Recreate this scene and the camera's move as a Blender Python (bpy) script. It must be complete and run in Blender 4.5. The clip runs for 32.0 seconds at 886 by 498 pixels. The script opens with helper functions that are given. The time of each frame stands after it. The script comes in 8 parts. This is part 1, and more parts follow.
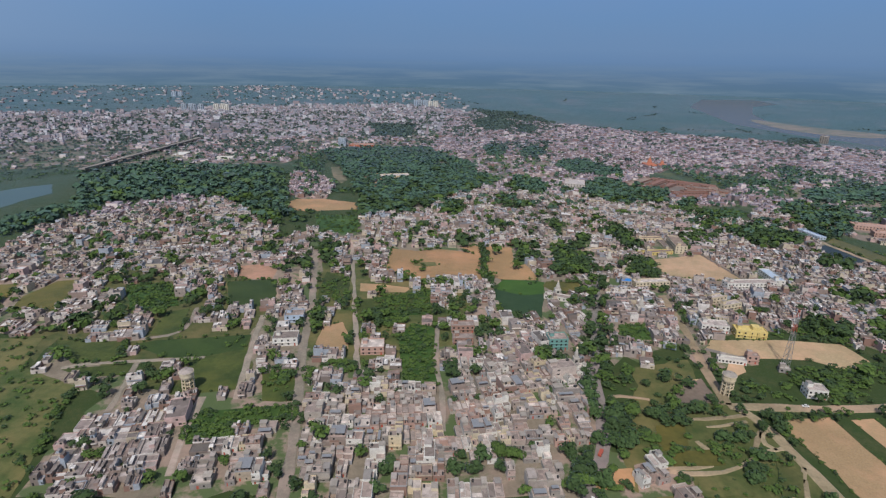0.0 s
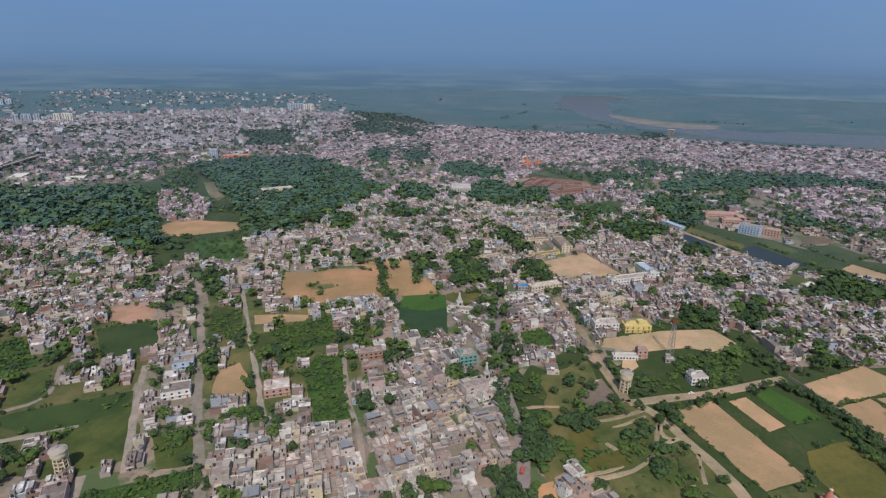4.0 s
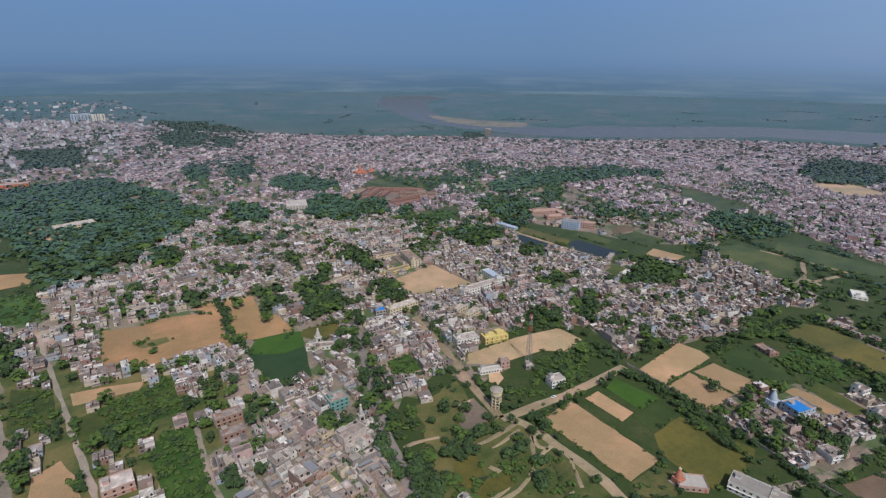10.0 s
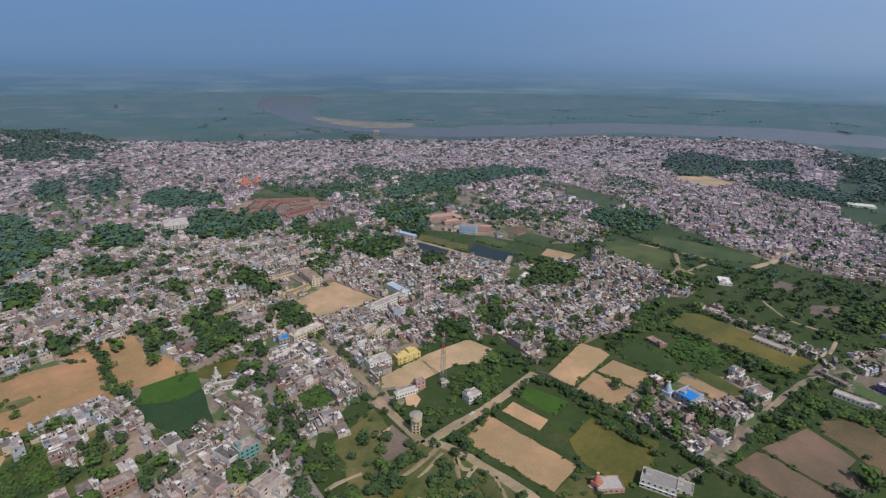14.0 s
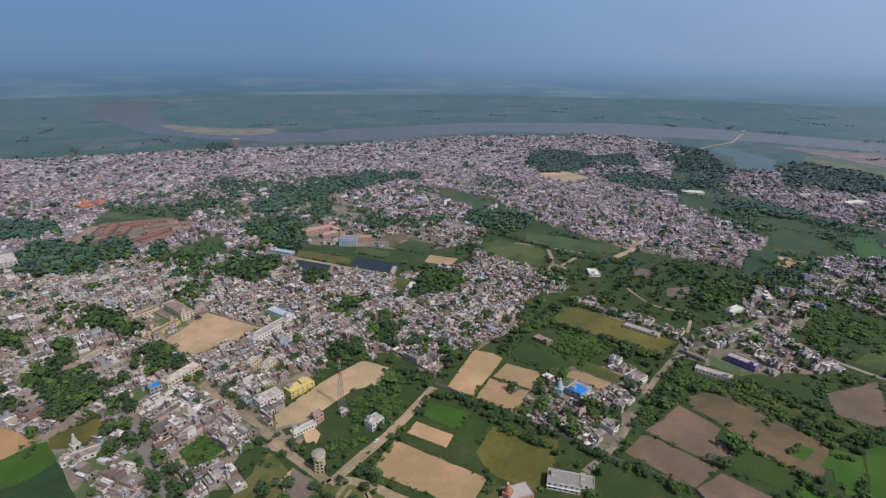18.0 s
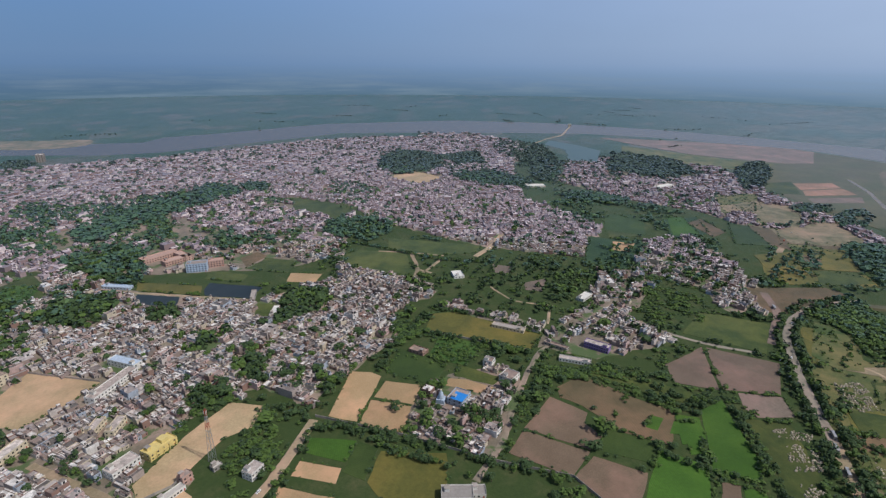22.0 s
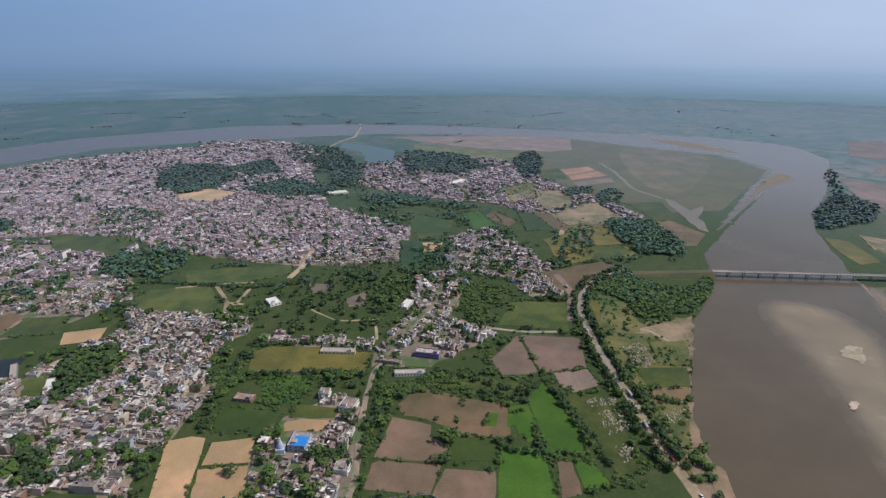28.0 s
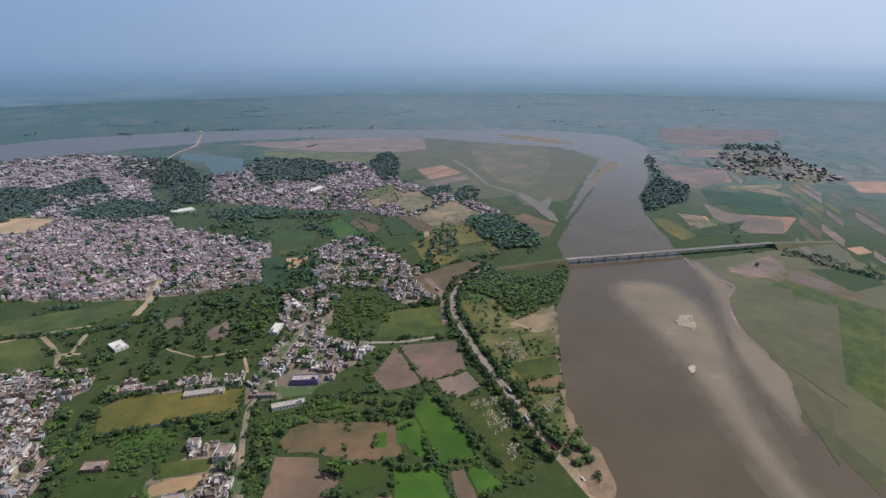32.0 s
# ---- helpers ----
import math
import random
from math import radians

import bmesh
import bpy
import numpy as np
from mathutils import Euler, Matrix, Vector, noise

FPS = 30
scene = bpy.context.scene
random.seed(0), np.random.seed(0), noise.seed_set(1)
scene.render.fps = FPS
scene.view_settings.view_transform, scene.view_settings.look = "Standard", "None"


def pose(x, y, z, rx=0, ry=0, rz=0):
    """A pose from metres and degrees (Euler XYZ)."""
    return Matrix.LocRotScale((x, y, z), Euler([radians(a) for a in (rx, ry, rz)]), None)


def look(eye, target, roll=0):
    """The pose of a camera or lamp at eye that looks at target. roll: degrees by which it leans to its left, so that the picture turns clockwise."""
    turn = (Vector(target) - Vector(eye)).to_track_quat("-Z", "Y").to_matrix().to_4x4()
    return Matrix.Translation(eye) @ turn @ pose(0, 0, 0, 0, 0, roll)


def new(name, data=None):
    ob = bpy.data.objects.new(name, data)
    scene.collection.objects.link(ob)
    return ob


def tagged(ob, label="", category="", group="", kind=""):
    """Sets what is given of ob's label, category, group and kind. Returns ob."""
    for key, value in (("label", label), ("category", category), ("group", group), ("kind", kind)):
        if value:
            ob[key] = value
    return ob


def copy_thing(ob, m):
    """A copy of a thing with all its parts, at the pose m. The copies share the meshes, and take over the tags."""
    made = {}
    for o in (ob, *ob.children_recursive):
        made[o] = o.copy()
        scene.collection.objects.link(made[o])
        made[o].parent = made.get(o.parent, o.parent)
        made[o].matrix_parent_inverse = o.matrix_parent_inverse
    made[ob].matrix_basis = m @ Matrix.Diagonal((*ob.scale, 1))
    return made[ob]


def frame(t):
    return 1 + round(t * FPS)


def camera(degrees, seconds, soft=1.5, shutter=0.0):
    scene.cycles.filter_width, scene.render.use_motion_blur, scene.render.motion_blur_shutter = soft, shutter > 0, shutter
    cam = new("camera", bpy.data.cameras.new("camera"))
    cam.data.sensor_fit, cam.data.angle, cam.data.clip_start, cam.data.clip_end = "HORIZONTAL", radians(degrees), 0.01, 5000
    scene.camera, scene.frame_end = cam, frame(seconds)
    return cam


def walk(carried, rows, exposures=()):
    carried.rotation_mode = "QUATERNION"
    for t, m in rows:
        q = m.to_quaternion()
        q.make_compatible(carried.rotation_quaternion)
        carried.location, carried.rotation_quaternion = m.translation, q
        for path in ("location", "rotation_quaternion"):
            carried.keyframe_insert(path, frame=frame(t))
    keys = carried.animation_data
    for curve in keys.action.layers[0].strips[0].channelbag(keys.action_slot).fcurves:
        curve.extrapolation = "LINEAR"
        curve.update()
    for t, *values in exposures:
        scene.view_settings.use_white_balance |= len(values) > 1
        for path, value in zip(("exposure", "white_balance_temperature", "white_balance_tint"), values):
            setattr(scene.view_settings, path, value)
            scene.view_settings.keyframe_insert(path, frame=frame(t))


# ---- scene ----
cam = camera(79.00, 32.0, soft=1.3)
PATH = [
    (0, pose(0.00, 0.00, 200.00, 70.890, -1.037, 0.360)),
    (1, pose(-3.03, 3.26, 203.67, 70.899, -0.892, -2.785)),
    (2, pose(-5.65, 6.39, 207.42, 70.883, -0.803, -6.532)),
    (3, pose(-8.14, 10.46, 211.10, 70.884, -0.735, -9.698)),
    (3.5, pose(-9.28, 12.42, 212.93, 70.883, -0.741, -11.114)),
    (5.5, pose(-13.34, 20.18, 220.26, 70.866, -0.574, -16.909)),
    (6, pose(-14.11, 22.19, 222.03, 70.870, -0.550, -18.451)),
    (7, pose(-15.29, 25.98, 225.50, 70.886, -0.531, -21.600)),
    (8, pose(-16.75, 29.92, 228.69, 70.874, -0.439, -24.996)),
    (9, pose(-18.31, 34.46, 231.86, 70.884, -0.457, -28.456)),
    (10, pose(-19.66, 38.90, 234.62, 70.896, -0.529, -31.131)),
    (11, pose(-20.67, 43.56, 237.60, 70.901, -0.571, -33.656)),
    (12, pose(-20.96, 48.35, 240.80, 70.911, -0.717, -36.365)),
    (13, pose(-20.43, 52.99, 244.68, 70.804, -0.656, -39.710)),
    (14, pose(-20.30, 57.70, 248.75, 70.734, -0.702, -43.168)),
    (14.5, pose(-20.11, 60.20, 250.53, 70.752, -0.738, -45.074)),
    (16.5, pose(-18.35, 70.07, 254.80, 70.866, -0.846, -52.367)),
    (17, pose(-17.89, 72.12, 256.30, 70.875, -0.767, -54.056)),
    (18, pose(-16.97, 75.88, 259.70, 70.836, -0.630, -57.308)),
    (19, pose(-15.50, 79.28, 263.48, 70.799, -0.511, -61.266)),
    (20, pose(-13.73, 82.18, 267.42, 70.767, -0.410, -65.215)),
    (21, pose(-12.03, 85.75, 271.06, 70.706, -0.388, -69.407)),
    (22, pose(-9.79, 89.78, 274.14, 70.664, -0.497, -73.392)),
    (23, pose(-7.22, 93.63, 276.76, 70.638, -0.528, -77.353)),
    (24, pose(-4.56, 96.44, 279.06, 70.660, -0.541, -80.818)),
    (24.5, pose(-3.26, 97.67, 280.29, 70.683, -0.479, -82.545)),
    (26.5, pose(2.09, 102.69, 286.04, 70.642, -0.324, -89.415)),
    (27, pose(3.72, 103.81, 287.68, 70.584, -0.347, -91.742)),
    (28, pose(7.33, 105.98, 291.22, 70.502, -0.160, -95.320)),
    (29, pose(10.75, 107.61, 294.96, 70.410, -0.021, -99.199)),
    (30, pose(14.56, 108.69, 298.29, 70.301, 0.043, -102.987)),
    (31, pose(18.29, 109.20, 301.01, 70.278, 0.106, -107.132)),
    (32, pose(21.71, 109.47, 303.41, 70.239, 0.235, -110.818)),
]
walk(cam, PATH, ((0, 0.03, 6300, 10), (14, 0.0, 6250, 10), (22, 0.03, 6250, 10), (28, 0.13, 6300, 10), (32, 0.13, 6300, 10)))

# ---------- light ----------
SUN_AZ = radians(190)      # clockwise from +y
SUN_EL = radians(53)
world = bpy.data.worlds.new("sky")
scene.world = world
world.use_nodes = True
wn = world.node_tree.nodes
sky = wn.new("ShaderNodeTexSky")
sky.sky_type = "NISHITA"
sky.sun_disc = False
sky.sun_elevation = SUN_EL
sky.sun_rotation = SUN_AZ
sky.air_density, sky.dust_density, sky.ozone_density = 1.2, 2.0, 1.5
wn["Background"].inputs["Strength"].default_value = 0.085
world.node_tree.links.new(sky.outputs[0], wn["Background"].inputs["Color"])
sun_data = bpy.data.lights.new("sun", "SUN")
sun_data.energy, sun_data.angle, sun_data.color = 3.3, radians(0.6), (1.0, 0.93, 0.84)
sun_dir = Vector((math.sin(SUN_AZ) * math.cos(SUN_EL), math.cos(SUN_AZ) * math.cos(SUN_EL), math.sin(SUN_EL)))
sun = new("sun", sun_data)
sun.matrix_world = look(sun_dir * 3000, (0, 0, 0))


# ---------- materials ----------
def srgb(r, g, b):
    return tuple((c / 255 / 12.92 if c / 255 <= 0.04045 else ((c / 255 + 0.055) / 1.055) ** 2.4) for c in (r, g, b)) + (1.0,)


class Nodes:
    """A small wrapper to write node trees briefly."""

    def __init__(self, name):
        self.mat = bpy.data.materials.new(name)
        self.mat.use_nodes = True
        self.tree = self.mat.node_tree
        self.bsdf = self.tree.nodes["Principled BSDF"]

    def add(self, kind, **sets):
        n = self.tree.nodes.new(kind)
        for key, value in sets.items():
            n.inputs[key].default_value = value
        return n

    def link(self, a, b):
        self.tree.links.new(a, b)

    def position(self):
        return self.add("ShaderNodeNewGeometry").outputs["Position"]

    def noise(self, scale, detail=4.0, rough=0.6, stretch=None):
        n = self.add("ShaderNodeTexNoise", Scale=scale, Detail=detail, Roughness=rough)
        src = self.position()
        if stretch:
            m = self.add("ShaderNodeMapping", Scale=stretch[:3], Rotation=(0, 0, stretch[3]))
            self.link(src, m.inputs["Vector"])
            src = m.outputs[0]
        self.link(src, n.inputs["Vector"])
        return n.outputs["Fac"]

    def ramp(self, fac, stops):
        n = self.add("ShaderNodeValToRGB")
        el = n.color_ramp.elements
        while len(el) < len(stops):
            el.new(0.5)
        for e, (p, c) in zip(el, stops):
            e.position, e.color = p, c
        self.link(fac, n.inputs["Fac"])
        return n.outputs["Color"]

    def mix(self, fac, a, b, blend="MIX"):
        n = self.tree.nodes.new("ShaderNodeMix")
        n.data_type, n.blend_type = "RGBA", blend
        for sock, v in ((n.inputs[0], fac), (n.inputs[6], a), (n.inputs[7], b)):
            if isinstance(v, (int, float, tuple)):
                sock.default_value = v
            else:
                self.link(v, sock)
        return n.outputs[2]

    def bump(self, height, strength=0.4, distance=0.3):
        n = self.add("ShaderNodeBump", Strength=strength, Distance=distance)
        self.link(height, n.inputs["Height"])
        self.link(n.outputs[0], self.bsdf.inputs["Normal"])

    def done(self, color, rough=0.9, spec=0.3, sheen=0.0):
        self.link(color, self.bsdf.inputs["Base Color"])
        self.bsdf.inputs["Roughness"].default_value = rough
        self.bsdf.inputs["Specular IOR Level"].default_value = spec
        # blue sheen at grazing angles imitates distant haze
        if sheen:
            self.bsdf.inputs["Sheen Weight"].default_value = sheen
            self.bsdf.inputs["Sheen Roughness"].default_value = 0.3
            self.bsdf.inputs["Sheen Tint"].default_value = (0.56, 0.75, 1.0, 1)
        return self.mat


HAZE_SHEEN = 0.9      # share of the blue sheen that imitates haze on walls and roofs
# the same imitated haze on earth, grass and crops
SOIL_HAZE = 0.45


def soil(name, light, dark, fine=0.35, wide=0.03, rows=None, wet=None):
    """Earth, crops or grass: two tones at two scales, with furrows where rows gives their pitch and turn."""
    n = Nodes(name)
    a = n.noise(wide, 5)
    b = n.noise(fine, 6, 0.7)
    col = n.mix(n.ramp(a, [(0.38, (0, 0, 0, 1)), (0.62, (1, 1, 1, 1))]), dark, light)
    col = n.mix(n.ramp(b, [(0.35, (0.0, 0, 0, 1)), (0.7, (0.55, 0.55, 0.55, 1))]), col, tuple(c * 0.55 for c in dark[:3]) + (1,))
    drier = tuple(min(0.8, c * k) for c, k in zip(light[:3], (1.45, 1.18, 1.3))) + (1,)
    col = n.mix(n.ramp(n.noise(0.014, 6, 0.68), [(0.47, (0, 0, 0, 1)), (0.66, (0.75, 0.75, 0.75, 1))]), col, drier)
    rnd = n.add("ShaderNodeObjectInfo").outputs["Random"]
    hsv = n.add("ShaderNodeHueSaturation")
    n.link(col, hsv.inputs["Color"])
    n.link(n.ramp(rnd, [(0, (0.82, 0.82, 0.82, 1)), (1, (1.12, 1.12, 1.12, 1))]), hsv.inputs["Value"])
    col = hsv.outputs[0]
    if wet:
        col = n.mix(n.ramp(n.noise(0.03, 5, 0.65), [(0.5, (0, 0, 0, 1)), (0.56, (0.9, 0.9, 0.9, 1))]), col, wet)
    if rows:
        w = n.add("ShaderNodeTexWave", Scale=1.0 / rows[0] / 3.2, Distortion=0.6, Detail=2.0)
        m = n.add("ShaderNodeMapping", Rotation=(0, 0, rows[1]))
        n.link(n.position(), m.inputs["Vector"])
        n.link(m.outputs[0], w.inputs["Vector"])
        col = n.mix(n.ramp(w.outputs["Fac"], [(0.2, (0, 0, 0, 1)), (0.9, (0.28, 0.28, 0.28, 1))]), col, tuple(c * 0.6 for c in dark[:3]) + (1,))
    n.bump(b, 0.5, 0.5)
    return n.done(col, 0.95, 0.3, SOIL_HAZE)


def painted(name, tones, stain=(0.16, 0.14, 0.12, 1), island=False, scale=0.35, rough=0.85, weather=0.5, patches=0.0, haze=0.15):
    """Plaster, concrete or brick: one of several tones a piece, with stains and grain."""
    n = Nodes(name)
    if island:
        rnd = n.add("ShaderNodeNewGeometry").outputs["Random Per Island"]
    else:
        rnd = n.add("ShaderNodeObjectInfo").outputs["Random"]
    stops = [((i + 0.001) / len(tones), c) for i, c in enumerate(tones)]
    col_ramp = n.add("ShaderNodeValToRGB")
    col_ramp.color_ramp.interpolation = "CONSTANT"
    el = col_ramp.color_ramp.elements
    while len(el) < len(stops):
        el.new(0.5)
    for e, (p, c) in zip(el, stops):
        e.position, e.color = p, c
    n.link(rnd, col_ramp.inputs["Fac"])
    col = col_ramp.outputs["Color"]
    a = n.noise(scale, 6, 0.7)
    b = n.noise(scale * 7, 4)
    col = n.mix(n.ramp(a, [(0.42, (0, 0, 0, 1)), (0.72, (weather, weather, weather, 1))]), col, stain)
    col = n.mix(n.ramp(b, [(0.35, (0, 0, 0, 1)), (0.75, (0.4, 0.4, 0.4, 1))]), col, stain)
    if patches:
        m = n.add("ShaderNodeMapping", Rotation=(0, 0, 0.14))
        n.link(n.position(), m.inputs["Vector"])
        v = n.add("ShaderNodeTexVoronoi", Scale=patches, Randomness=0.9)
        v.distance = "CHEBYCHEV"
        n.link(m.outputs[0], v.inputs["Vector"])
        sep = n.add("ShaderNodeSeparateColor")
        n.link(v.outputs["Color"], sep.inputs[0])
        hsv = n.add("ShaderNodeHueSaturation")
        n.link(n.ramp(sep.outputs[0], [(0.0, (0.7, 0.7, 0.7, 1)), (0.25, (0.9, 0.9, 0.9, 1)), (0.8, (1.05, 1.05, 1.05, 1)), (0.95, (1.35, 1.35, 1.35, 1))]), hsv.inputs["Value"])
        n.link(col, hsv.inputs["Color"])
        col = hsv.outputs[0]
    n.bump(b, 0.25, 0.05)
    return n.done(col, rough, 0.25, HAZE_SHEEN * haze)


def plain(name, color, rough=0.7, metal=0.0, grain=1.5):
    n = Nodes(name)
    a = n.noise(grain, 4)
    col = n.mix(n.ramp(a, [(0.35, (0, 0, 0, 1)), (0.75, (0.35, 0.35, 0.35, 1))]), color, tuple(c * 0.5 for c in color[:3]) + (1,))
    n.bsdf.inputs["Metallic"].default_value = metal
    return n.done(col, rough, 0.3)


def leafy(name, light, dark, haze=0.4):
    n = Nodes(name)
    rnd = n.add("ShaderNodeNewGeometry").outputs["Random Per Island"]
    col = n.mix(rnd, dark, light)
    big = n.noise(0.03, 3)
    col = n.mix(n.ramp(big, [(0.4, (0, 0, 0, 1)), (0.65, (0.6, 0.6, 0.6, 1))]), col, tuple(0.5 * (a + b) * 0.8 for a, b in zip(light[:3], dark[:3])) + (1,))
    obr = n.add("ShaderNodeObjectInfo").outputs["Random"]
    hsv = n.add("ShaderNodeHueSaturation")
    n.link(col, hsv.inputs["Color"])
    n.link(n.ramp(obr, [(0, (0.75, 0.75, 0.75, 1)), (1, (1.2, 1.2, 1.2, 1))]), hsv.inputs["Value"])
    return n.done(hsv.outputs[0], 0.8, 0.3, haze)


def watery(name, deep, shallow, rough=0.12, spec=0.5):
    n = Nodes(name)
    a = n.noise(0.012, 4, 0.6, (1.0, 1.0, 1.0, 0.5))
    col = n.mix(n.ramp(a, [(0.4, (0, 0, 0, 1)), (0.7, (1, 1, 1, 1))]), deep, shallow)
    n.bump(n.noise(0.5, 3), 0.06, 0.1)
    return n.done(col, rough, spec)


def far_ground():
    """The open plain: scrub near by, a patchwork of fields farther off, with haze put into colour and sheen."""
    n = Nodes("plain_ground")
    m = n.add("ShaderNodeMapping", Scale=(0.006, 0.011, 0.01), Rotation=(0, 0, 0.5))
    n.link(n.position(), m.inputs["Vector"])
    v = n.add("ShaderNodeTexVoronoi", Scale=1.0, Randomness=0.8)
    v.distance = "CHEBYCHEV"
    n.link(m.outputs[0], v.inputs["Vector"])
    sep = n.add("ShaderNodeSeparateColor")
    n.link(v.outputs["Color"], sep.inputs[0])
    patch = n.ramp(sep.outputs[0], [(0.0, (0.028, 0.062, 0.030, 1)), (0.25, (0.046, 0.080, 0.040, 1)), (0.42, (0.024, 0.060, 0.032, 1)), (0.58, (0.080, 0.092, 0.058, 1)),
                                    (0.72, (0.040, 0.072, 0.044, 1)), (0.80, (0.092, 0.098, 0.074, 1)), (0.90, (0.130, 0.118, 0.098, 1)), (1.0, (0.096, 0.096, 0.080, 1))])
    wide = n.noise(0.0011, 4)
    patch = n.mix(n.ramp(wide, [(0.42, (0, 0, 0, 1)), (0.62, (0.6, 0.6, 0.6, 1))]), patch, (0.056, 0.084, 0.046, 1))
    # dusty fields to the south, paled and blued as painted haze
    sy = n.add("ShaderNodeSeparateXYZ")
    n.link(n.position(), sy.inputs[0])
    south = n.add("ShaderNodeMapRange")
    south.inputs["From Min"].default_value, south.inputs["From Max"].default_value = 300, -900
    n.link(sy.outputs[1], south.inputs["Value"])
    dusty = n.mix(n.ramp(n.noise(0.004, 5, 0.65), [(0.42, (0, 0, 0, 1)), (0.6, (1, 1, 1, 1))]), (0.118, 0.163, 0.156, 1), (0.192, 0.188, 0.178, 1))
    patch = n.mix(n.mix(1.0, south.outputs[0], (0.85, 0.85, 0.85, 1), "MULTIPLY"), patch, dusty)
    fine = n.noise(0.02, 6, 0.7)
    patch = n.mix(n.ramp(fine, [(0.45, (0, 0, 0, 1)), (0.62, (0.7, 0.7, 0.7, 1))]), patch, (0.022, 0.048, 0.026, 1))
    scrub = n.mix(n.ramp(n.noise(0.045, 6, 0.65), [(0.46, (0, 0, 0, 1)), (0.72, (1, 1, 1, 1))]), (0.038, 0.060, 0.016, 1), (0.078, 0.082, 0.033, 1))
    scrub = n.mix(n.ramp(n.noise(0.3, 5, 0.7), [(0.4, (0, 0, 0, 1)), (0.7, (0.8, 0.8, 0.8, 1))]), scrub, (0.024, 0.048, 0.013, 1))
    dist = n.add("ShaderNodeVectorMath")
    dist.operation = "LENGTH"
    n.link(n.position(), dist.inputs[0])
    mr = n.add("ShaderNodeMapRange")
    mr.inputs["From Min"].default_value, mr.inputs["From Max"].default_value = 1000, 1700
    n.link(dist.outputs["Value"], mr.inputs["Value"])
    col = n.mix(mr.outputs[0], scrub, patch)
    n.bump(n.noise(0.5, 5, 0.7), 0.5, 0.6)
    # strong blue sheen stands in for haze over the far plain
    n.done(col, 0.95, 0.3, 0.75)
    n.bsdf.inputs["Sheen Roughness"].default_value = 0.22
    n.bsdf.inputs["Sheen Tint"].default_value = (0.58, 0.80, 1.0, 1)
    return n.mat


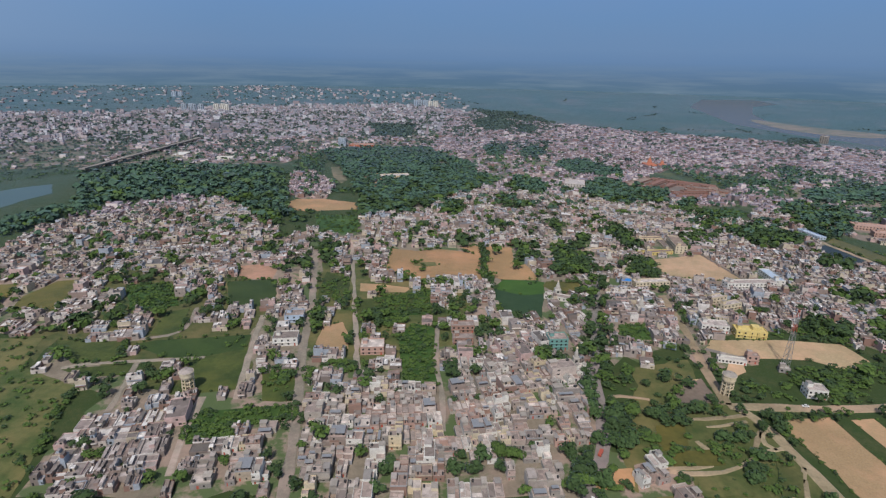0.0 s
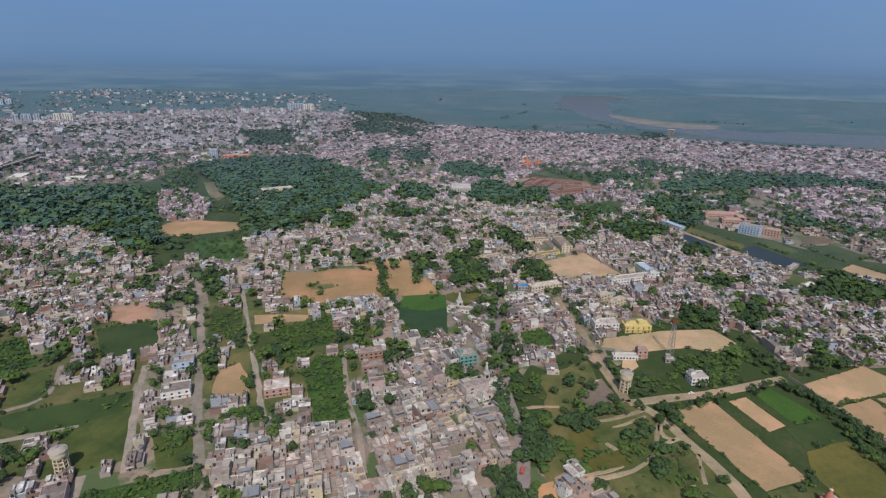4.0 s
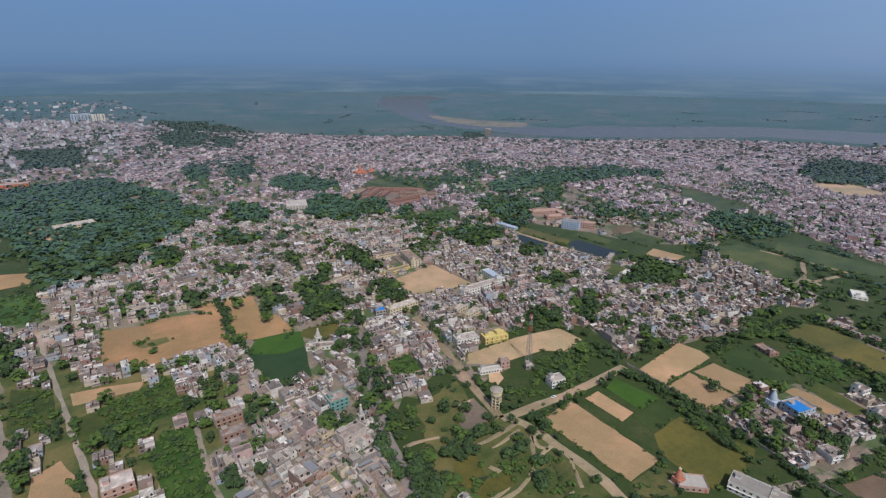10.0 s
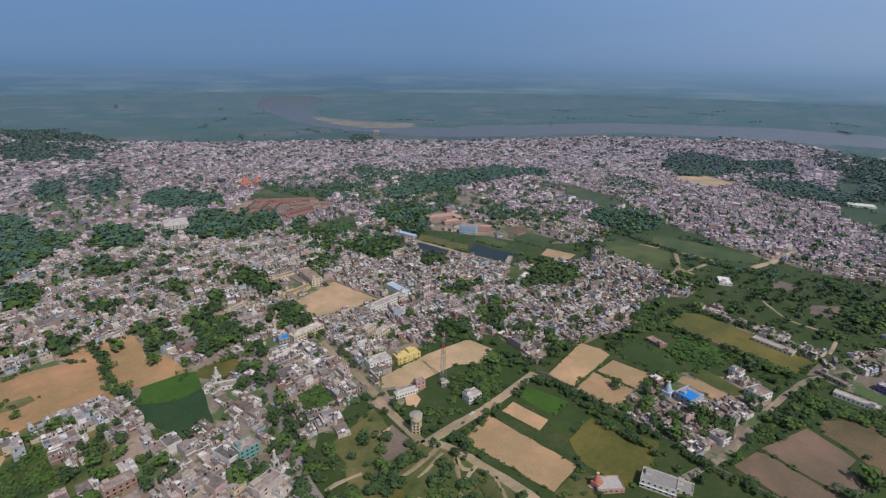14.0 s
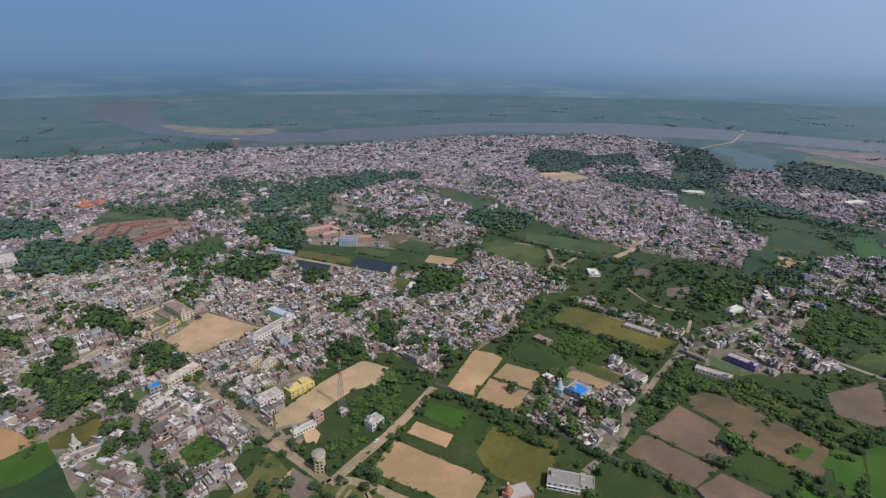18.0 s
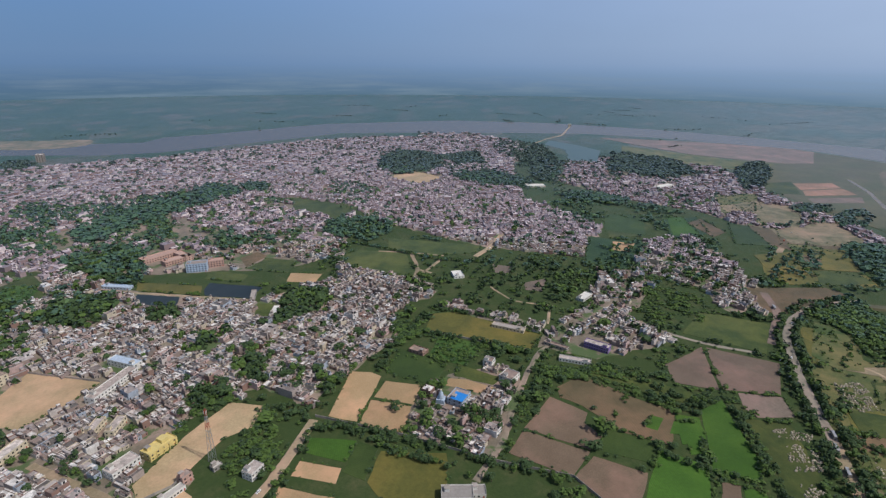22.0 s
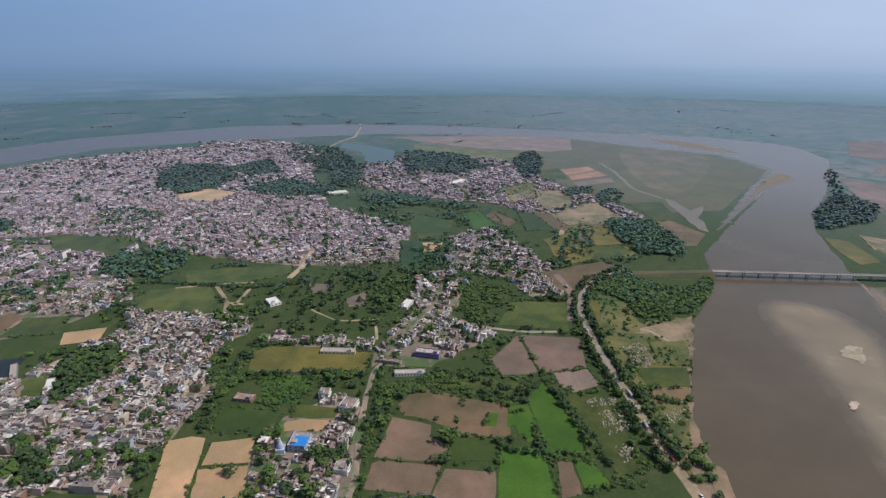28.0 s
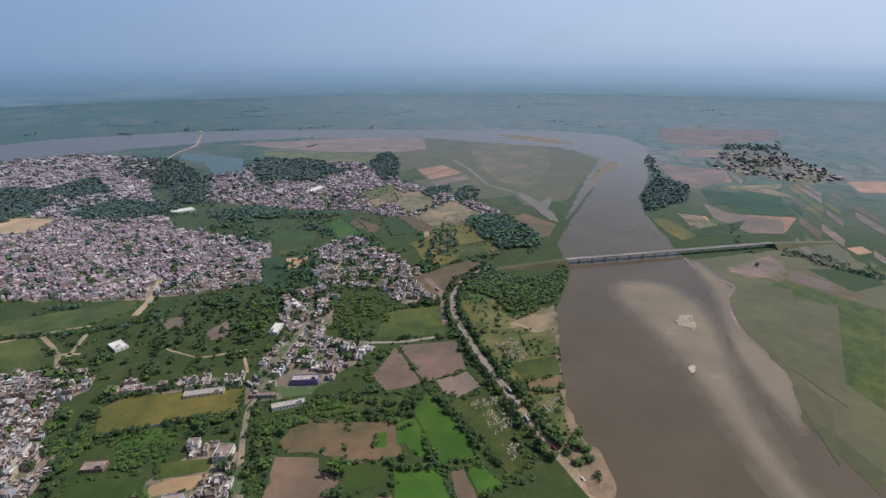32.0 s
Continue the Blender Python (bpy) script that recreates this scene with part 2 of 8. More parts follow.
M = {
    "ground": far_ground(),
    "tan": soil("dry_tilled_earth", (0.396, 0.276, 0.152, 1), (0.350, 0.239, 0.129, 1), 0.9, 0.04),
    "brown": soil("red_brown_earth", (0.37, 0.240, 0.115, 1), (0.31, 0.198, 0.095, 1), 0.5, 0.03),
    "pink": soil("pale_red_earth", (0.36, 0.23, 0.15, 1), (0.28, 0.17, 0.11, 1), 0.3, 0.04),
    "dull": soil("dull_brown_earth", (0.195, 0.154, 0.122, 1), (0.146, 0.116, 0.093, 1), 0.3, 0.02),
    "sand": soil("pale_dusty_ground", (0.450, 0.340, 0.200, 1), (0.375, 0.275, 0.158, 1), 0.5, 0.04),
    "sandy": soil("river_sand", (0.25, 0.205, 0.13, 1), (0.10, 0.105, 0.045, 1), 0.25, 0.05),
    "plough": soil("grey_brown_ploughed_earth", (0.188, 0.134, 0.092, 1), (0.155, 0.110, 0.074, 1), 0.9, 0.04),
    "damp": soil("damp_ploughed_earth", (0.152, 0.112, 0.084, 1), (0.124, 0.091, 0.068, 1), 0.9, 0.04),
    "dry": soil("stubble", (0.165, 0.120, 0.066, 1), (0.105, 0.086, 0.045, 1), 0.4, 0.05, (2.0, 1.1)),
    "crop": soil("dark_green_crop", (0.044, 0.078, 0.016, 1), (0.030, 0.056, 0.012, 1), 0.6, 0.05, (1.4, 0.3)),
    "crop2": soil("deep_green_crop", (0.032, 0.070, 0.026, 1), (0.022, 0.052, 0.018, 1), 0.6, 0.05, (1.2, 0.2)),
    "bright": soil("bright_green_crop", (0.058, 0.132, 0.015, 1), (0.042, 0.102, 0.011, 1), 0.5, 0.04, (1.5, 1.2)),
    "grass": soil("green_grass", (0.074, 0.096, 0.022, 1), (0.038, 0.060, 0.014, 1), 0.3, 0.05),
    "olive": soil("olive_grass", (0.131, 0.121, 0.027, 1), (0.088, 0.090, 0.022, 1), 0.3, 0.04),
    "rough": soil("rough_grass", (0.145, 0.138, 0.052, 1), (0.052, 0.084, 0.021, 1), 0.2, 0.035),
    "bush": soil("dense_scrub_ground", (0.048, 0.104, 0.019, 1), (0.028, 0.070, 0.013, 1), 0.25, 0.06),
    "flat": soil("trampled_meadow", (0.126, 0.112, 0.070, 1), (0.094, 0.096, 0.052, 1), 0.05, 0.012),
    "stone": painted("pale_broken_stone", [(0.40, 0.34, 0.26, 1), (0.50, 0.44, 0.35, 1), (0.30, 0.25, 0.19, 1)], island=True, weather=0.3),
    "flood": soil("flood_meadow", (0.088, 0.100, 0.046, 1), (0.112, 0.104, 0.060, 1), 0.06, 0.012),
    "street": soil("dusty_street", (0.276, 0.229, 0.176, 1), (0.185, 0.156, 0.117, 1), 0.3, 0.06, wet=(0.061, 0.104, 0.033, 1)),
    "road": soil("worn_road", (0.345, 0.304, 0.246, 1), (0.253, 0.222, 0.180, 1), 0.5, 0.08),
    "asphalt": soil("grey_asphalt", (0.25, 0.23, 0.21, 1), (0.19, 0.175, 0.16, 1), 0.5, 0.08),
    "track": soil("sandy_track", (0.36, 0.29, 0.19, 1), (0.26, 0.21, 0.13, 1), 0.5, 0.08),
    "river": watery("muddy_river_water", (0.092, 0.071, 0.047, 1), (0.110, 0.085, 0.057, 1), 0.18, 0.30),
    "pond": watery("dark_pond_water", (0.02, 0.028, 0.035, 1), (0.03, 0.04, 0.045, 1), 0.3, 0.2),
    "lake": watery("lake_water", (0.062, 0.105, 0.110, 1), (0.075, 0.118, 0.120, 1), 0.3, 0.35),
    "mud": soil("drying_river_mud", (0.299, 0.237, 0.188, 1), (0.221, 0.179, 0.144, 1), 0.05, 0.02),
    "shallow": watery("shallow_muddy_water", (0.140, 0.113, 0.080, 1), (0.175, 0.14, 0.102, 1), 0.25, 0.35),
    "bank": soil("eroded_river_bank", (0.225, 0.170, 0.112, 1), (0.120, 0.105, 0.058, 1), 0.25, 0.06),
    "dry_sand": soil("dry_white_sand", (0.44, 0.38, 0.29, 1), (0.30, 0.25, 0.18, 1), 0.2, 0.09),
    "leaf": leafy("leaves", (0.092, 0.150, 0.031, 1), (0.060, 0.110, 0.024, 1), 0.25),
    "leaf_dark": leafy("dark_leaves", (0.058, 0.100, 0.032, 1), (0.040, 0.076, 0.026, 1), 0.3),
    "bark": plain("bark", (0.10, 0.075, 0.05, 1), 0.95),
    "concrete": painted("weathered_concrete", [(0.34, 0.31, 0.28, 1), (0.42, 0.38, 0.34, 1), (0.28, 0.26, 0.25, 1), (0.40, 0.35, 0.33, 1)]),
    "pale_concrete": painted("pale_concrete", [(0.50, 0.47, 0.44, 1), (0.46, 0.43, 0.41, 1)], weather=0.3),
    "roof": painted("flat_roof", [(0.312, 0.255, 0.234, 1), (0.439, 0.366, 0.334, 1), (0.214, 0.178, 0.166, 1), (0.364, 0.288, 0.263, 1), (0.578, 0.509, 0.473, 1), (0.301, 0.217, 0.189, 1), (0.492, 0.424, 0.394, 1)], scale=0.25, patches=0.45, haze=0.5),
    "wall_mixed": painted("plaster_walls", [(0.422, 0.348, 0.307, 1), (0.600, 0.512, 0.469, 1), (0.378, 0.272, 0.239, 1), (0.310, 0.246, 0.221, 1), (0.468, 0.382, 0.297, 1), (0.345, 0.348, 0.374, 1), (0.278, 0.166, 0.133, 1), (0.511, 0.382, 0.344, 1)], scale=0.2),
    "town_roof": painted("town_roofs", [(0.238, 0.203, 0.194, 1), (0.363, 0.316, 0.306, 1), (0.156, 0.135, 0.131, 1), (0.290, 0.235, 0.223, 1), (0.664, 0.631, 0.612, 1), (0.249, 0.184, 0.165, 1), (0.108, 0.096, 0.094, 1), (0.445, 0.391, 0.376, 1), (0.540, 0.498, 0.479, 1), (0.322, 0.280, 0.272, 1), (0.705, 0.685, 0.676, 1), (0.176, 0.144, 0.137, 1)], island=True, scale=0.2, haze=0.6, patches=0.4),
    "town_wall": painted("town_walls", [(0.356, 0.301, 0.279, 1), (0.562, 0.503, 0.477, 1), (0.292, 0.220, 0.197, 1), (0.205, 0.167, 0.154, 1), (0.539, 0.467, 0.363, 1), (0.356, 0.412, 0.498, 1), (0.259, 0.147, 0.119, 1), (0.712, 0.679, 0.658, 1), (0.539, 0.379, 0.363, 1)], island=True, scale=0.2, haze=0.2),
    # plaster and roof tones of far houses, cooled to carry painted haze
    "hazed_wall": painted("hazed_town_plaster", [(0.329, 0.243, 0.264, 1), (0.490, 0.388, 0.426, 1), (0.265, 0.184, 0.201, 1), (0.222, 0.168, 0.189, 1), (0.358, 0.273, 0.278, 1), (0.256, 0.234, 0.300, 1), (0.725, 0.627, 0.650, 1), (0.296, 0.184, 0.181, 1), (0.157, 0.118, 0.130, 1), (0.780, 0.706, 0.718, 1)], island=True, scale=0.2, haze=0.5),
    "hazed_roof": painted("hazed_town_roofs", [(0.267, 0.204, 0.237, 1), (0.359, 0.278, 0.308, 1), (0.199, 0.160, 0.189, 1), (0.301, 0.214, 0.237, 1), (0.235, 0.182, 0.214, 1), (0.547, 0.446, 0.483, 1), (0.154, 0.132, 0.148, 1), (0.672, 0.578, 0.601, 1)], island=True, scale=0.2, patches=0.3, haze=0.8),
    # far leaves: haze painted in as bluer, paler green
    "leaf_far": leafy("far_hazed_leaves", (0.056, 0.108, 0.072, 1), (0.049, 0.096, 0.064, 1), 0.6),
    "leaf_last": leafy("distant_hazed_leaves", (0.078, 0.122, 0.104, 1), (0.066, 0.106, 0.090, 1), 1.0),
    "leaf_mid": leafy("mid_hazed_leaves", (0.074, 0.124, 0.050, 1), (0.053, 0.094, 0.040, 1), 0.65),
    # pale far-city tones with blue haze mixed into the colour
    "pale_town": painted("pale_town_walls", [(0.369, 0.380, 0.447, 1), (0.242, 0.240, 0.286, 1), (0.378, 0.320, 0.359, 1), (0.601, 0.620, 0.686, 1), (0.175, 0.175, 0.213, 1), (0.504, 0.450, 0.489, 1), (0.291, 0.250, 0.286, 1)], island=True, scale=0.15, weather=0.3, haze=0.5),
    "dark_opening": plain("dark_window_glass", (0.03, 0.032, 0.035, 1), 0.25),
    "white": painted("white_paint", [(0.74, 0.73, 0.70, 1), (0.70, 0.68, 0.64, 1)], weather=0.3),
    "temple_white": painted("limewashed_stone", [(0.56, 0.54, 0.50, 1), (0.50, 0.47, 0.43, 1)], weather=0.45),
    "yellow": painted("yellow_paint", [(0.66, 0.53, 0.20, 1), (0.66, 0.53, 0.20, 1)], weather=0.2),
    "cream": painted("cream_paint", [(0.66, 0.55, 0.38, 1), (0.62, 0.54, 0.40, 1)], weather=0.35),
    "blue": plain("blue_sheet_roof", (0.03, 0.22, 0.62, 1), 0.5),
    "pale_blue": painted("pale_blue_paint", [(0.42, 0.52, 0.66, 1), (0.40, 0.48, 0.58, 1)], weather=0.3),
    "teal": painted("green_paint", [(0.16, 0.36, 0.33, 1), (0.14, 0.32, 0.30, 1)], weather=0.3),
    "purple": painted("purple_paint", [(0.22, 0.14, 0.38, 1), (0.24, 0.16, 0.40, 1)], weather=0.2),
    "brick": painted("red_brick", [(0.31, 0.18, 0.142, 1), (0.275, 0.17, 0.138, 1), (0.35, 0.215, 0.17, 1)], scale=0.5, weather=0.35),
    "red_stone": painted("red_sandstone", [(0.250, 0.122, 0.098, 1), (0.215, 0.112, 0.096, 1), (0.270, 0.150, 0.125, 1)], weather=0.45),
    "orange_dull": painted("faded_orange_paint", [(0.50, 0.17, 0.10, 1), (0.46, 0.17, 0.11, 1)], weather=0.35),
    "brick_roof": painted("brown_roof_slabs", [(0.24, 0.17, 0.14, 1), (0.29, 0.21, 0.17, 1), (0.21, 0.16, 0.14, 1)], scale=0.25, patches=0.3),
    "pink_wall": painted("pink_plaster", [(0.47, 0.30, 0.25, 1), (0.50, 0.33, 0.28, 1)], weather=0.35),
    "steel": plain("galvanised_steel", (0.45, 0.45, 0.46, 1), 0.5, 0.6),
    "steel_red": plain("red_painted_steel", (0.42, 0.10, 0.07, 1), 0.6),
    "tank": plain("black_plastic_tank", (0.035, 0.035, 0.04, 1), 0.5),
    "tyre": plain("tyre_rubber", (0.03, 0.03, 0.03, 1), 0.9),
    "car_white": plain("white_car_paint", (0.7, 0.7, 0.7, 1), 0.35),
}


def haze_material():
    """The sky and the hazy distance low over the horizon, lighter towards the sun."""
    n = Nodes("hazy_sky")
    pos = n.position()
    sep = n.add("ShaderNodeSeparateXYZ")
    n.link(pos, sep.inputs[0])
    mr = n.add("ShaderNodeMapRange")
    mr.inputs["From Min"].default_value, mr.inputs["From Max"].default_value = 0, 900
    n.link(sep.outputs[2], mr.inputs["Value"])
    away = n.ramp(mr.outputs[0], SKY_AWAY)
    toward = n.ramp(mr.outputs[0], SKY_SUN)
    nrm = n.add("ShaderNodeVectorMath")
    nrm.operation = "NORMALIZE"
    n.link(pos, nrm.inputs[0])
    dot = n.add("ShaderNodeVectorMath")
    dot.operation = "DOT_PRODUCT"
    n.link(nrm.outputs[0], dot.inputs[0])
    dot.inputs[1].default_value = (math.sin(SUN_AZ), math.cos(SUN_AZ), 0)
    mr2 = n.add("ShaderNodeMapRange")
    mr2.inputs["From Min"].default_value, mr2.inputs["From Max"].default_value = -0.85, 0.8
    n.link(dot.outputs["Value"], mr2.inputs["Value"])
    col = n.mix(mr2.outputs[0], away, toward)
    soft = n.noise(0.0009, 3, 0.5, (1, 1, 3, 0))
    col = n.mix(n.ramp(soft, [(0.35, (0, 0, 0, 1)), (0.7, (0.10, 0.10, 0.10, 1))]), col, srgb(125, 140, 165))
    # glowing pale bands painted as hazy plain beyond the ground's edge
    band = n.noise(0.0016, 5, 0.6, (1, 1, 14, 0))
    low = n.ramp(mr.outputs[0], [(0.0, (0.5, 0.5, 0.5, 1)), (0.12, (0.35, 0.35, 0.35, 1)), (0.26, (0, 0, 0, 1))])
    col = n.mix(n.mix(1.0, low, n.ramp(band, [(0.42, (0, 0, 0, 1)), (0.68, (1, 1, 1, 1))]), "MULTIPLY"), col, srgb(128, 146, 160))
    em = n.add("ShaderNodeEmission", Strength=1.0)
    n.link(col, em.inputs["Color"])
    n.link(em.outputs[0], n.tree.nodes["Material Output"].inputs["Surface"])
    return n.mat


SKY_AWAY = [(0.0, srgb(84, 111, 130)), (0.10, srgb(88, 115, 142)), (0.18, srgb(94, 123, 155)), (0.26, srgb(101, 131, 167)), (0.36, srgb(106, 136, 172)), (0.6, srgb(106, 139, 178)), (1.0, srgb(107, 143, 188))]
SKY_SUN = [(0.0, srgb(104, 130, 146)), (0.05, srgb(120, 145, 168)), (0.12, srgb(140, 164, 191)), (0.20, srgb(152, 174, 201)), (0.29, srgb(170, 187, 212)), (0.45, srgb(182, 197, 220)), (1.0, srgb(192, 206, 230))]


# ---------- mesh helpers ----------
def mesh_from(name, verts, quads, mats, index=None, tris=None):
    """One mesh from numpy arrays of corners and four-sided faces."""
    me = bpy.data.meshes.new(name)
    verts = np.asarray(verts, np.float32)
    quads = np.asarray(quads, np.int32).reshape(-1, 4)
    n = len(quads)
    me.vertices.add(len(verts))
    me.vertices.foreach_set("co", verts.ravel())
    me.loops.add(4 * n)
    me.loops.foreach_set("vertex_index", quads.ravel())
    me.polygons.add(n)
    me.polygons.foreach_set("loop_start", np.arange(n, dtype=np.int32) * 4)
    for m in mats:
        me.materials.append(m)
    if index is not None:
        me.polygons.foreach_set("material_index", np.asarray(index, np.int32))
    me.polygons.foreach_set("use_smooth", np.zeros(n, bool))
    me.update(calc_edges=True)
    me.validate()
    return me


def part(name, bm, material, parent=None, label=""):
    """Links a bmesh as one mesh object under a thing or a part."""
    me = bpy.data.meshes.new(name)
    bm.to_mesh(me)
    bm.free()
    me.materials.append(material)
    ob = new(name, me)
    if parent is not None:
        ob.parent = parent
    if label:
        ob["label"] = label
    return ob


def share(name, me, parent, m=None):
    ob = new(name, me)
    ob.parent = parent
    if m is not None:
        ob.matrix_basis = m
    return ob


def bm_box(bm, x0, y0, z0, x1, y1, z1, bevel=0.0):
    vs = [bm.verts.new(p) for p in ((x0, y0, z0), (x1, y0, z0), (x1, y1, z0), (x0, y1, z0), (x0, y0, z1), (x1, y0, z1), (x1, y1, z1), (x0, y1, z1))]
    fs = [bm.faces.new([vs[i] for i in q]) for q in ((3, 2, 1, 0), (4, 5, 6, 7), (0, 1, 5, 4), (1, 2, 6, 5), (2, 3, 7, 6), (3, 0, 4, 7))]
    if bevel:
        bmesh.ops.bevel(bm, geom=list({e for f in fs for e in f.edges}), offset=bevel, segments=1, affect="EDGES")
    return bm


def box(x0, y0, z0, x1, y1, z1, bevel=0.0):
    return bm_box(bmesh.new(), x0, y0, z0, x1, y1, z1, bevel)


def ring_solid(rings, sides, cap=True):
    """A turned solid: rings of (radius, height)."""
    bm = bmesh.new()
    loops = []
    for r, z in rings:
        loops.append([bm.verts.new((r * math.cos(2 * math.pi * i / sides), r * math.sin(2 * math.pi * i / sides), z)) for i in range(sides)])
    for a, b in zip(loops, loops[1:]):
        for i in range(sides):
            bm.faces.new((a[i], a[(i + 1) % sides], b[(i + 1) % sides], b[i]))
    if cap:
        bm.faces.new(list(reversed(loops[0])))
        bm.faces.new(loops[-1])
    return bm


def bm_bar(bm, a, b, w):
    """A square bar from a to b."""
    a, b = Vector(a), Vector(b)
    d = (b - a).normalized()
    s = d.cross(Vector((0, 0, 1)) if abs(d.z) < 0.9 else Vector((1, 0, 0))).normalized() * w / 2
    u = s.cross(d).normalized() * w / 2
    ends = [[bm.verts.new(p + s * i + u * j) for i, j in ((-1, -1), (1, -1), (1, 1), (-1, 1))] for p in (a, b)]
    for i in range(4):
        bm.faces.new((ends[0][i], ends[0][(i + 1) % 4], ends[1][(i + 1) % 4], ends[1][i]))
    bm.faces.new(list(reversed(ends[0])))
    bm.faces.new(ends[1])
    return bm


# ---------- plan geometry ----------
def inside(px, py, poly):
    """Which of the places lie in the polygon."""
    px, py = np.asarray(px, float), np.asarray(py, float)
    hit = np.zeros(px.shape, bool)
    n = len(poly)
    for i in range(n):
        x0, y0 = poly[i]
        x1, y1 = poly[(i + 1) % n]
        if y0 == y1:
            continue
        c = ((y0 > py) != (y1 > py)) & (px < (x1 - x0) * (py - y0) / (y1 - y0) + x0)
        hit ^= c
    return hit


def away_from_line(px, py, line):
    """Distance of the places from a line of several stretches."""
    best = np.full(np.shape(px), 1e9)
    for (x0, y0), (x1, y1) in zip(line, line[1:]):
        dx, dy = x1 - x0, y1 - y0
        t = np.clip(((px - x0) * dx + (py - y0) * dy) / (dx * dx + dy * dy + 1e-9), 0, 1)
        best = np.minimum(best, np.hypot(px - x0 - t * dx, py - y0 - t * dy))
    return best


def edge_distance(px, py, poly):
    return away_from_line(px, py, list(poly) + [poly[0]])


def wavy(poly, step=7.0, amp=0.9, seed=0):
    """The outline in short steps, a little uneven."""
    rng = np.random.default_rng(seed + int(abs(poly[0][0]) * 7 + abs(poly[0][1])))
    out = []
    n = len(poly)
    for i in range(n):
        a, b = np.array(poly[i], float), np.array(poly[(i + 1) % n], float)
        k = max(1, int(np.hypot(*(b - a)) / step))
        k = min(k, 60)
        for j in range(k):
            p = a + (b - a) * j / k
            out.append(tuple(p + (rng.normal(0, amp, 2) if j else rng.normal(0, amp * 0.4, 2))))
    return out


def rounded(poly, times=3):
    """The outline with its corners cut to a soft curve."""
    P = np.array(poly, float)
    for _ in range(times):
        Q = np.roll(P, -1, 0)
        P = np.stack([0.75 * P + 0.25 * Q, 0.25 * P + 0.75 * Q], 1).reshape(-1, 2)
    return [tuple(q) for q in P]


def slab(name, poly, z0, z1, material, label, category, amp=0.4, step=9.0, kind="structure"):
    pts = wavy(poly, step, amp)
    bm = bmesh.new()
    top = [bm.verts.new((x, y, z1)) for x, y in pts]
    bot = [bm.verts.new((x, y, z0)) for x, y in pts]
    f = bm.faces.new(top)
    for i in range(len(pts)):
        j = (i + 1) % len(pts)
        bm.faces.new((bot[i], bot[j], top[j], top[i]))
    f.normal_update()
    if f.normal.z < 0:
        bmesh.ops.reverse_faces(bm, faces=bm.faces[:])
    bmesh.ops.triangulate(bm, faces=[f])
    ob = part(name, bm, material)
    return tagged(ob, label, category, kind=kind)


def ribbon(name, line, width, z, material, label, category, step=8.0, amp=0.35):
    """A road along a line, with uneven edges."""
    pts = []
    for (x0, y0), (x1, y1) in zip(line, line[1:]):
        k = max(1, int(math.hypot(x1 - x0, y1 - y0) / step))
        pts += [(x0 + (x1 - x0) * j / k, y0 + (y1 - y0) * j / k) for j in range(k)]
    pts.append(line[-1])
    p = np.array(pts, float)
    for _ in range(3):
        p[1:-1] = 0.25 * p[:-2] + 0.5 * p[1:-1] + 0.25 * p[2:]
    d = np.gradient(p, axis=0)
    d /= np.hypot(d[:, 0], d[:, 1])[:, None] + 1e-9
    nrm = np.c_[-d[:, 1], d[:, 0]]
    rng = np.random.default_rng(int(abs(line[0][0]) + 13 * abs(line[0][1])))
    half = width / 2 + rng.normal(0, amp, (len(p), 2))
    a, b = p + nrm * half[:, :1], p - nrm * half[:, 1:]
    verts = np.concatenate([np.c_[a, np.full(len(p), z)], np.c_[b, np.full(len(p), z)], np.c_[a + nrm * 0.5, np.zeros(len(p))], np.c_[b - nrm * 0.5, np.zeros(len(p))]])
    n = len(p)
    i = np.arange(n - 1)
    quads = np.concatenate([np.c_[i + n, i + n + 1, i + 1, i], np.c_[i, i + 1, i + 1 + 2 * n, i + 2 * n], np.c_[i + 1 + n, i + n, i + 3 * n, i + 1 + 3 * n]])
    ob = new(name, mesh_from(name, verts, quads, [material]))
    return tagged(ob, label, category, kind="structure")


def shoal(name, poly, label, reach=26.0, rise=0.6, step=2.5):
    """A low bank of sand that comes out of the water in a gentle slope."""
    P = np.array(poly, float)
    (x0, y0), (x1, y1) = P.min(0) - 6, P.max(0) + 6
    xs, ys = np.arange(x0, x1 + step, step), np.arange(y0, y1 + step, step)
    gx, gy = np.meshgrid(xs, ys)
    px, py = gx.ravel(), gy.ravel()
    gap = edge_distance(px, py, poly)
    signed = np.where(inside(px, py, poly), gap, -gap)
    t = np.clip(signed / reach, 0, 1)
    lump = np.array([noise.noise(Vector((u / 34, v / 34, 1.7))) + 0.5 * noise.noise(Vector((u / 11, v / 11, 4.1))) for u, v in zip(px, py)])
    z = 0.082 + 0.012 * np.clip(signed, -4, 0.25) + rise * t * t * (3 - 2 * t) * np.clip(0.8 + 0.3 * lump, 0.1, 1.2)
    n = len(xs)
    quads = []
    for j in range(len(ys) - 1):
        for i in range(n - 1):
            k = j * n + i
            if min(signed[k], signed[k + 1], signed[k + n], signed[k + n + 1]) > -4:
                quads.append((k, k + 1, k + n + 1, k + n))
    used = np.unique(np.array(quads))
    back = np.zeros(len(px), int)
    back[used] = np.arange(len(used))
    ob = new(name, mesh_from(name, np.c_[px, py, z][used], back[np.array(quads)], [M["shoal"]]))
    return tagged(ob, label, "sand", kind="structure")


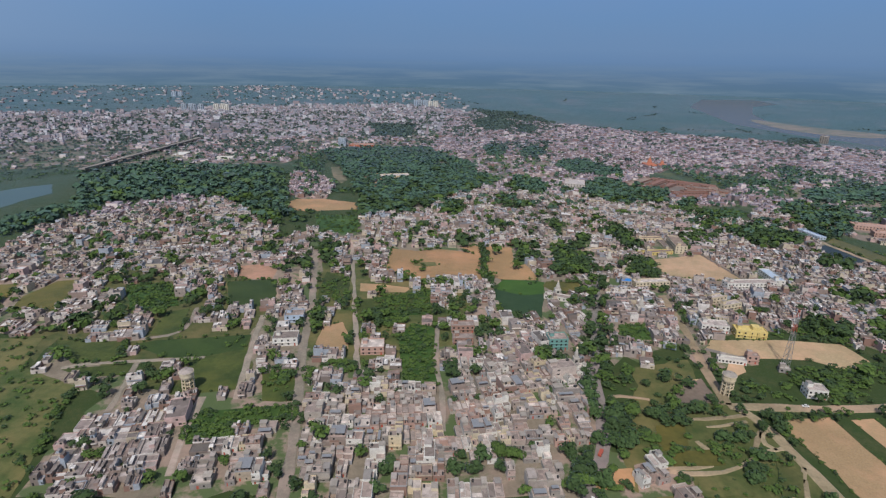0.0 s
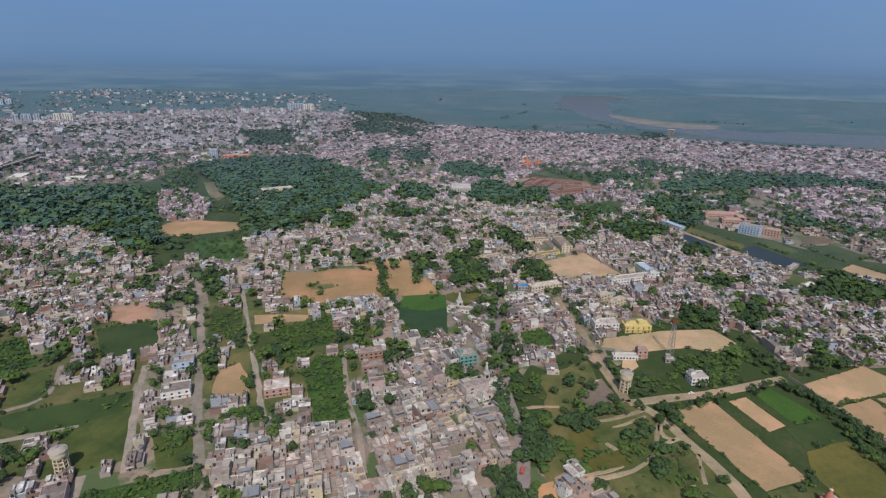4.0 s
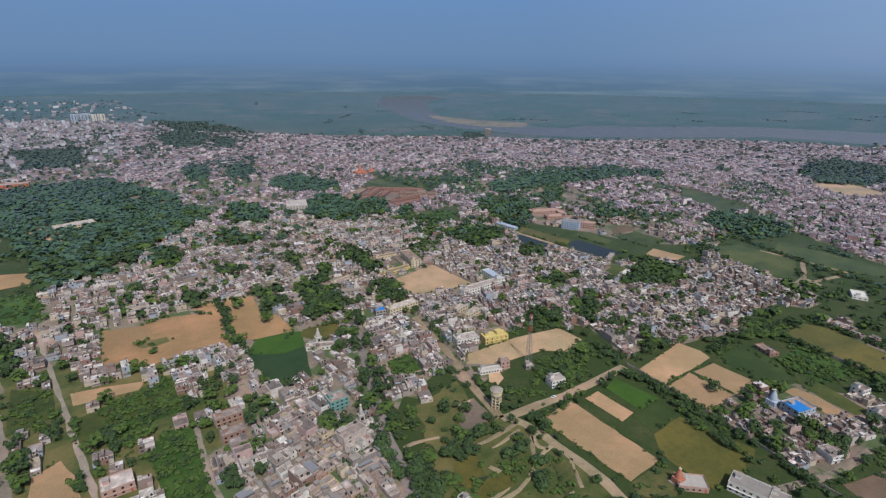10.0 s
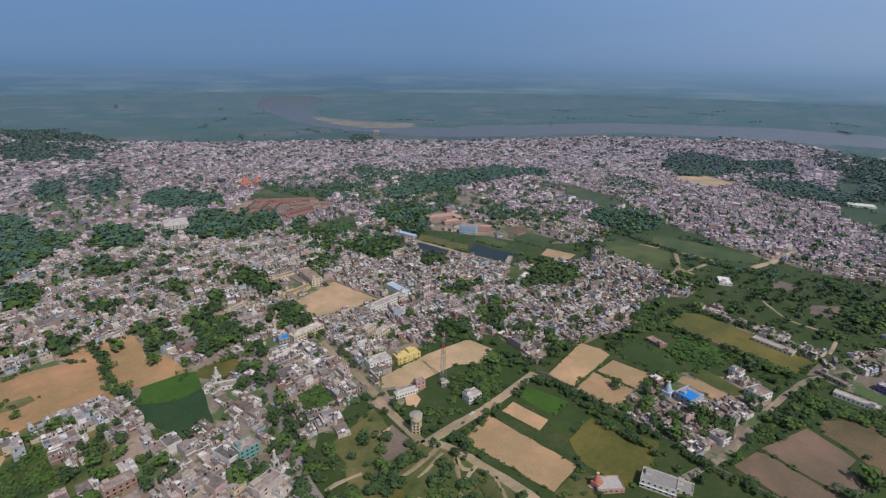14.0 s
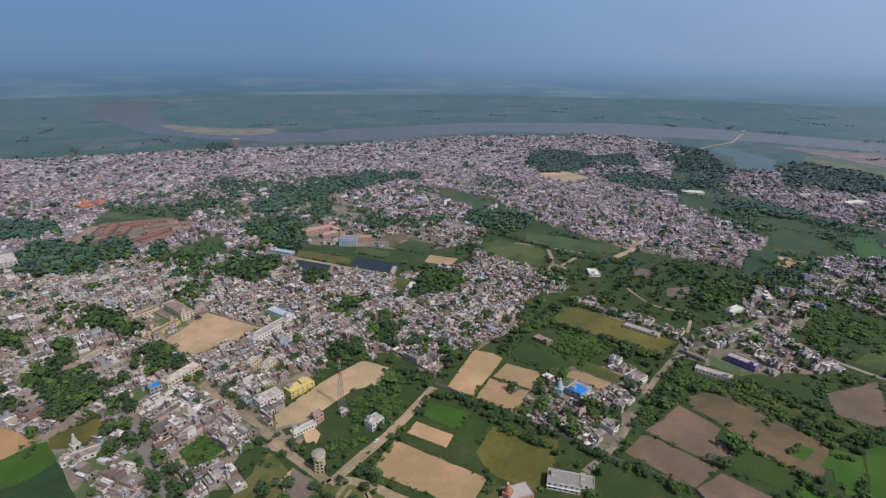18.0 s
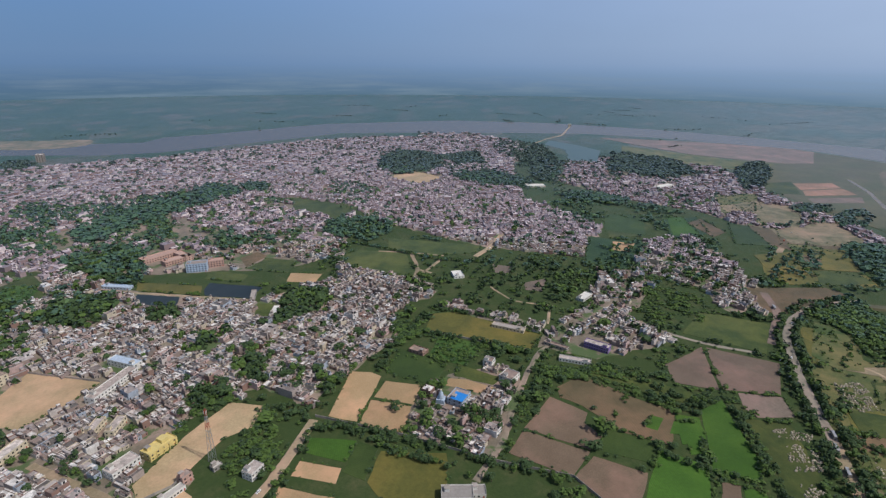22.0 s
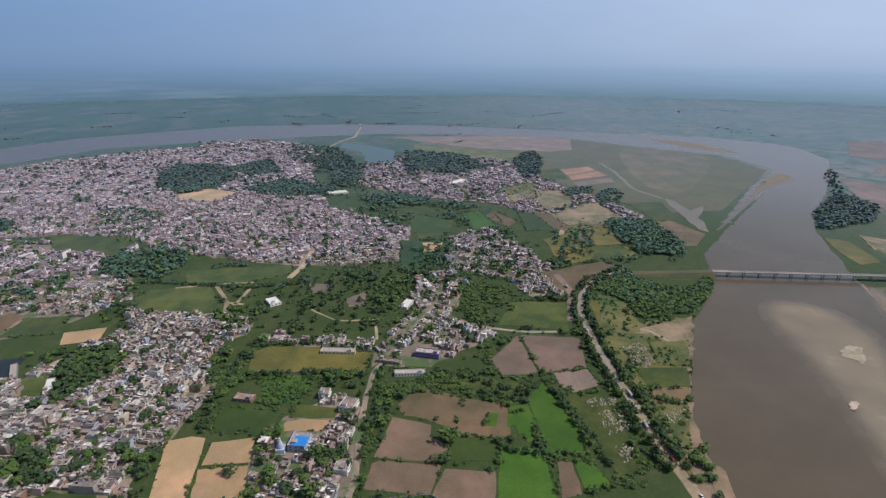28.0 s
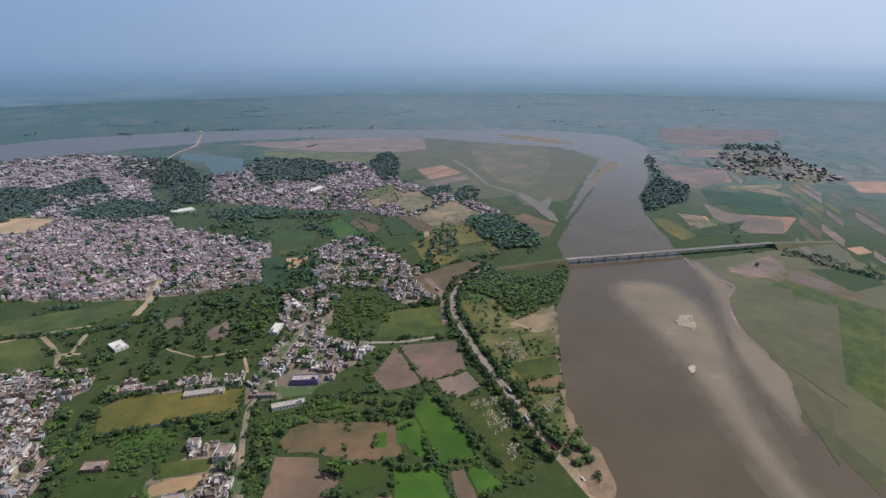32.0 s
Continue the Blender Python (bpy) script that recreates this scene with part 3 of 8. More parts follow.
def wet_sand():
    """River sand: dark and glossy at the water's edge, paler where it stands higher and dries."""
    n = Nodes("wet_sand_shoal")
    sep = n.add("ShaderNodeSeparateXYZ")
    n.link(n.position(), sep.inputs[0])
    mr = n.add("ShaderNodeMapRange")
    mr.inputs["From Min"].default_value, mr.inputs["From Max"].default_value = 0.085, 0.75
    n.link(sep.outputs[2], mr.inputs["Value"])
    col = n.ramp(mr.outputs[0], [(0.0, (0.100, 0.078, 0.052, 1)), (0.25, (0.122, 0.097, 0.068, 1)), (0.6, (0.172, 0.138, 0.098, 1)), (0.85, (0.205, 0.165, 0.120, 1)), (1.0, (0.27, 0.225, 0.17, 1))])
    col = n.mix(n.ramp(n.noise(0.04, 6, 0.65, (1.0, 0.35, 1.0, 0.7)), [(0.4, (0, 0, 0, 1)), (0.7, (0.5, 0.5, 0.5, 1))]), col, (0.17, 0.14, 0.10, 1))
    n.bump(n.noise(0.5, 4), 0.06, 0.1)
    n.done(col, 0.55, 0.3)
    n.link(n.ramp(mr.outputs[0], [(0.0, (0.18, 0.18, 0.18, 1)), (0.3, (0.3, 0.3, 0.3, 1)), (0.8, (0.6, 0.6, 0.6, 1))]), n.bsdf.inputs["Roughness"])
    return n.mat


M["shoal"] = wet_sand()


# ---------- ground, sky, fields, water, roads ----------
rr = np.geomspace(3, 6000, 40)
aa = np.linspace(0, 2 * math.pi, 97)[:-1]
gv = np.array([(r * math.cos(a), r * math.sin(a), 0) for r in rr for a in aa] + [(0, 0, 0)])
gq = [(k * 96 + i, (k + 1) * 96 + i, (k + 1) * 96 + (i + 1) % 96, k * 96 + (i + 1) % 96) for k in range(39) for i in range(96)]
gq += [(3840, i, i + 1, (i + 2) % 96) for i in range(0, 96, 2)]
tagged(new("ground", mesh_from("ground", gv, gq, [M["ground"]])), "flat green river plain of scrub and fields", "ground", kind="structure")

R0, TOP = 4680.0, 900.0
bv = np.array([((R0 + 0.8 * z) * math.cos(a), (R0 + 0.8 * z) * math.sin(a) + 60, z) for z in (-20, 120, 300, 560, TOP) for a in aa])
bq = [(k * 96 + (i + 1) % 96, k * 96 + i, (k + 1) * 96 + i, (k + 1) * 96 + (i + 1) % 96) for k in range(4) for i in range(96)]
tagged(new("backdrop", mesh_from("backdrop", bv, bq, [haze_material()])), "glowing backdrop of hazy blue sky and the hazy plain under it", "sky", kind="structure")

FIELDS, ROADS, WATERS, TOWNS, WOODS, SCRUB = [], [], [], [], [], []
THIN, OPEN = [], []      # parts with few houses; ground kept free of bushes
MIXED = []
TEXTS = {
    "tan": "dry tilled tan earth field with faint furrows", "brown": "bare red-brown earth field with damp patches", "pink": "bare pale reddish earth lot", "dull": "bare dull brown earth",
    "sand": "pale dusty open ground worn bare", "sandy": "sandy river bank with dry grass", "plough": "grey-brown ploughed field with fine furrows", "damp": "dark damp ploughed field with fine furrows",
    "dry": "dry stubble field in yellow brown", "crop": "dark green crop field in rows", "crop2": "deep green crop field beside houses", "bright": "bright green crop field in rows",
    "grass": "green grass field with worn patches", "olive": "olive green grass field", "rough": "rough grass field with bushes", "bush": "lot overgrown with dense green scrub",
    "flood": "grey-green flood meadow in the river bend"}


def field(name, kind, *pts):
    z = 0.12 + 0.0015 * len(FIELDS)
    slab(name, pts, -0.2, z, M[kind], TEXTS[kind], "field")
    FIELDS.append((kind, pts))


def water(name, kind, label, *pts, z=0.08):
    slab(name, pts, -0.3, z, M[kind], label, "water", amp=1.6, step=14)
    WATERS.append(pts)


def road(name, width, kind, label, *pts):
    ribbon(name, pts, width, 0.30, M[kind], label, "road")
    ROADS.append((width, pts))


def town(name, turn, density, style, *pts):
    if density > 0.12:
        slab("street_ground", pts, -0.2, 0.04 + 0.005 * len(TOWNS), M["street"], "dusty beige ground of lanes between houses", "ground", amp=2.5, step=14)
    TOWNS.append((name, turn, density, style, pts))


def wood(density, *pts):
    WOODS.append((density, pts))


def mixed_trees(density, *pts):
    MIXED.append((density, pts))


def scrub_patch(density, *pts):
    SCRUB.append((density, pts))


KEEP_CLEAR = []
TREE_LINES = []

# ---------- the plan ----------
field("bare_lot", "tan", (-94, 355), (-94, 383), (-80, 392), (-71, 371), (-68, 348), (-80, 343))
field("crop_field", "crop", (-204, 471), (-159, 480), (-143, 419), (-183, 419))
field("bare_lot", "pink", (-209, 512), (-186, 518), (-166, 503), (-164, 478), (-195, 479))
field("bare_lot", "tan", (-78, 473), (-59, 471), (-29, 464), (-34, 453), (-76, 454))
field("grass_lot", "bush", (-33, 366), (-6, 373), (-2, 305), (-24, 305))
field("grass_lot", "bush", (-148, 263), (-141, 272), (-89, 280), (-86, 267), (-119, 257), (-117, 246), (-139, 242))
field("grass_lot", "grass", (-169, 330), (-146, 368), (-130, 295), (-153, 290), (-169, 298))
field("grass_field", "rough", (-370, 353), (-298, 356), (-283, 316), (-233, 295), (-221, 251), (-208, 216), (-201, 192), (-227, 191))
field("grass_field", "olive", (-357, 402), (-367, 429), (-361, 464), (-343, 469), (-318, 400))
field("crop_field", "crop", (-227, 350), (-213, 356), (-146, 368), (-144, 345), (-167, 335), (-196, 332))
field("grass_lot", "grass", (-223, 365), (-228, 404), (-213, 412), (-202, 367))
field("grass_lot", "grass", (-256, 314), (-213, 324), (-206, 310), (-237, 305))
field("grass_field", "olive", (-426, 451), (-392, 456), (-377, 424), (-402, 423))
field("brown_field", "brown", (-58, 576), (-30, 569), (-2, 576), (20, 571), (46, 554), (38, 519), (39, 489), (5, 496), (-21, 488), (-57, 504))
field("brown_field", "brown", (18, 588), (48, 592), (79, 586), (76, 541), (89, 530), (95, 489), (58, 489), (44, 499), (46, 544))
field("crop_field", "crop2", (49, 469), (99, 483), (84, 406), (57, 412), (47, 436))
field("grass_field", "bright", (46, 468), (60, 489), (92, 487), (99, 484), (94, 456), (72, 452))
field("brown_field", "brown", (-233, 772), (-225, 796), (-184, 800), (-131, 781), (-123, 744), (-155, 737), (-190, 727), (-224, 739))
field("crop_field", "bush", (-176, 709), (-120, 709), (-107, 666), (-114, 625), (-154, 633))
field("sports_ground", "sand", (224, 552), (291, 574), (300, 499), (272, 497), (229, 504))
field("school_lot", "sand", (209, 373), (261, 375), (309, 370), (314, 336), (290, 330), (269, 345), (216, 347), (198, 358))
field("ploughed_field", "tan", (203, 273), (238, 277), (241, 203), (211, 200))
field("ploughed_field", "tan", (249, 275), (264, 277), (266, 245), (251, 242))
field("crop_field", "bright", (273, 278), (289, 283), (296, 247), (272, 245))
field("crop_field", "crop", (263, 242), (271, 243), (296, 245), (293, 228), (260, 224))
field("crop_field", "olive", (259, 222), (291, 225), (303, 178), (265, 166), (248, 170), (246, 204))
field("grass_field", "rough", (211, 199), (239, 201), (242, 181), (223, 179), (205, 189))
field("ploughed_field", "tan", (383, 294), (387, 275), (384, 264), (364, 261), (317, 257), (317, 282))
field("ploughed_field", "tan", (348, 258), (349, 222), (315, 217), (316, 254))
field("ploughed_field", "tan", (378, 257), (381, 224), (352, 221), (352, 257))
field("crop_field", "crop", (393, 261), (425, 263), (416, 212), (388, 214))
water("pond", "pond", "dark rectangular pond between fields", (519, 560), (527, 487), (493, 475), (483, 539), z=0.2)
water("pond", "pond", "dark rectangular pond between fields", (462, 618), (472, 564), (447, 551), (438, 603), z=0.2)
field("grass_field", "grass", (623, 544), (625, 494), (580, 484), (575, 545))
field("grass_field", "olive", (492, 649), (508, 563), (484, 545), (470, 630))
field("grass_field", "grass", (555, 585), (559, 529), (534, 522), (528, 574))
field("grass_field", "grass", (485, 465), (489, 442), (456, 428), (453, 448))
field("bare_lot", "tan", (581, 479), (591, 437), (560, 431), (553, 468))
field("stubble_field", "dry", (609, 580), (640, 572), (629, 548), (581, 549))
field("meadow", "grass", (763, 411), (774, 258), (739, 257), (714, 303), (706, 388))
field("meadow", "grass", (672, 441), (697, 432), (703, 358), (624, 315), (619, 339), (625, 417))
field("crop_field", "olive", (521, 258), (533, 235), (508, 133), (470, 139), (479, 254))
field("crop_field", "crop", (434, 266), (429, 230), (415, 211), (385, 221), (390, 262))
field("crop_field", "bush", (473, 235), (470, 189), (425, 194), (429, 233))
field("crop_field", "grass", (424, 200), (414, 157), (400, 163), (404, 200))
field("bare_lot", "tan", (399, 204), (402, 188), (397, 162), (384, 167), (387, 204))
field("meadow", "grass", (958, 708), (926, 538), (834, 533), (869, 650))
field("ploughed_field", "damp", (483, 12), (531, -27), (453, -31), (453, 5))
field("ploughed_field", "damp", (532, -31), (519, -95), (459, -81), (456, -47), (454, -34))
field("ploughed_field", "dull", (453, -46), (457, -81), (429, -84), (419, -54), (431, -46))
field("ploughed_field", "plough", (349, 127), (398, 112), (384, 80), (369, 82), (359, 67), (338, 76))
field("ploughed_field", "plough", (346, 128), (336, 76), (306, 87), (317, 134))
field("ploughed_field", "plough", (332, 73), (326, 36), (287, 43), (284, 61), (305, 86))
field("stubble_field", "dry", (413, 108), (439, 86), (421, 47), (391, 60), (390, 76), (399, 103))
field("stubble_field", "dry", (418, 46), (407, 14), (374, 21), (373, 60), (394, 56))
field("crop_field", "crop", (361, 68), (369, 61), (363, 31), (337, 31), (339, 67))
field("crop_field", "bright", (355, 26), (345, -6), (295, -2), (288, 41), (316, 36))
field("crop_field", "bright", (417, -11), (437, -30), (363, -43), (339, -39), (340, -8))
field("crop_field", "bright", (404, 11), (405, -8), (375, -9), (367, 7))
field("grass_field", "grass", (448, 93), (466, 68), (439, -7), (423, -1), (427, 28))
field("ploughed_field", "plough", (332, -13), (332, -24), (298, -21), (296, -6))
field("crop_field", "bright", (331, -26), (329, -39), (303, -46), (299, -24))
field("grass_field", "grass", (415, -41), (416, -78), (352, -80), (315, -72), (312, -54), (373, -50))
field("meadow", "olive", (614, -138), (609, -166), (573, -173), (531, -150), (530, -124))
field("riverside_field", "olive", (448, -127), (469, -180), (460, -193), (429, -173), (420, -122))
field("riverside_field", "dry", (417, -122), (426, -172), (396, -155), (395, -118))
field("riverside_field", "grass", (508, -166), (512, -189), (492, -197), (475, -173), (479, -161))
field("river_beach", "sandy", (527, -140), (542, -194), (559, -247), (494, -208), (480, -189), (521, -178))
field("grass_field", "grass", (621, -38), (609, -108), (535, -88), (545, -59), (557, -12))
field("crop_field", "crop", (878, 95), (851, 26), (731, 47), (739, 103))
field("crop_field", "grass", (1046, 78), (988, -6), (905, 13), (876, 65))
field("crop_field", "crop", (1044, -28), (995, -85), (932, -86), (918, -35))
field("bare_lot", "tan", (865, 60), (852, 29), (807, 38), (814, 66))
field("dusty_ground", "sand", (1312, 613), (1291, 525), (1253, 463), (1170, 485), (1192, 573))
water("lake", "lake", "blue-grey lake ringed by trees", (2018, 285), (1940, 189), (1828, 98), (1608, 104), (1601, 182), (1803, 208), (1906, 289), z=0.2)
field("grass_field", "olive", (819, -206), (813, -274), (771, -275), (759, -209))
field("grass_field", "dry", (946, -241), (881, -276), (825, -273), (823, -222), (861, -208))
field("grass_field", "olive", (957, -394), (869, -438), (801, -388), (826, -356))
field("plough_field", "dry", (571, -554), (581, -663), (428, -644), (428, -596), (523, -577))
field("river_meadow", "grass", (498, -481), (508, -596), (393, -624), (262, -409), (383, -438), (444, -437))
field("crop_field", "crop", (930, -889), (860, -1018), (735, -916), (787, -822))
field("plough_field", "pink", (1173, -976), (1130, -1150), (1014, -1051), (1024, -913))
field("plough_field", "pink", (793, -808), (726, -903), (665, -795), (729, -757))
field("crop_field", "crop", (749, -612), (757, -788), (681, -722), (700, -644))
field("plough_field", "tan", (808, -695), (802, -747), (745, -717), (742, -660))
field("plough_field", "pink", (908, -1316), (841, -1483), (750, -1390), (814, -1228))
field("crop_field", "crop", (527, -667), (498, -741), (448, -714), (446, -646))
field("plough_field", "tan", (569, -814), (567, -847), (539, -832), (542, -800))
field("dirt_yard", "dry", (715, -105), (747, -204), (730, -222), (646, -135), (642, -111))
water("pond", "lake", "grey-blue pond behind the trees", (-700, 783), (-672, 838), (-644, 863), (-600, 804), (-610, 755), (-616, 682), z=0.2)
field("bare_lot", "sandy", (-226, 1060), (-208, 1068), (-172, 940), (-178, 915), (-200, 960))
field("bare_lot", "dull", (643, 172), (668, 145), (623, 146), (621, 166))
field("bare_lot", "dull", (699, 226), (697, 196), (665, 198), (667, 215))
field("river_beach", "flood", (412, -381), (352, -358), (289, -329), (240, -313), (196, -297), (209, -324), (254, -334), (315, -359), (381, -392), (434, -418))
field("field", "grass", (756, -655), (803, -819), (781, -836), (706, -659))
field("grass_lot", "grass", (-285, 353), (-234, 352), (-223, 328), (-254, 322))
field("grass_lot", "bush", (-293, 458), (-254, 464), (-224, 416), (-261, 406))
field("grass_lot", "grass", (-120, 313), (-95, 318), (-88, 284), (-110, 283))
field("grass_lot", "bush", (-62, 439), (-11, 458), (-10, 410), (-51, 401))
field("grass_lot", "grass", (-116, 501), (-89, 482), (-85, 446), (-112, 436))
field("grass_lot", "grass", (-73, 436), (-12, 443), (-11, 413), (-53, 416), (-57, 398), (-72, 404))
field("grass_lot", "bush", (-23, 392), (-6, 384), (-5, 370), (-32, 370))
field("grass_lot", "bush", (144, 396), (166, 397), (163, 371), (140, 373))
field("dry_field", "dry", (414, 108), (436, 91), (420, 48), (408, 10), (361, 17), (367, 53), (389, 80))
field("grass_lot", "grass", (371, 766), (445, 758), (423, 719), (377, 727))
field("grass_lot", "olive", (101, 486), (133, 486), (131, 465), (110, 456), (96, 474))
field("crop_plot", "bright", (379, 35), (396, 28), (395, 20), (377, 26))
field("crop_plot", "bright", (376, 17), (394, 13), (396, -7), (359, -4), (355, 4), (367, 5), (365, 9), (377, 10))
field("grass_lot", "grass", (395, 800), (469, 800), (450, 755), (375, 744))
field("far_field", "dull", (1289, -1054), (1129, -1146), (1029, -1052), (988, -905), (1098, -934))
field("far_field", "crop2", (928, -915), (910, -1092), (737, -880), (793, -845))
field("far_field", "dull", (875, -815), (801, -810), (719, -858), (663, -790), (686, -734), (785, -751))
field("far_field", "sandy", (809, -699), (750, -724), (741, -671))
field("far_field", "crop", (738, -668), (751, -799), (691, -694), (705, -633))
field("far_field", "olive", (829, -635), (806, -663), (709, -633), (700, -590), (757, -604))
field("far_field", "sandy", (983, -992), (951, -1143), (915, -1099), (946, -984))
field("far_field", "dull", (1918, -1615), (1699, -2060), (1491, -1805), (1475, -1463), (1598, -1351))
field("far_field", "dull", (1461, -1331), (1387, -1432), (1294, -1279), (1345, -1194))
field("far_field", "sandy", (574, -555), (588, -650), (560, -664), (512, -605), (536, -554))
field("far_meadow", "flood", (495, -475), (517, -548), (482, -577), (359, -424), (418, -428), (454, -442))
field("bare_lot", "sand", (-156, 1025), (-86, 1016), (-77, 885), (-130, 897))
field("far_field", "dry", (1452, -348), (1535, -472), (1352, -432), (1293, -331))
field("far_field", "sandy", (1253, -320), (1326, -429), (1244, -413), (1200, -329))
field("far_field", "olive", (1209, -223), (1205, -295), (1073, -270), (1046, -188))
field("far_field", "crop", (1031, -141), (1020, -214), (914, -197), (909, -130))
field("far_field", "dry", (1011, -212), (1092, -328), (977, -337), (912, -243))
field("far_field", "crop2", (1016, -28), (1059, -90), (954, -97), (907, -35))
field("far_field", "rough", (1246, -154), (1309, -245), (1154, -223), (1101, -142))
field("market_court", "dull", (323, 931), (385, 999), (482, 936), (447, 854), (372, 846))
field("weed_patch", "rough", (-31, 531), (-23, 534), (-8, 533), (-6, 524), (-17, 520), (-29, 522))
field("bare_patch", "sand", (208, 341), (216, 338), (213, 327), (204, 322), (200, 329))
field("bare_patch", "sand", (163, 316), (176, 317), (171, 301), (157, 300))
field("crop_field", "crop2", (875, 99), (868, 12), (735, 37), (749, 98))
field("crop_field", "crop", (1027, 75), (1038, 5), (912, 7), (917, 73))
field("bare_lot", "tan", (860, 60), (860, 25), (813, 36), (815, 61))
field("dry_lot", "dry", (1036, -170), (988, -248), (909, -306), (865, -247), (920, -182))
field("far_field", "sandy", (1545, -434), (1414, -485), (1330, -437), (1445, -392))
field("far_field", "sandy", (1401, -362), (1310, -436), (1237, -387), (1318, -328))
field("far_field", "olive", (1244, -446), (1156, -463), (1094, -408), (1162, -398))
field("far_field", "olive", (857, -154), (823, -211), (759, -180), (775, -140))
field("far_field", "olive", (823, -211), (797, -278), (758, -251), (770, -197))
water("river", "river", "wide muddy brown river in a long bend", (1700, 3700), (1485, 3321), (1300, 2960), (1090, 2086), (1130, 1770), (1230, 1500), (1330, 1385), (1571, 1270), (1800, 1150), (1941, 1085), (2060, 800), (2173, 486), (2255, 193), (2240, -78), (2180, -248), (2075, -566), (1818, -788), (1653, -950), (1417, -958), (1145, -745), (950, -555), (768, -382), (665, -338), (616, -303), (545, -240), (482, -202), (371, -142), (318, -130), (266, -114), (100, -80), (60, -300), (202, -314), (296, -334), (356, -363), (431, -406), (493, -464), (514, -511), (557, -511), (603, -520), (660, -545), (754, -594), (868, -650), (1000, -755), (1160, -916), (1270, -1010), (1530, -1225), (1740, -1300), (1872, -1290), (2065, -1130), (2180, -834), (2400, -400), (2520, -100), (2610, 350), (2562, 800), (2400, 1020), (2200, 1300), (2046, 1380), (1750, 1530), (1598, 1630), (1478, 1600), (1380, 1745), (1290, 2192), (1420, 2560), (1690, 3060), (1992, 3344), (2050, 3694))
slab("far_beach", rounded([(1286, 2347), (1340, 2008), (1501, 1820), (1331, 1690), (1182, 1859), (1215, 2175)]), -0.2, 0.2, M["sandy"], "pale sand beach on the far river bank", "sand", amp=0.7, step=6)
shoal("bank_sand", rounded([(623, -525), (625, -544), (553, -526), (509, -508), (481, -470), (435, -430), (375, -405), (319, -385), (248, -298), (298, -315), (353, -338), (402, -370), (442, -401), (509, -462), (572, -493)]), "pale sandy margin of the far river bank", 16.0)
shoal("sand_bar", rounded([(595, -357), (604, -385), (580, -432), (520, -440), (473, -428), (424, -397), (364, -352), (304, -308), (232, -267), (185, -250), (198, -216), (236, -221), (290, -246), (343, -267), (429, -300), (509, -315), (560, -330)]), "long wet brown sand shoal in the river", 28.0)
slab("sand_patch", rounded([(455, -347), (476, -376), (474, -392), (449, -374), (437, -360), (449, -364)]), -0.2, 0.95, M["dry_sand"], "pale dry patch on the sand shoal", "sand", amp=3.0, step=3)
slab("sand_patch", rounded([(379, -294), (384, -307), (372, -298), (369, -288)]), -0.2, 0.95, M["dry_sand"], "pale dry patch on the sand shoal", "sand", amp=3.0, step=3)
field("flood_meadow", "flood", (1010, -560), (1400, -930), (1650, -930), (1800, -770), (2050, -560), (2150, -250), (1700, -300), (1300, -300), (1000, -420))

# fields of the far bank, in strips
strips = random.Random(12)
for i in range(-4, 14):
    for j in range(9):
        if strips.random() < 0.42:
            continue
        u, v, w, d = 95.0 * i + strips.uniform(-12, 12), 70.0 * j + strips.uniform(-8, 8), strips.uniform(55, 120), strips.uniform(26, 62)
        q = [(620 + 0.82 * s - 0.57 * -t, -760 - 0.57 * s - 0.82 * t) for s, t in ((u, v), (u + w, v), (u + w, v + d), (u, v + d))]
        mid = np.mean(np.array(q), 0)
        c = np.array(q + [tuple(mid)])
        if any(inside(c[:, 0], c[:, 1], o).any() or edge_distance(c[:, 0], c[:, 1], o).min() < 25 for o in WATERS) or any(inside(c[:, 0], c[:, 1], o).any() for _, o in FIELDS):
            continue
        field("far_field", strips.choice(["dull", "dull", "crop2", "rough", "rough", "dry"]), *[(round(x, 1), round(y, 1)) for x, y in q])
road("road", 5.5, "road", "dusty main street between houses", (-143, 569), (-112, 421), (-101, 344), (-88, 284), (-80, 242), (-75, 205))
road("road", 3.6, "road", "narrow pale lane between houses and plots", (-148, 401), (-135, 327), (-127, 284))
road("road", 3.0, "road", "narrow pale lane between houses and plots", (-107, 598), (-81, 455), (-69, 387), (-56, 315))
road("road", 3.0, "road", "narrow pale lane between houses and plots", (-3, 390), (-4, 331), (1, 299), (2, 257))
road("road", 3.0, "road", "narrow pale lane between houses and plots", (-257, 316), (-250, 321), (-214, 326), (-167, 333))
road("road", 3.0, "road", "narrow pale lane between houses and plots", (-207, 413), (-198, 366), (-233, 355))
road("road", 3.6, "road", "narrow pale lane between houses and plots", (-149, 286), (-145, 256), (-137, 218))
road("road", 3.0, "road", "narrow pale lane between houses and plots", (-210, 324), (-200, 284), (-198, 269))
road("road", 7.0, "asphalt", "grey tree-lined avenue through the town", (151, 494), (127, 395), (105, 321), (98, 274), (92, 244), (78, 221), (72, 203))
road("road", 6.0, "track", "sandy street past the water tower", (203, 457), (197, 390), (185, 330), (181, 288))
road("road", 7.0, "track", "sandy track along the fields", (180, 287), (213, 287), (241, 285), (309, 291))
road("road", 6.0, "track", "sandy track along the fields", (186, 285), (194, 274), (195, 240), (198, 217), (198, 197), (195, 186))
road("road", 4.0, "street", "worn village road between walls", (765, 29), (635, 50), (527, 104), (469, 132), (402, 139), (322, 141), (282, 151))
road("road", 4.0, "road", "narrow worn road between fields", (572, 40), (551, 0), (539, -35), (535, -80))
road("road", 7.0, "road", "pale road along the river between trees", (711, -229), (682, -173), (635, -136), (581, -116), (504, -107), (439, -104), (402, -103))
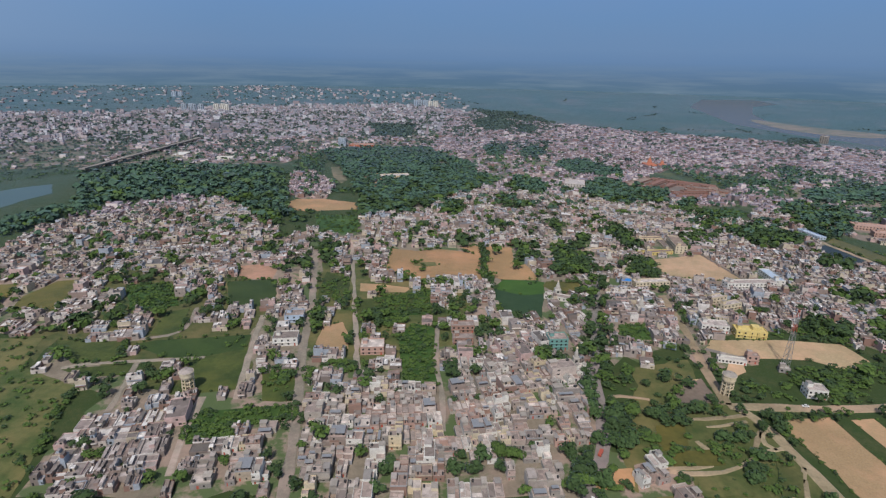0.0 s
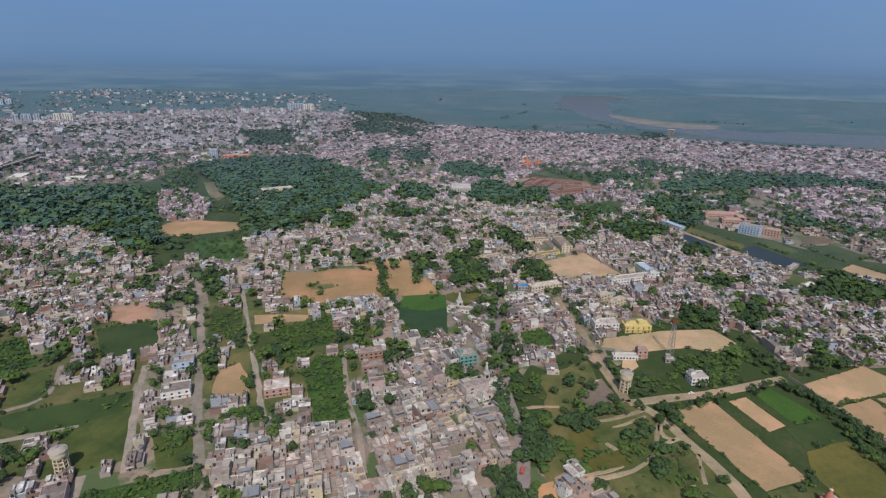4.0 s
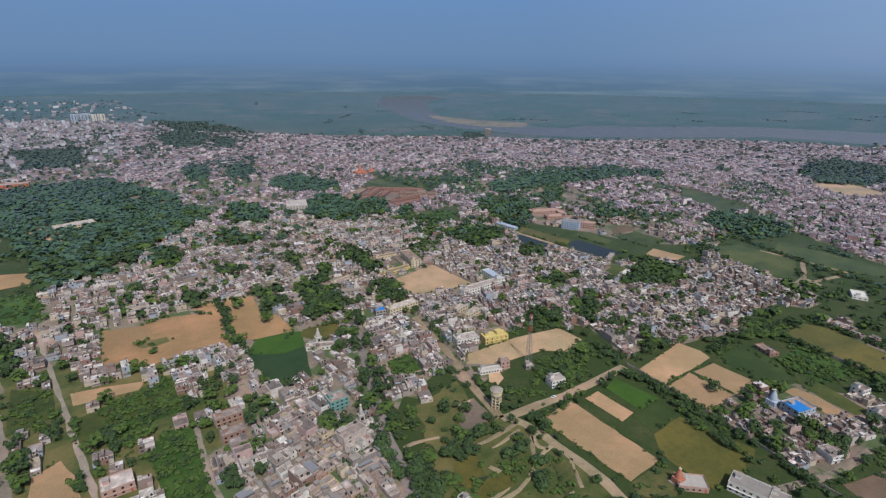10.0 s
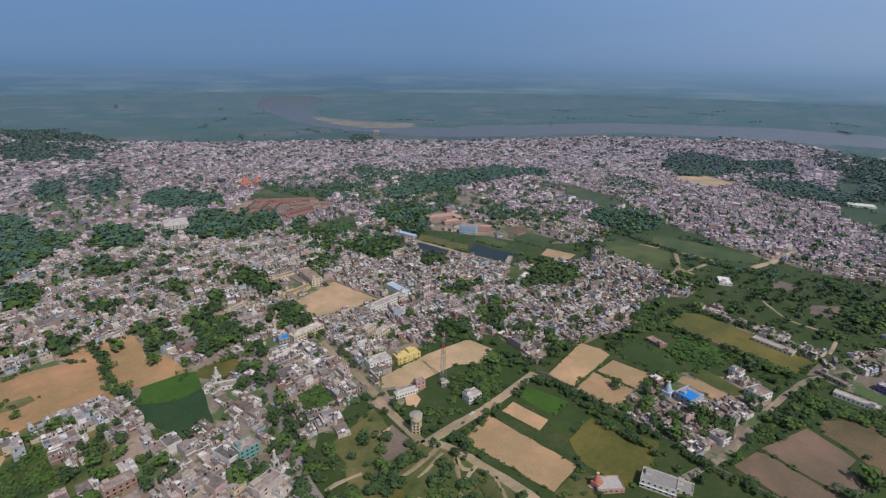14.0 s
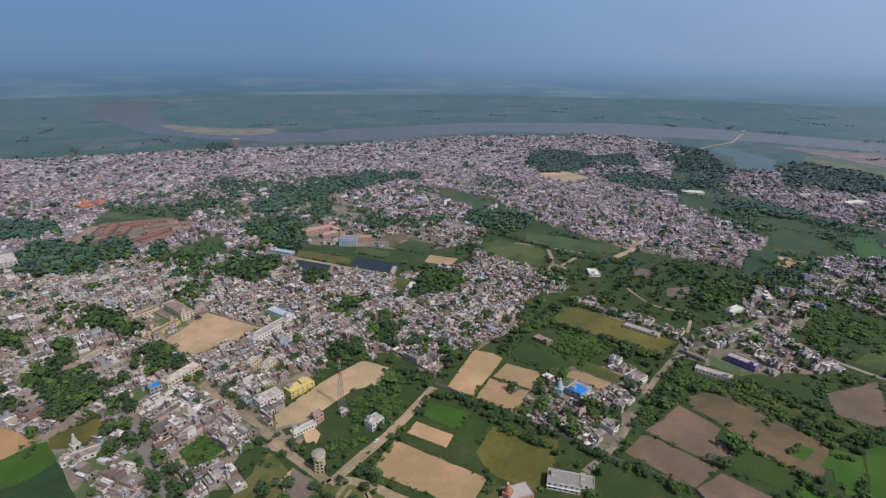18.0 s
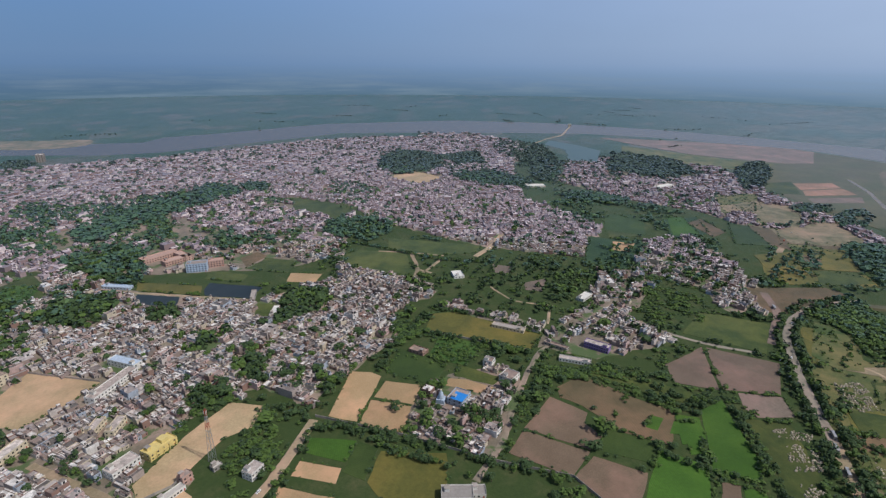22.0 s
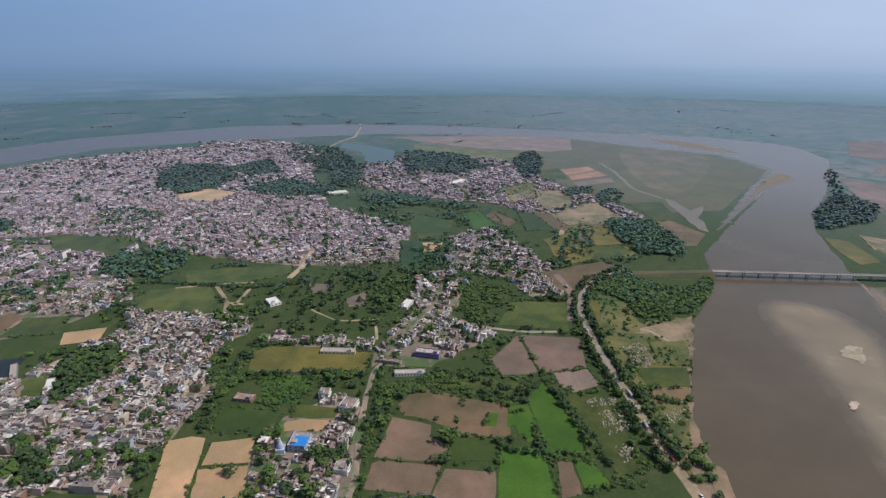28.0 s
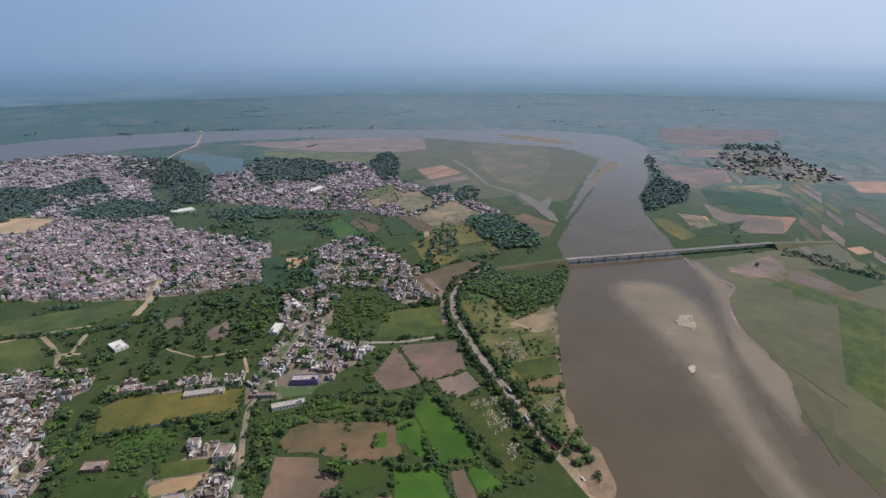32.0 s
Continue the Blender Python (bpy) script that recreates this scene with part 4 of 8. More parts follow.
road("road", 8.5, "track", "bare earth end of the river road", (402, -103), (382, -102), (340, -99), (305, -102), (250, -104))
road("road", 9.0, "dull", "wide brown dirt road", (705, -123), (644, -125), (559, -98))
road("road", 4.2, "track", "forked sandy path in the meadow", (611, 313), (650, 320), (705, 350))
road("road", 4.2, "track", "forked sandy path in the meadow", (638, 309), (667, 304), (701, 300))
road("road", 8.0, "track", "pale straight road between walls", (856, -175), (993, -227), (1048, -253))
road("road", 8.0, "track", "pale straight road between walls", (722, 256), (777, 241), (836, 239))
road("road", 4.0, "track", "path on the dam between ponds", (458, 667), (480, 536), (491, 473))
road("road", 7.0, "track", "pale causeway road to the river", (1826, 346), (2049, 299), (2180, 252), (2505, 244))
road("road", 2.2, "track", "narrow sandy trail through scrub", (150, 273), (168, 273), (187, 278))
road("road", 2.5, "track", "narrow sandy trail through scrub", (146, 253), (155, 234), (137, 231), (118, 230))
road("road", 2.0, "track", "narrow sandy trail through scrub", (194, 233), (185, 216), (171, 209))
road("road", 2.0, "track", "narrow sandy trail through scrub", (189, 263), (175, 249), (188, 247))
road("road", 2.2, "track", "narrow sandy trail through scrub", (618, 211), (583, 177), (584, 125))
road("road", 2.2, "track", "narrow sandy trail through scrub", (585, 132), (535, 129))
road("road", 3.0, "track", "narrow sandy trail through scrub", (530, -146), (536, -178), (492, -193))
TREE_LINES += [
    (5.5, [(-143, 569), (-112, 421), (-101, 344), (-88, 284), (-80, 242), (-75, 205)], (-1, 1), 16.0, 5.5),
    (7.0, [(151, 494), (127, 395), (105, 321), (98, 274), (92, 244), (78, 221), (72, 203)], (-1, 1), 9.0, 9.0),
    (6.0, [(203, 457), (197, 390), (185, 330), (181, 288)], (1,), 8.0, 5.0),
    (7.0, [(180, 287), (213, 287), (241, 285), (309, 291)], (-1, 1), 16.0, 5.5),
    (6.0, [(186, 285), (194, 274), (195, 240), (198, 217), (198, 197), (195, 186)], (-1, 1), 16.0, 5.5),
    (6.0, [(765, 29), (635, 50), (527, 104), (469, 132), (402, 139), (322, 141), (282, 151)], (-1, 1), 16.0, 5.5),
    (4.0, [(572, 40), (551, 0), (539, -35), (535, -80)], (1,), 8.0, 5.0),
    (7.0, [(711, -229), (682, -173), (635, -136), (581, -116), (504, -107), (439, -104), (382, -102), (340, -99), (312, -102)], (-1, 1), 3.6, 6.6),
    (1.0, [(43, 590), (45, 548), (41, 500), (50, 468)], (-0.3, 0.3), 4.0, 5.2),
    (1.0, [(441, 93), (466, 68), (440, 23), (424, -5), (435, -16)], (-0.3, 0.3), 4.0, 4.6),
    (1.0, [(422, 25), (414, 3), (420, -14)], (-0.3, 0.3), 4.0, 4.6),
    (1.0, [(433, -34), (386, -43), (346, -47), (324, -53)], (-0.3, 0.3), 4.0, 4.6),
    (1.0, [(363, 31), (350, 27), (340, -8)], (-0.3, 0.3), 4.0, 4.6),
    (1.0, [(304, 133), (303, 116), (302, 97)], (-0.3, 0.3), 4.0, 4.6),
    (1.0, [(295, 287), (309, 263), (307, 214), (306, 173), (302, 143)], (-0.3, 0.3), 4.0, 4.6),
    (1.0, [(304, 282), (305, 259), (297, 228), (290, 197), (290, 171)], (-0.3, 0.3), 4.0, 4.6),
    (1.0, [(194, 274), (233, 276), (247, 280)], (-0.3, 0.3), 4.0, 4.6),
    (1.0, [(305, 342), (312, 327), (319, 312), (327, 291)], (-0.3, 0.3), 4.0, 4.6),
    (1.0, [(739, 103), (713, 70), (682, 24), (699, 0)], (-0.3, 0.3), 4.0, 4.6),
    (1.0, [(476, 253), (475, 225), (474, 190), (467, 139)], (-0.3, 0.3), 4.0, 4.6),
    (1.0, [(388, 268), (435, 272), (522, 263)], (-0.3, 0.3), 4.0, 4.6),
    (1.0, [(623, 456), (724, 457), (693, 302), (701, 236)], (-0.3, 0.3), 4.0, 4.6),
    (1.0, [(534, 266), (533, 212), (515, 129)], (-0.3, 0.3), 4.0, 4.6),
    (1.0, [(599, -712), (529, -704), (456, -728)], (-0.3, 0.3), 4.0, 4.6),
]
town("west", 8, 0.74, (6.4, 11.5, 2.4), (-201, 202), (-208, 286), (-276, 296), (-275, 356), (-335, 362), (-483, 551), (-487, 637), (-468, 736), (-390, 793), (-329, 790), (-234, 680), (-192, 609), (-111, 702), (-36, 734), (12, 807), (109, 894), (193, 840), (145, 608), (154, 533), (122, 372), (98, 309), (93, 262), (94, 243), (114, 239), (126, 210))
town("mid", -12, 0.86, (6.4, 10.5, 1.8), (-40, 961), (39, 929), (132, 962), (261, 991), (338, 1035), (481, 777), (485, 691), (469, 630), (485, 469), (578, 423), (533, 318), (459, 272), (365, 304), (321, 301), (336, 355), (258, 403), (208, 379), (124, 335), (120, 398), (110, 520), (82, 602), (1, 607), (-52, 599))
town("old", 25, 0.84, (8, 9, 1.1), (1, 2198), (421, 1952), (666, 1733), (952, 1582), (1233, 1337), (1675, 1114), (1884, 916), (1999, 437), (847, 186), (783, 263), (834, 348), (834, 464), (919, 542), (949, 700), (935, 859), (933, 947), (712, 1109), (652, 1068), (513, 1026), (356, 1080), (195, 1263), (-30, 1261))
town("suburb", -10, 0.6, (8, 10, 4), (701, 1117), (935, 859), (926, 684), (862, 510), (666, 444), (587, 505), (513, 669), (459, 890))
town("southeast", 12, 0.86, (7, 9, 1.2), (1049, 571), (1163, 466), (1108, 247), (937, 80), (770, 86), (768, 250), (842, 449))
town("far_e", 30, 0.5, (10, 12, 6), (2043, 799), (2112, 612), (1938, 368), (1561, 309), (1421, 391), (1285, 471), (1328, 580))
town("citywest", 20, 0.40, (8.5, 10.5, 5), (-1612, 1988), (-1249, 2067), (-1113, 2373), (-250, 2766), (149, 2372), (204, 1763), (361, 1644), (211, 925), (92, 914), (-55, 1119), (-122, 1331), (-295, 1239), (-330, 1089), (-506, 1070), (-818, 977))
town("compound", -12, 0.85, (6.5, 8, 2.5), (364, 225), (405, 207), (434, 161), (415, 140), (321, 135), (306, 150), (312, 212))
town("roadside", -25, 0.72, (6.5, 8, 3), (549, 115), (587, 68), (709, 35), (706, 3), (585, 41), (538, -6), (474, 75), (478, 120))
town("farcity", 10, 0.035, (14, 16, 9), (-1690, 4085), (-1477, 4733), (-694, 4053), (43, 3933), (124, 2367), (-1053, 2241))
town("far_left", 15, 0.02, (14, 16, 10), (-3120, 3909), (-3141, 5293), (-1178, 2357), (-1249, 2067), (-1612, 1988))
town("village_e", 10, 0.2, (9, 11, 9), (1387, -1360), (1241, -1526), (942, -1352), (907, -1206), (1138, -1131))
town("mid_e", -12, 0.95, (5.6, 8.5, 1.6), (625, 365), (582, 272), (559, 272), (531, 307), (473, 290), (438, 286), (441, 309))
town("row", -15, 0.7, (9, 9, 3), (554, 259), (534, 133), (513, 133), (537, 255))
town("row2", 20, 0.65, (9, 10, 4), (808, 72), (800, 19), (693, 26), (574, 63), (498, 113), (479, 132), (508, 131), (598, 89))
town("compound", -12, 0.85, (6.5, 8, 2.5), (-281, 990), (-252, 1014), (-183, 898), (-180, 800), (-210, 793), (-248, 830))
town("far_left", 15, 0.02, (14, 16, 10), (-2412, 4049), (-2022, 4459), (-1021, 2221), (-1277, 2273))
town("core", -8, 1.04, (7, 11.5, 1.5), (171, 496), (195, 503), (226, 489), (289, 447), (288, 397), (242, 375), (232, 384), (206, 373), (197, 348), (210, 341), (230, 342), (229, 337), (203, 333), (187, 327), (184, 331), (182, 364), (165, 367), (157, 394), (136, 430))
town("core", -8, 1.04, (7, 11.5, 1.5), (139, 376), (157, 372), (152, 343), (145, 330), (122, 361))
town("east_v", 15, 0.74, (7, 8, 3), (1528, 241), (1702, 97), (1710, -210), (1394, -260), (1114, -341), (977, -380), (909, -306), (953, -214), (1099, -112), (1161, 40), (1309, 197))
town("south_v", -20, 0.7, (7, 8, 3.5), (886, 8), (940, -61), (818, -105), (695, -125), (628, -112), (638, -62), (697, -52), (724, 17), (790, 43))
town("roadside", -25, 0.72, (6.5, 8, 3), (751, 60), (729, 25), (668, 31), (585, 51), (533, 84), (547, 93), (636, 71))
wood(9.0, (-279, 1225), (-119, 1304), (-55, 1119), (82, 913), (13, 825), (-36, 737), (-111, 702), (-128, 814), (-206, 1040))
wood(9.0, (-625, 919), (-553, 1052), (-323, 1028), (-244, 823), (-198, 632), (-234, 680), (-329, 790), (-390, 793), (-477, 751), (-499, 624), (-513, 589), (-556, 644), (-512, 717))
wood(6.3, (694, -204), (715, -249), (692, -325), (660, -334), (614, -301), (575, -258), (552, -203), (566, -182), (603, -184), (651, -163))
wood(12.2, (136, 331), (178, 343), (172, 300), (183, 270), (136, 265), (117, 247), (97, 213), (100, 263), (95, 278), (122, 290))
mixed_trees(12.5, (251, 941), (314, 954), (376, 876), (326, 828), (245, 839), (229, 876))
wood(7.0, (489, 442), (535, 443), (537, 400), (500, 381), (454, 396), (442, 415))
wood(9.0, (1601, 286), (1563, 191), (1379, 186), (1264, 221), (1372, 267))
wood(9.0, (1710, 58), (1708, -110), (1477, -87), (1506, 49))
wood(13.0, (714, 238), (732, 178), (672, 135), (585, 134), (553, 215), (581, 277), (672, 279))
wood(7.0, (956, -285), (962, -379), (797, -370), (756, -339), (782, -274))
wood(7.0, (974, -732), (1122, -905), (1024, -913), (909, -802), (866, -661))
mixed_trees(8.0, (317, 716), (378, 784), (411, 720), (313, 605), (271, 577))
wood(9.0, (617, 912), (794, 948), (981, 895), (882, 831), (703, 847), (580, 840))
mixed_trees(12.5, (741, 1090), (808, 991), (963, 952), (1049, 844), (996, 799), (892, 876), (790, 923), (697, 957), (652, 982))
scrub_patch(4.4, (636, 963), (748, 867), (717, 726), (651, 680), (593, 774), (542, 850))
wood(7.0, (1531, 568), (1677, 477), (1463, 398), (1434, 469))
wood(7.0, (1282, 464), (1372, 360), (1254, 236), (1198, 253), (1204, 356))
wood(7.0, (1170, 181), (1205, 114), (1154, 25), (1101, 45), (1113, 145))
scrub_patch(4.4, (-1063, 1245), (-928, 1361), (-566, 1158), (-610, 1019), (-739, 846))
wood(7.0, (-255, 1832), (-101, 1802), (-95, 1518), (-203, 1527))
scrub_patch(4.4, (112, 260), (133, 258), (172, 249), (187, 237), (190, 212), (118, 210))
scrub_patch(4.4, (207, 324), (235, 318), (225, 294), (193, 289))
scrub_patch(4.4, (248, 335), (311, 328), (284, 294), (250, 290), (234, 309))
scrub_patch(4.4, (287, 391), (320, 376), (311, 366), (283, 384))
scrub_patch(4.4, (259, 393), (277, 390), (267, 380), (256, 388))
scrub_patch(4.4, (458, 121), (466, 92), (454, 36), (429, 40), (429, 97), (436, 121))
scrub_patch(4.4, (722, 10), (692, -52), (586, -36), (565, -2), (603, 38))
scrub_patch(4.4, (618, -717), (569, -741), (485, -775), (456, -728), (524, -696), (582, -682))
wood(7.0, (-204, 594), (-188, 579), (-181, 543), (-194, 547))
wood(7.0, (-144, 605), (-118, 577), (-111, 525), (-127, 526))
wood(7.0, (-57, 410), (-41, 408), (-40, 383), (-55, 385))
wood(7.0, (-110, 411), (-96, 406), (-91, 380), (-102, 362))
wood(7.0, (-77, 366), (-65, 367), (-62, 341), (-71, 342))
wood(7.0, (3, 324), (15, 322), (13, 307), (3, 309))
wood(7.0, (83, 592), (107, 591), (100, 540), (77, 542))
wood(7.0, (129, 591), (177, 589), (149, 504), (114, 515))
wood(7.0, (-154, 522), (-137, 521), (-131, 490), (-148, 495))
scrub_patch(4.4, (-96, 333), (-60, 332), (-59, 314), (-92, 318))
scrub_patch(4.4, (-118, 323), (-96, 319), (-91, 289), (-109, 294))
scrub_patch(4.4, (-117, 471), (-88, 487), (-81, 447), (-106, 443))
scrub_patch(4.4, (-55, 427), (-56, 449), (-12, 449), (-9, 412), (-27, 406), (-43, 400))
wood(7.0, (-39, 697), (-25, 687), (-26, 666), (-39, 674))
wood(7.0, (21, 622), (36, 612), (31, 580), (17, 585))
wood(7.0, (25, 373), (38, 368), (34, 355), (23, 361))
wood(7.0, (76, 350), (89, 341), (81, 324), (68, 329))
wood(7.0, (107, 455), (125, 449), (114, 427), (99, 434))
wood(7.0, (121, 395), (127, 379), (117, 335), (102, 304), (98, 315), (110, 351))
wood(7.0, (61, 690), (79, 684), (73, 655), (57, 660))
wood(7.0, (83, 682), (95, 673), (89, 645), (77, 653))
scrub_patch(4.4, (-53, 403), (-37, 400), (-40, 369), (-54, 379))
scrub_patch(4.4, (117, 325), (130, 311), (122, 292), (108, 302))
scrub_patch(4.4, (145, 399), (166, 377), (159, 362), (136, 375))
mixed_trees(8.0, (345, 387), (392, 409), (347, 370), (331, 367))
mixed_trees(8.0, (486, 444), (527, 444), (556, 411), (527, 392), (483, 401), (457, 414))
mixed_trees(8.0, (410, 327), (438, 322), (415, 304), (395, 311))
mixed_trees(8.0, (348, 346), (380, 352), (361, 328), (332, 323))
mixed_trees(8.0, (354, 310), (381, 308), (366, 294), (342, 295))
mixed_trees(8.0, (525, 353), (547, 351), (524, 336), (505, 337))
scrub_patch(4.4, (298, 410), (325, 411), (323, 377), (315, 372), (284, 386))
scrub_patch(4.4, (486, 298), (502, 265), (464, 253), (437, 268))
wood(7.0, (211, 671), (232, 669), (228, 618), (211, 596), (206, 626))
wood(7.0, (212, 559), (224, 540), (215, 504), (199, 485), (184, 497), (194, 529))
wood(7.0, (138, 571), (145, 539), (139, 510), (120, 492), (109, 504))
wood(7.0, (168, 638), (178, 620), (157, 571), (148, 587))
wood(7.0, (206, 485), (213, 466), (202, 453), (195, 466))
wood(7.0, (404, 680), (451, 640), (423, 609), (391, 627), (369, 641))
wood(7.0, (306, 408), (331, 393), (316, 376), (292, 380), (289, 392))
wood(7.0, (279, 896), (324, 905), (316, 833), (273, 783), (249, 826))
wood(7.0, (366, 460), (418, 467), (415, 451), (367, 440))
wood(7.0, (360, 403), (373, 379), (343, 357), (332, 376))
wood(7.0, (424, 569), (447, 554), (423, 524), (400, 541))
wood(7.0, (379, 684), (393, 673), (373, 646), (360, 657))
mixed_trees(12.5, (445, 1125), (698, 1157), (796, 1161), (738, 1013), (574, 940), (494, 939), (460, 1006))
mixed_trees(12.5, (572, 826), (656, 854), (640, 757), (542, 696), (519, 735))
mixed_trees(12.5, (374, 836), (412, 850), (384, 788), (352, 776))
mixed_trees(12.5, (389, 714), (488, 695), (449, 643), (365, 627))
mixed_trees(12.5, (111, 1445), (283, 1492), (252, 1323), (110, 1316))
mixed_trees(12.5, (124, 2545), (313, 2375), (220, 1858), (90, 1846))
mixed_trees(12.5, (267, 1213), (373, 1218), (345, 1122), (258, 1097))
mixed_trees(12.5, (709, 855), (773, 884), (676, 757), (619, 746))
mixed_trees(12.5, (-263, 1871), (-107, 1828), (-102, 1544), (-213, 1578))
mixed_trees(12.5, (-18, 1782), (90, 1846), (76, 1557), (-6, 1551))
mixed_trees(12.5, (-521, 1342), (-377, 1382), (-321, 1164), (-445, 1136))
mixed_trees(12.5, (-328, 675), (-300, 675), (-275, 614), (-295, 600))
mixed_trees(12.5, (-409, 587), (-371, 600), (-344, 551), (-376, 540))
mixed_trees(12.5, (-304, 534), (-284, 539), (-256, 494), (-284, 494))
mixed_trees(12.5, (-860, 1419), (-825, 1533), (-726, 1394), (-750, 1271))
mixed_trees(13.0, (1397, -1107), (1314, -1069), (1105, -906), (1091, -874), (1321, -1038))
mixed_trees(15.0, (1466, -1500), (1381, -1670), (1306, -1577), (1374, -1403))
mixed_trees(15.0, (1255, -1318), (1176, -1418), (1104, -1331), (1136, -1238))
mixed_trees(12.5, (-330, 1224), (-273, 1245), (-195, 828), (-278, 989))
wood(7.0, (-286, 1250), (-207, 1308), (-3, 1154), (-63, 1028), (-209, 1130))
mixed_trees(12.5, (126, 1453), (275, 1434), (251, 1218), (123, 1240))
mixed_trees(12.5, (63, 2038), (341, 2287), (413, 1901), (288, 1626), (69, 1661))
mixed_trees(12.5, (820, 90), (862, 14), (762, -8), (641, 33), (673, 73))
mixed_trees(12.5, (1020, 178), (1045, 104), (888, 103), (871, 157))
mixed_trees(12.5, (852, -155), (912, -243), (789, -214), (740, -138))
scrub_patch(4.4, (-23, 517), (-12, 517), (-13, 501), (-23, 504))
wood(7.0, (-243, 1287), (-50, 1341), (65, 1101), (62, 897), (-35, 784), (-99, 776), (-94, 905), (-143, 1040), (-176, 953))

# river banks: rough grass, rubble, worn sand
slab("bank_ground", ((621, -528), (594, -823), (330, -640), (190, -300), (216, -286), (363, -379), (469, -443)), -0.2, 0.06, M["flood"], "grey-green flats of the far river bank", "ground", amp=2.0, step=12)
field("far_meadow", "flood", (484, -466), (495, -514), (425, -583), (275, -380), (375, -400), (430, -422))
field("mud_flat", "dull", (564, -547), (590, -664), (541, -637), (528, -572))
field("mud_flat", "dull", (536, -642), (474, -650), (450, -616), (509, -602))
field("dry_bank", "flood", (400, -419), (280, -366), (228, -300), (355, -384))
ribbon("levee_path", ((632, -532), (581, -508), (518, -517), (505, -485), (482, -456), (432, -420), (396, -399)), 4.0, 0.34, M["mud"], "pale worn edge of the far river bank", "path")
slab("bank_edge", rounded([(556, -244), (534, -236), (389, -150), (323, -129), (311, -138), (262, -120), (268, -97), (301, -109), (336, -114), (390, -139), (470, -190), (535, -226), (552, -232)], 2), -0.2, 0.34, M["bank"], "worn sandy edge of the river bank", "sand", amp=1.6, step=6)
field("bank_sand", "sandy", (392, -126), (383, -144), (338, -121), (330, -104))
field("bank_meadow", "rough", (629, -157), (614, -193), (526, -168), (527, -142), (546, -130))
field("far_field", "sandy", (837, -708), (806, -738), (740, -715), (749, -669))
field("far_field", "crop2", (980, -914), (872, -1001), (797, -967), (864, -826))
field("far_field", "sandy", (966, -1000), (940, -1082), (826, -1040), (880, -1016))
shoal("bank_sand", rounded([(1289, -957), (1398, -962), (1297, -830), (1054, -618), (856, -448), (890, -490), (1048, -645), (1192, -795)]), "pale sandy margin of the inner river bend", 30.0, step=7.0)
shoal("sand_bar", rounded([(2057, -848), (1970, -1007), (1704, -1064), (1650, -1020), (1821, -900)]), "long pale sand island in the far river", 40.0, step=9.0)
# tree belts between the old quarters, seen over the lake
mixed_trees(10.0, (1422, 524), (1419, 406), (1312, 256), (1190, 262), (1227, 420))
mixed_trees(10.5, (1930, 470), (1896, 300), (1620, 215), (1490, 278), (1624, 400))
wood(9.0, (1811, 63), (1682, -123), (1490, -160), (1417, -70), (1466, 75))
mixed_trees(9.0, (1149, 706), (1103, 603), (972, 535), (946, 565), (964, 621))
slab("bank_ground", ((546, -128), (556, -236), (400, -152), (323, -128), (300, -106), (330, -101), (440, -108)), -0.2, 0.064, M["rough"], "dry rough grass between road and river", "ground", amp=2.0, step=10)
# paths of the meadow
road("road", 3.0, "track", "sandy path along the meadow", (700, 401), (709, 352), (711, 301))
road("road", 3.6, "track", "forked sandy path in the meadow", (646, 317), (640, 297))
# few houses among gardens
THIN.append([(-352, 490), (-216, 498), (-163, 471), (-146, 416), (-146, 361), (-125, 301), (-158, 294), (-170, 287), (-287, 355), (-281, 324), (-316, 354), (-280, 415)])
THIN.append([(-127, 528), (-32, 521), (27, 448), (12, 358), (-26, 354), (-38, 318), (-104, 353)])
for pts in THIN:
    slab("garden_ground", pts, -0.2, 0.062, M["rough"], "rough green gardens and weeds between houses", "ground", amp=3.0, step=12)
slab("scrub_ground", ((97, 213), (100, 263), (95, 278), (122, 290), (136, 331), (178, 343), (172, 300), (181, 284), (192, 274), (193, 240), (195, 200), (120, 205)), -0.2, 0.066, M["rough"], "rough yellow-green scrub ground with worn patches", "ground", amp=2.0, step=10)
# crowded quarters
town("mid_e", -12, 0.97, (5.8, 9.0, 1.4), (639, 437), (627, 367), (604, 288), (585, 271), (558, 298), (506, 299), (475, 301), (438, 280), (408, 288), (373, 292), (373, 312), (430, 350), (514, 371))
town("core", 8, 1.06, (6.4, 11.5, 1.5), (-89, 290), (-51, 297), (-3, 298), (33, 291), (41, 271), (26, 241), (-11, 240), (-29, 258), (-77, 243))
town("core", 8, 1.0, (6.2, 12.0, 1.6), (-208, 263), (-158, 285), (-142, 236), (-130, 206), (-198, 205), (-207, 234))
town("core", 10, 1.02, (6.8, 11.0, 1.6), (-4, 319), (28, 327), (39, 368), (69, 370), (109, 338), (98, 296), (65, 292), (37, 268), (29, 294), (0, 299))
town("core", 14, 0.95, (6.4, 11.0, 1.6), (103, 232), (126, 241), (128, 211), (100, 210))
# garden plots, bare ground, paths and groves of the scrub by the water tower
# clumps of trees among the houses
wood(7.0, (146, 1256), (124, 1220), (105, 1246), (95, 1298), (102, 1370), (127, 1400), (152, 1388), (155, 1319))
wood(7.0, (226, 1233), (203, 1200), (180, 1213), (177, 1273), (188, 1340), (215, 1366), (239, 1354), (246, 1292))
wood(7.0, (339, 1017), (293, 1018), (251, 1047), (227, 1111), (249, 1165), (293, 1189), (337, 1140), (358, 1074))
wood(7.0, (290, 833), (257, 817), (233, 830), (227, 885), (254, 948), (291, 990), (313, 956), (316, 896))
wood(7.0, (352, 822), (320, 810), (298, 823), (302, 871), (321, 922), (356, 954), (376, 924), (377, 875))
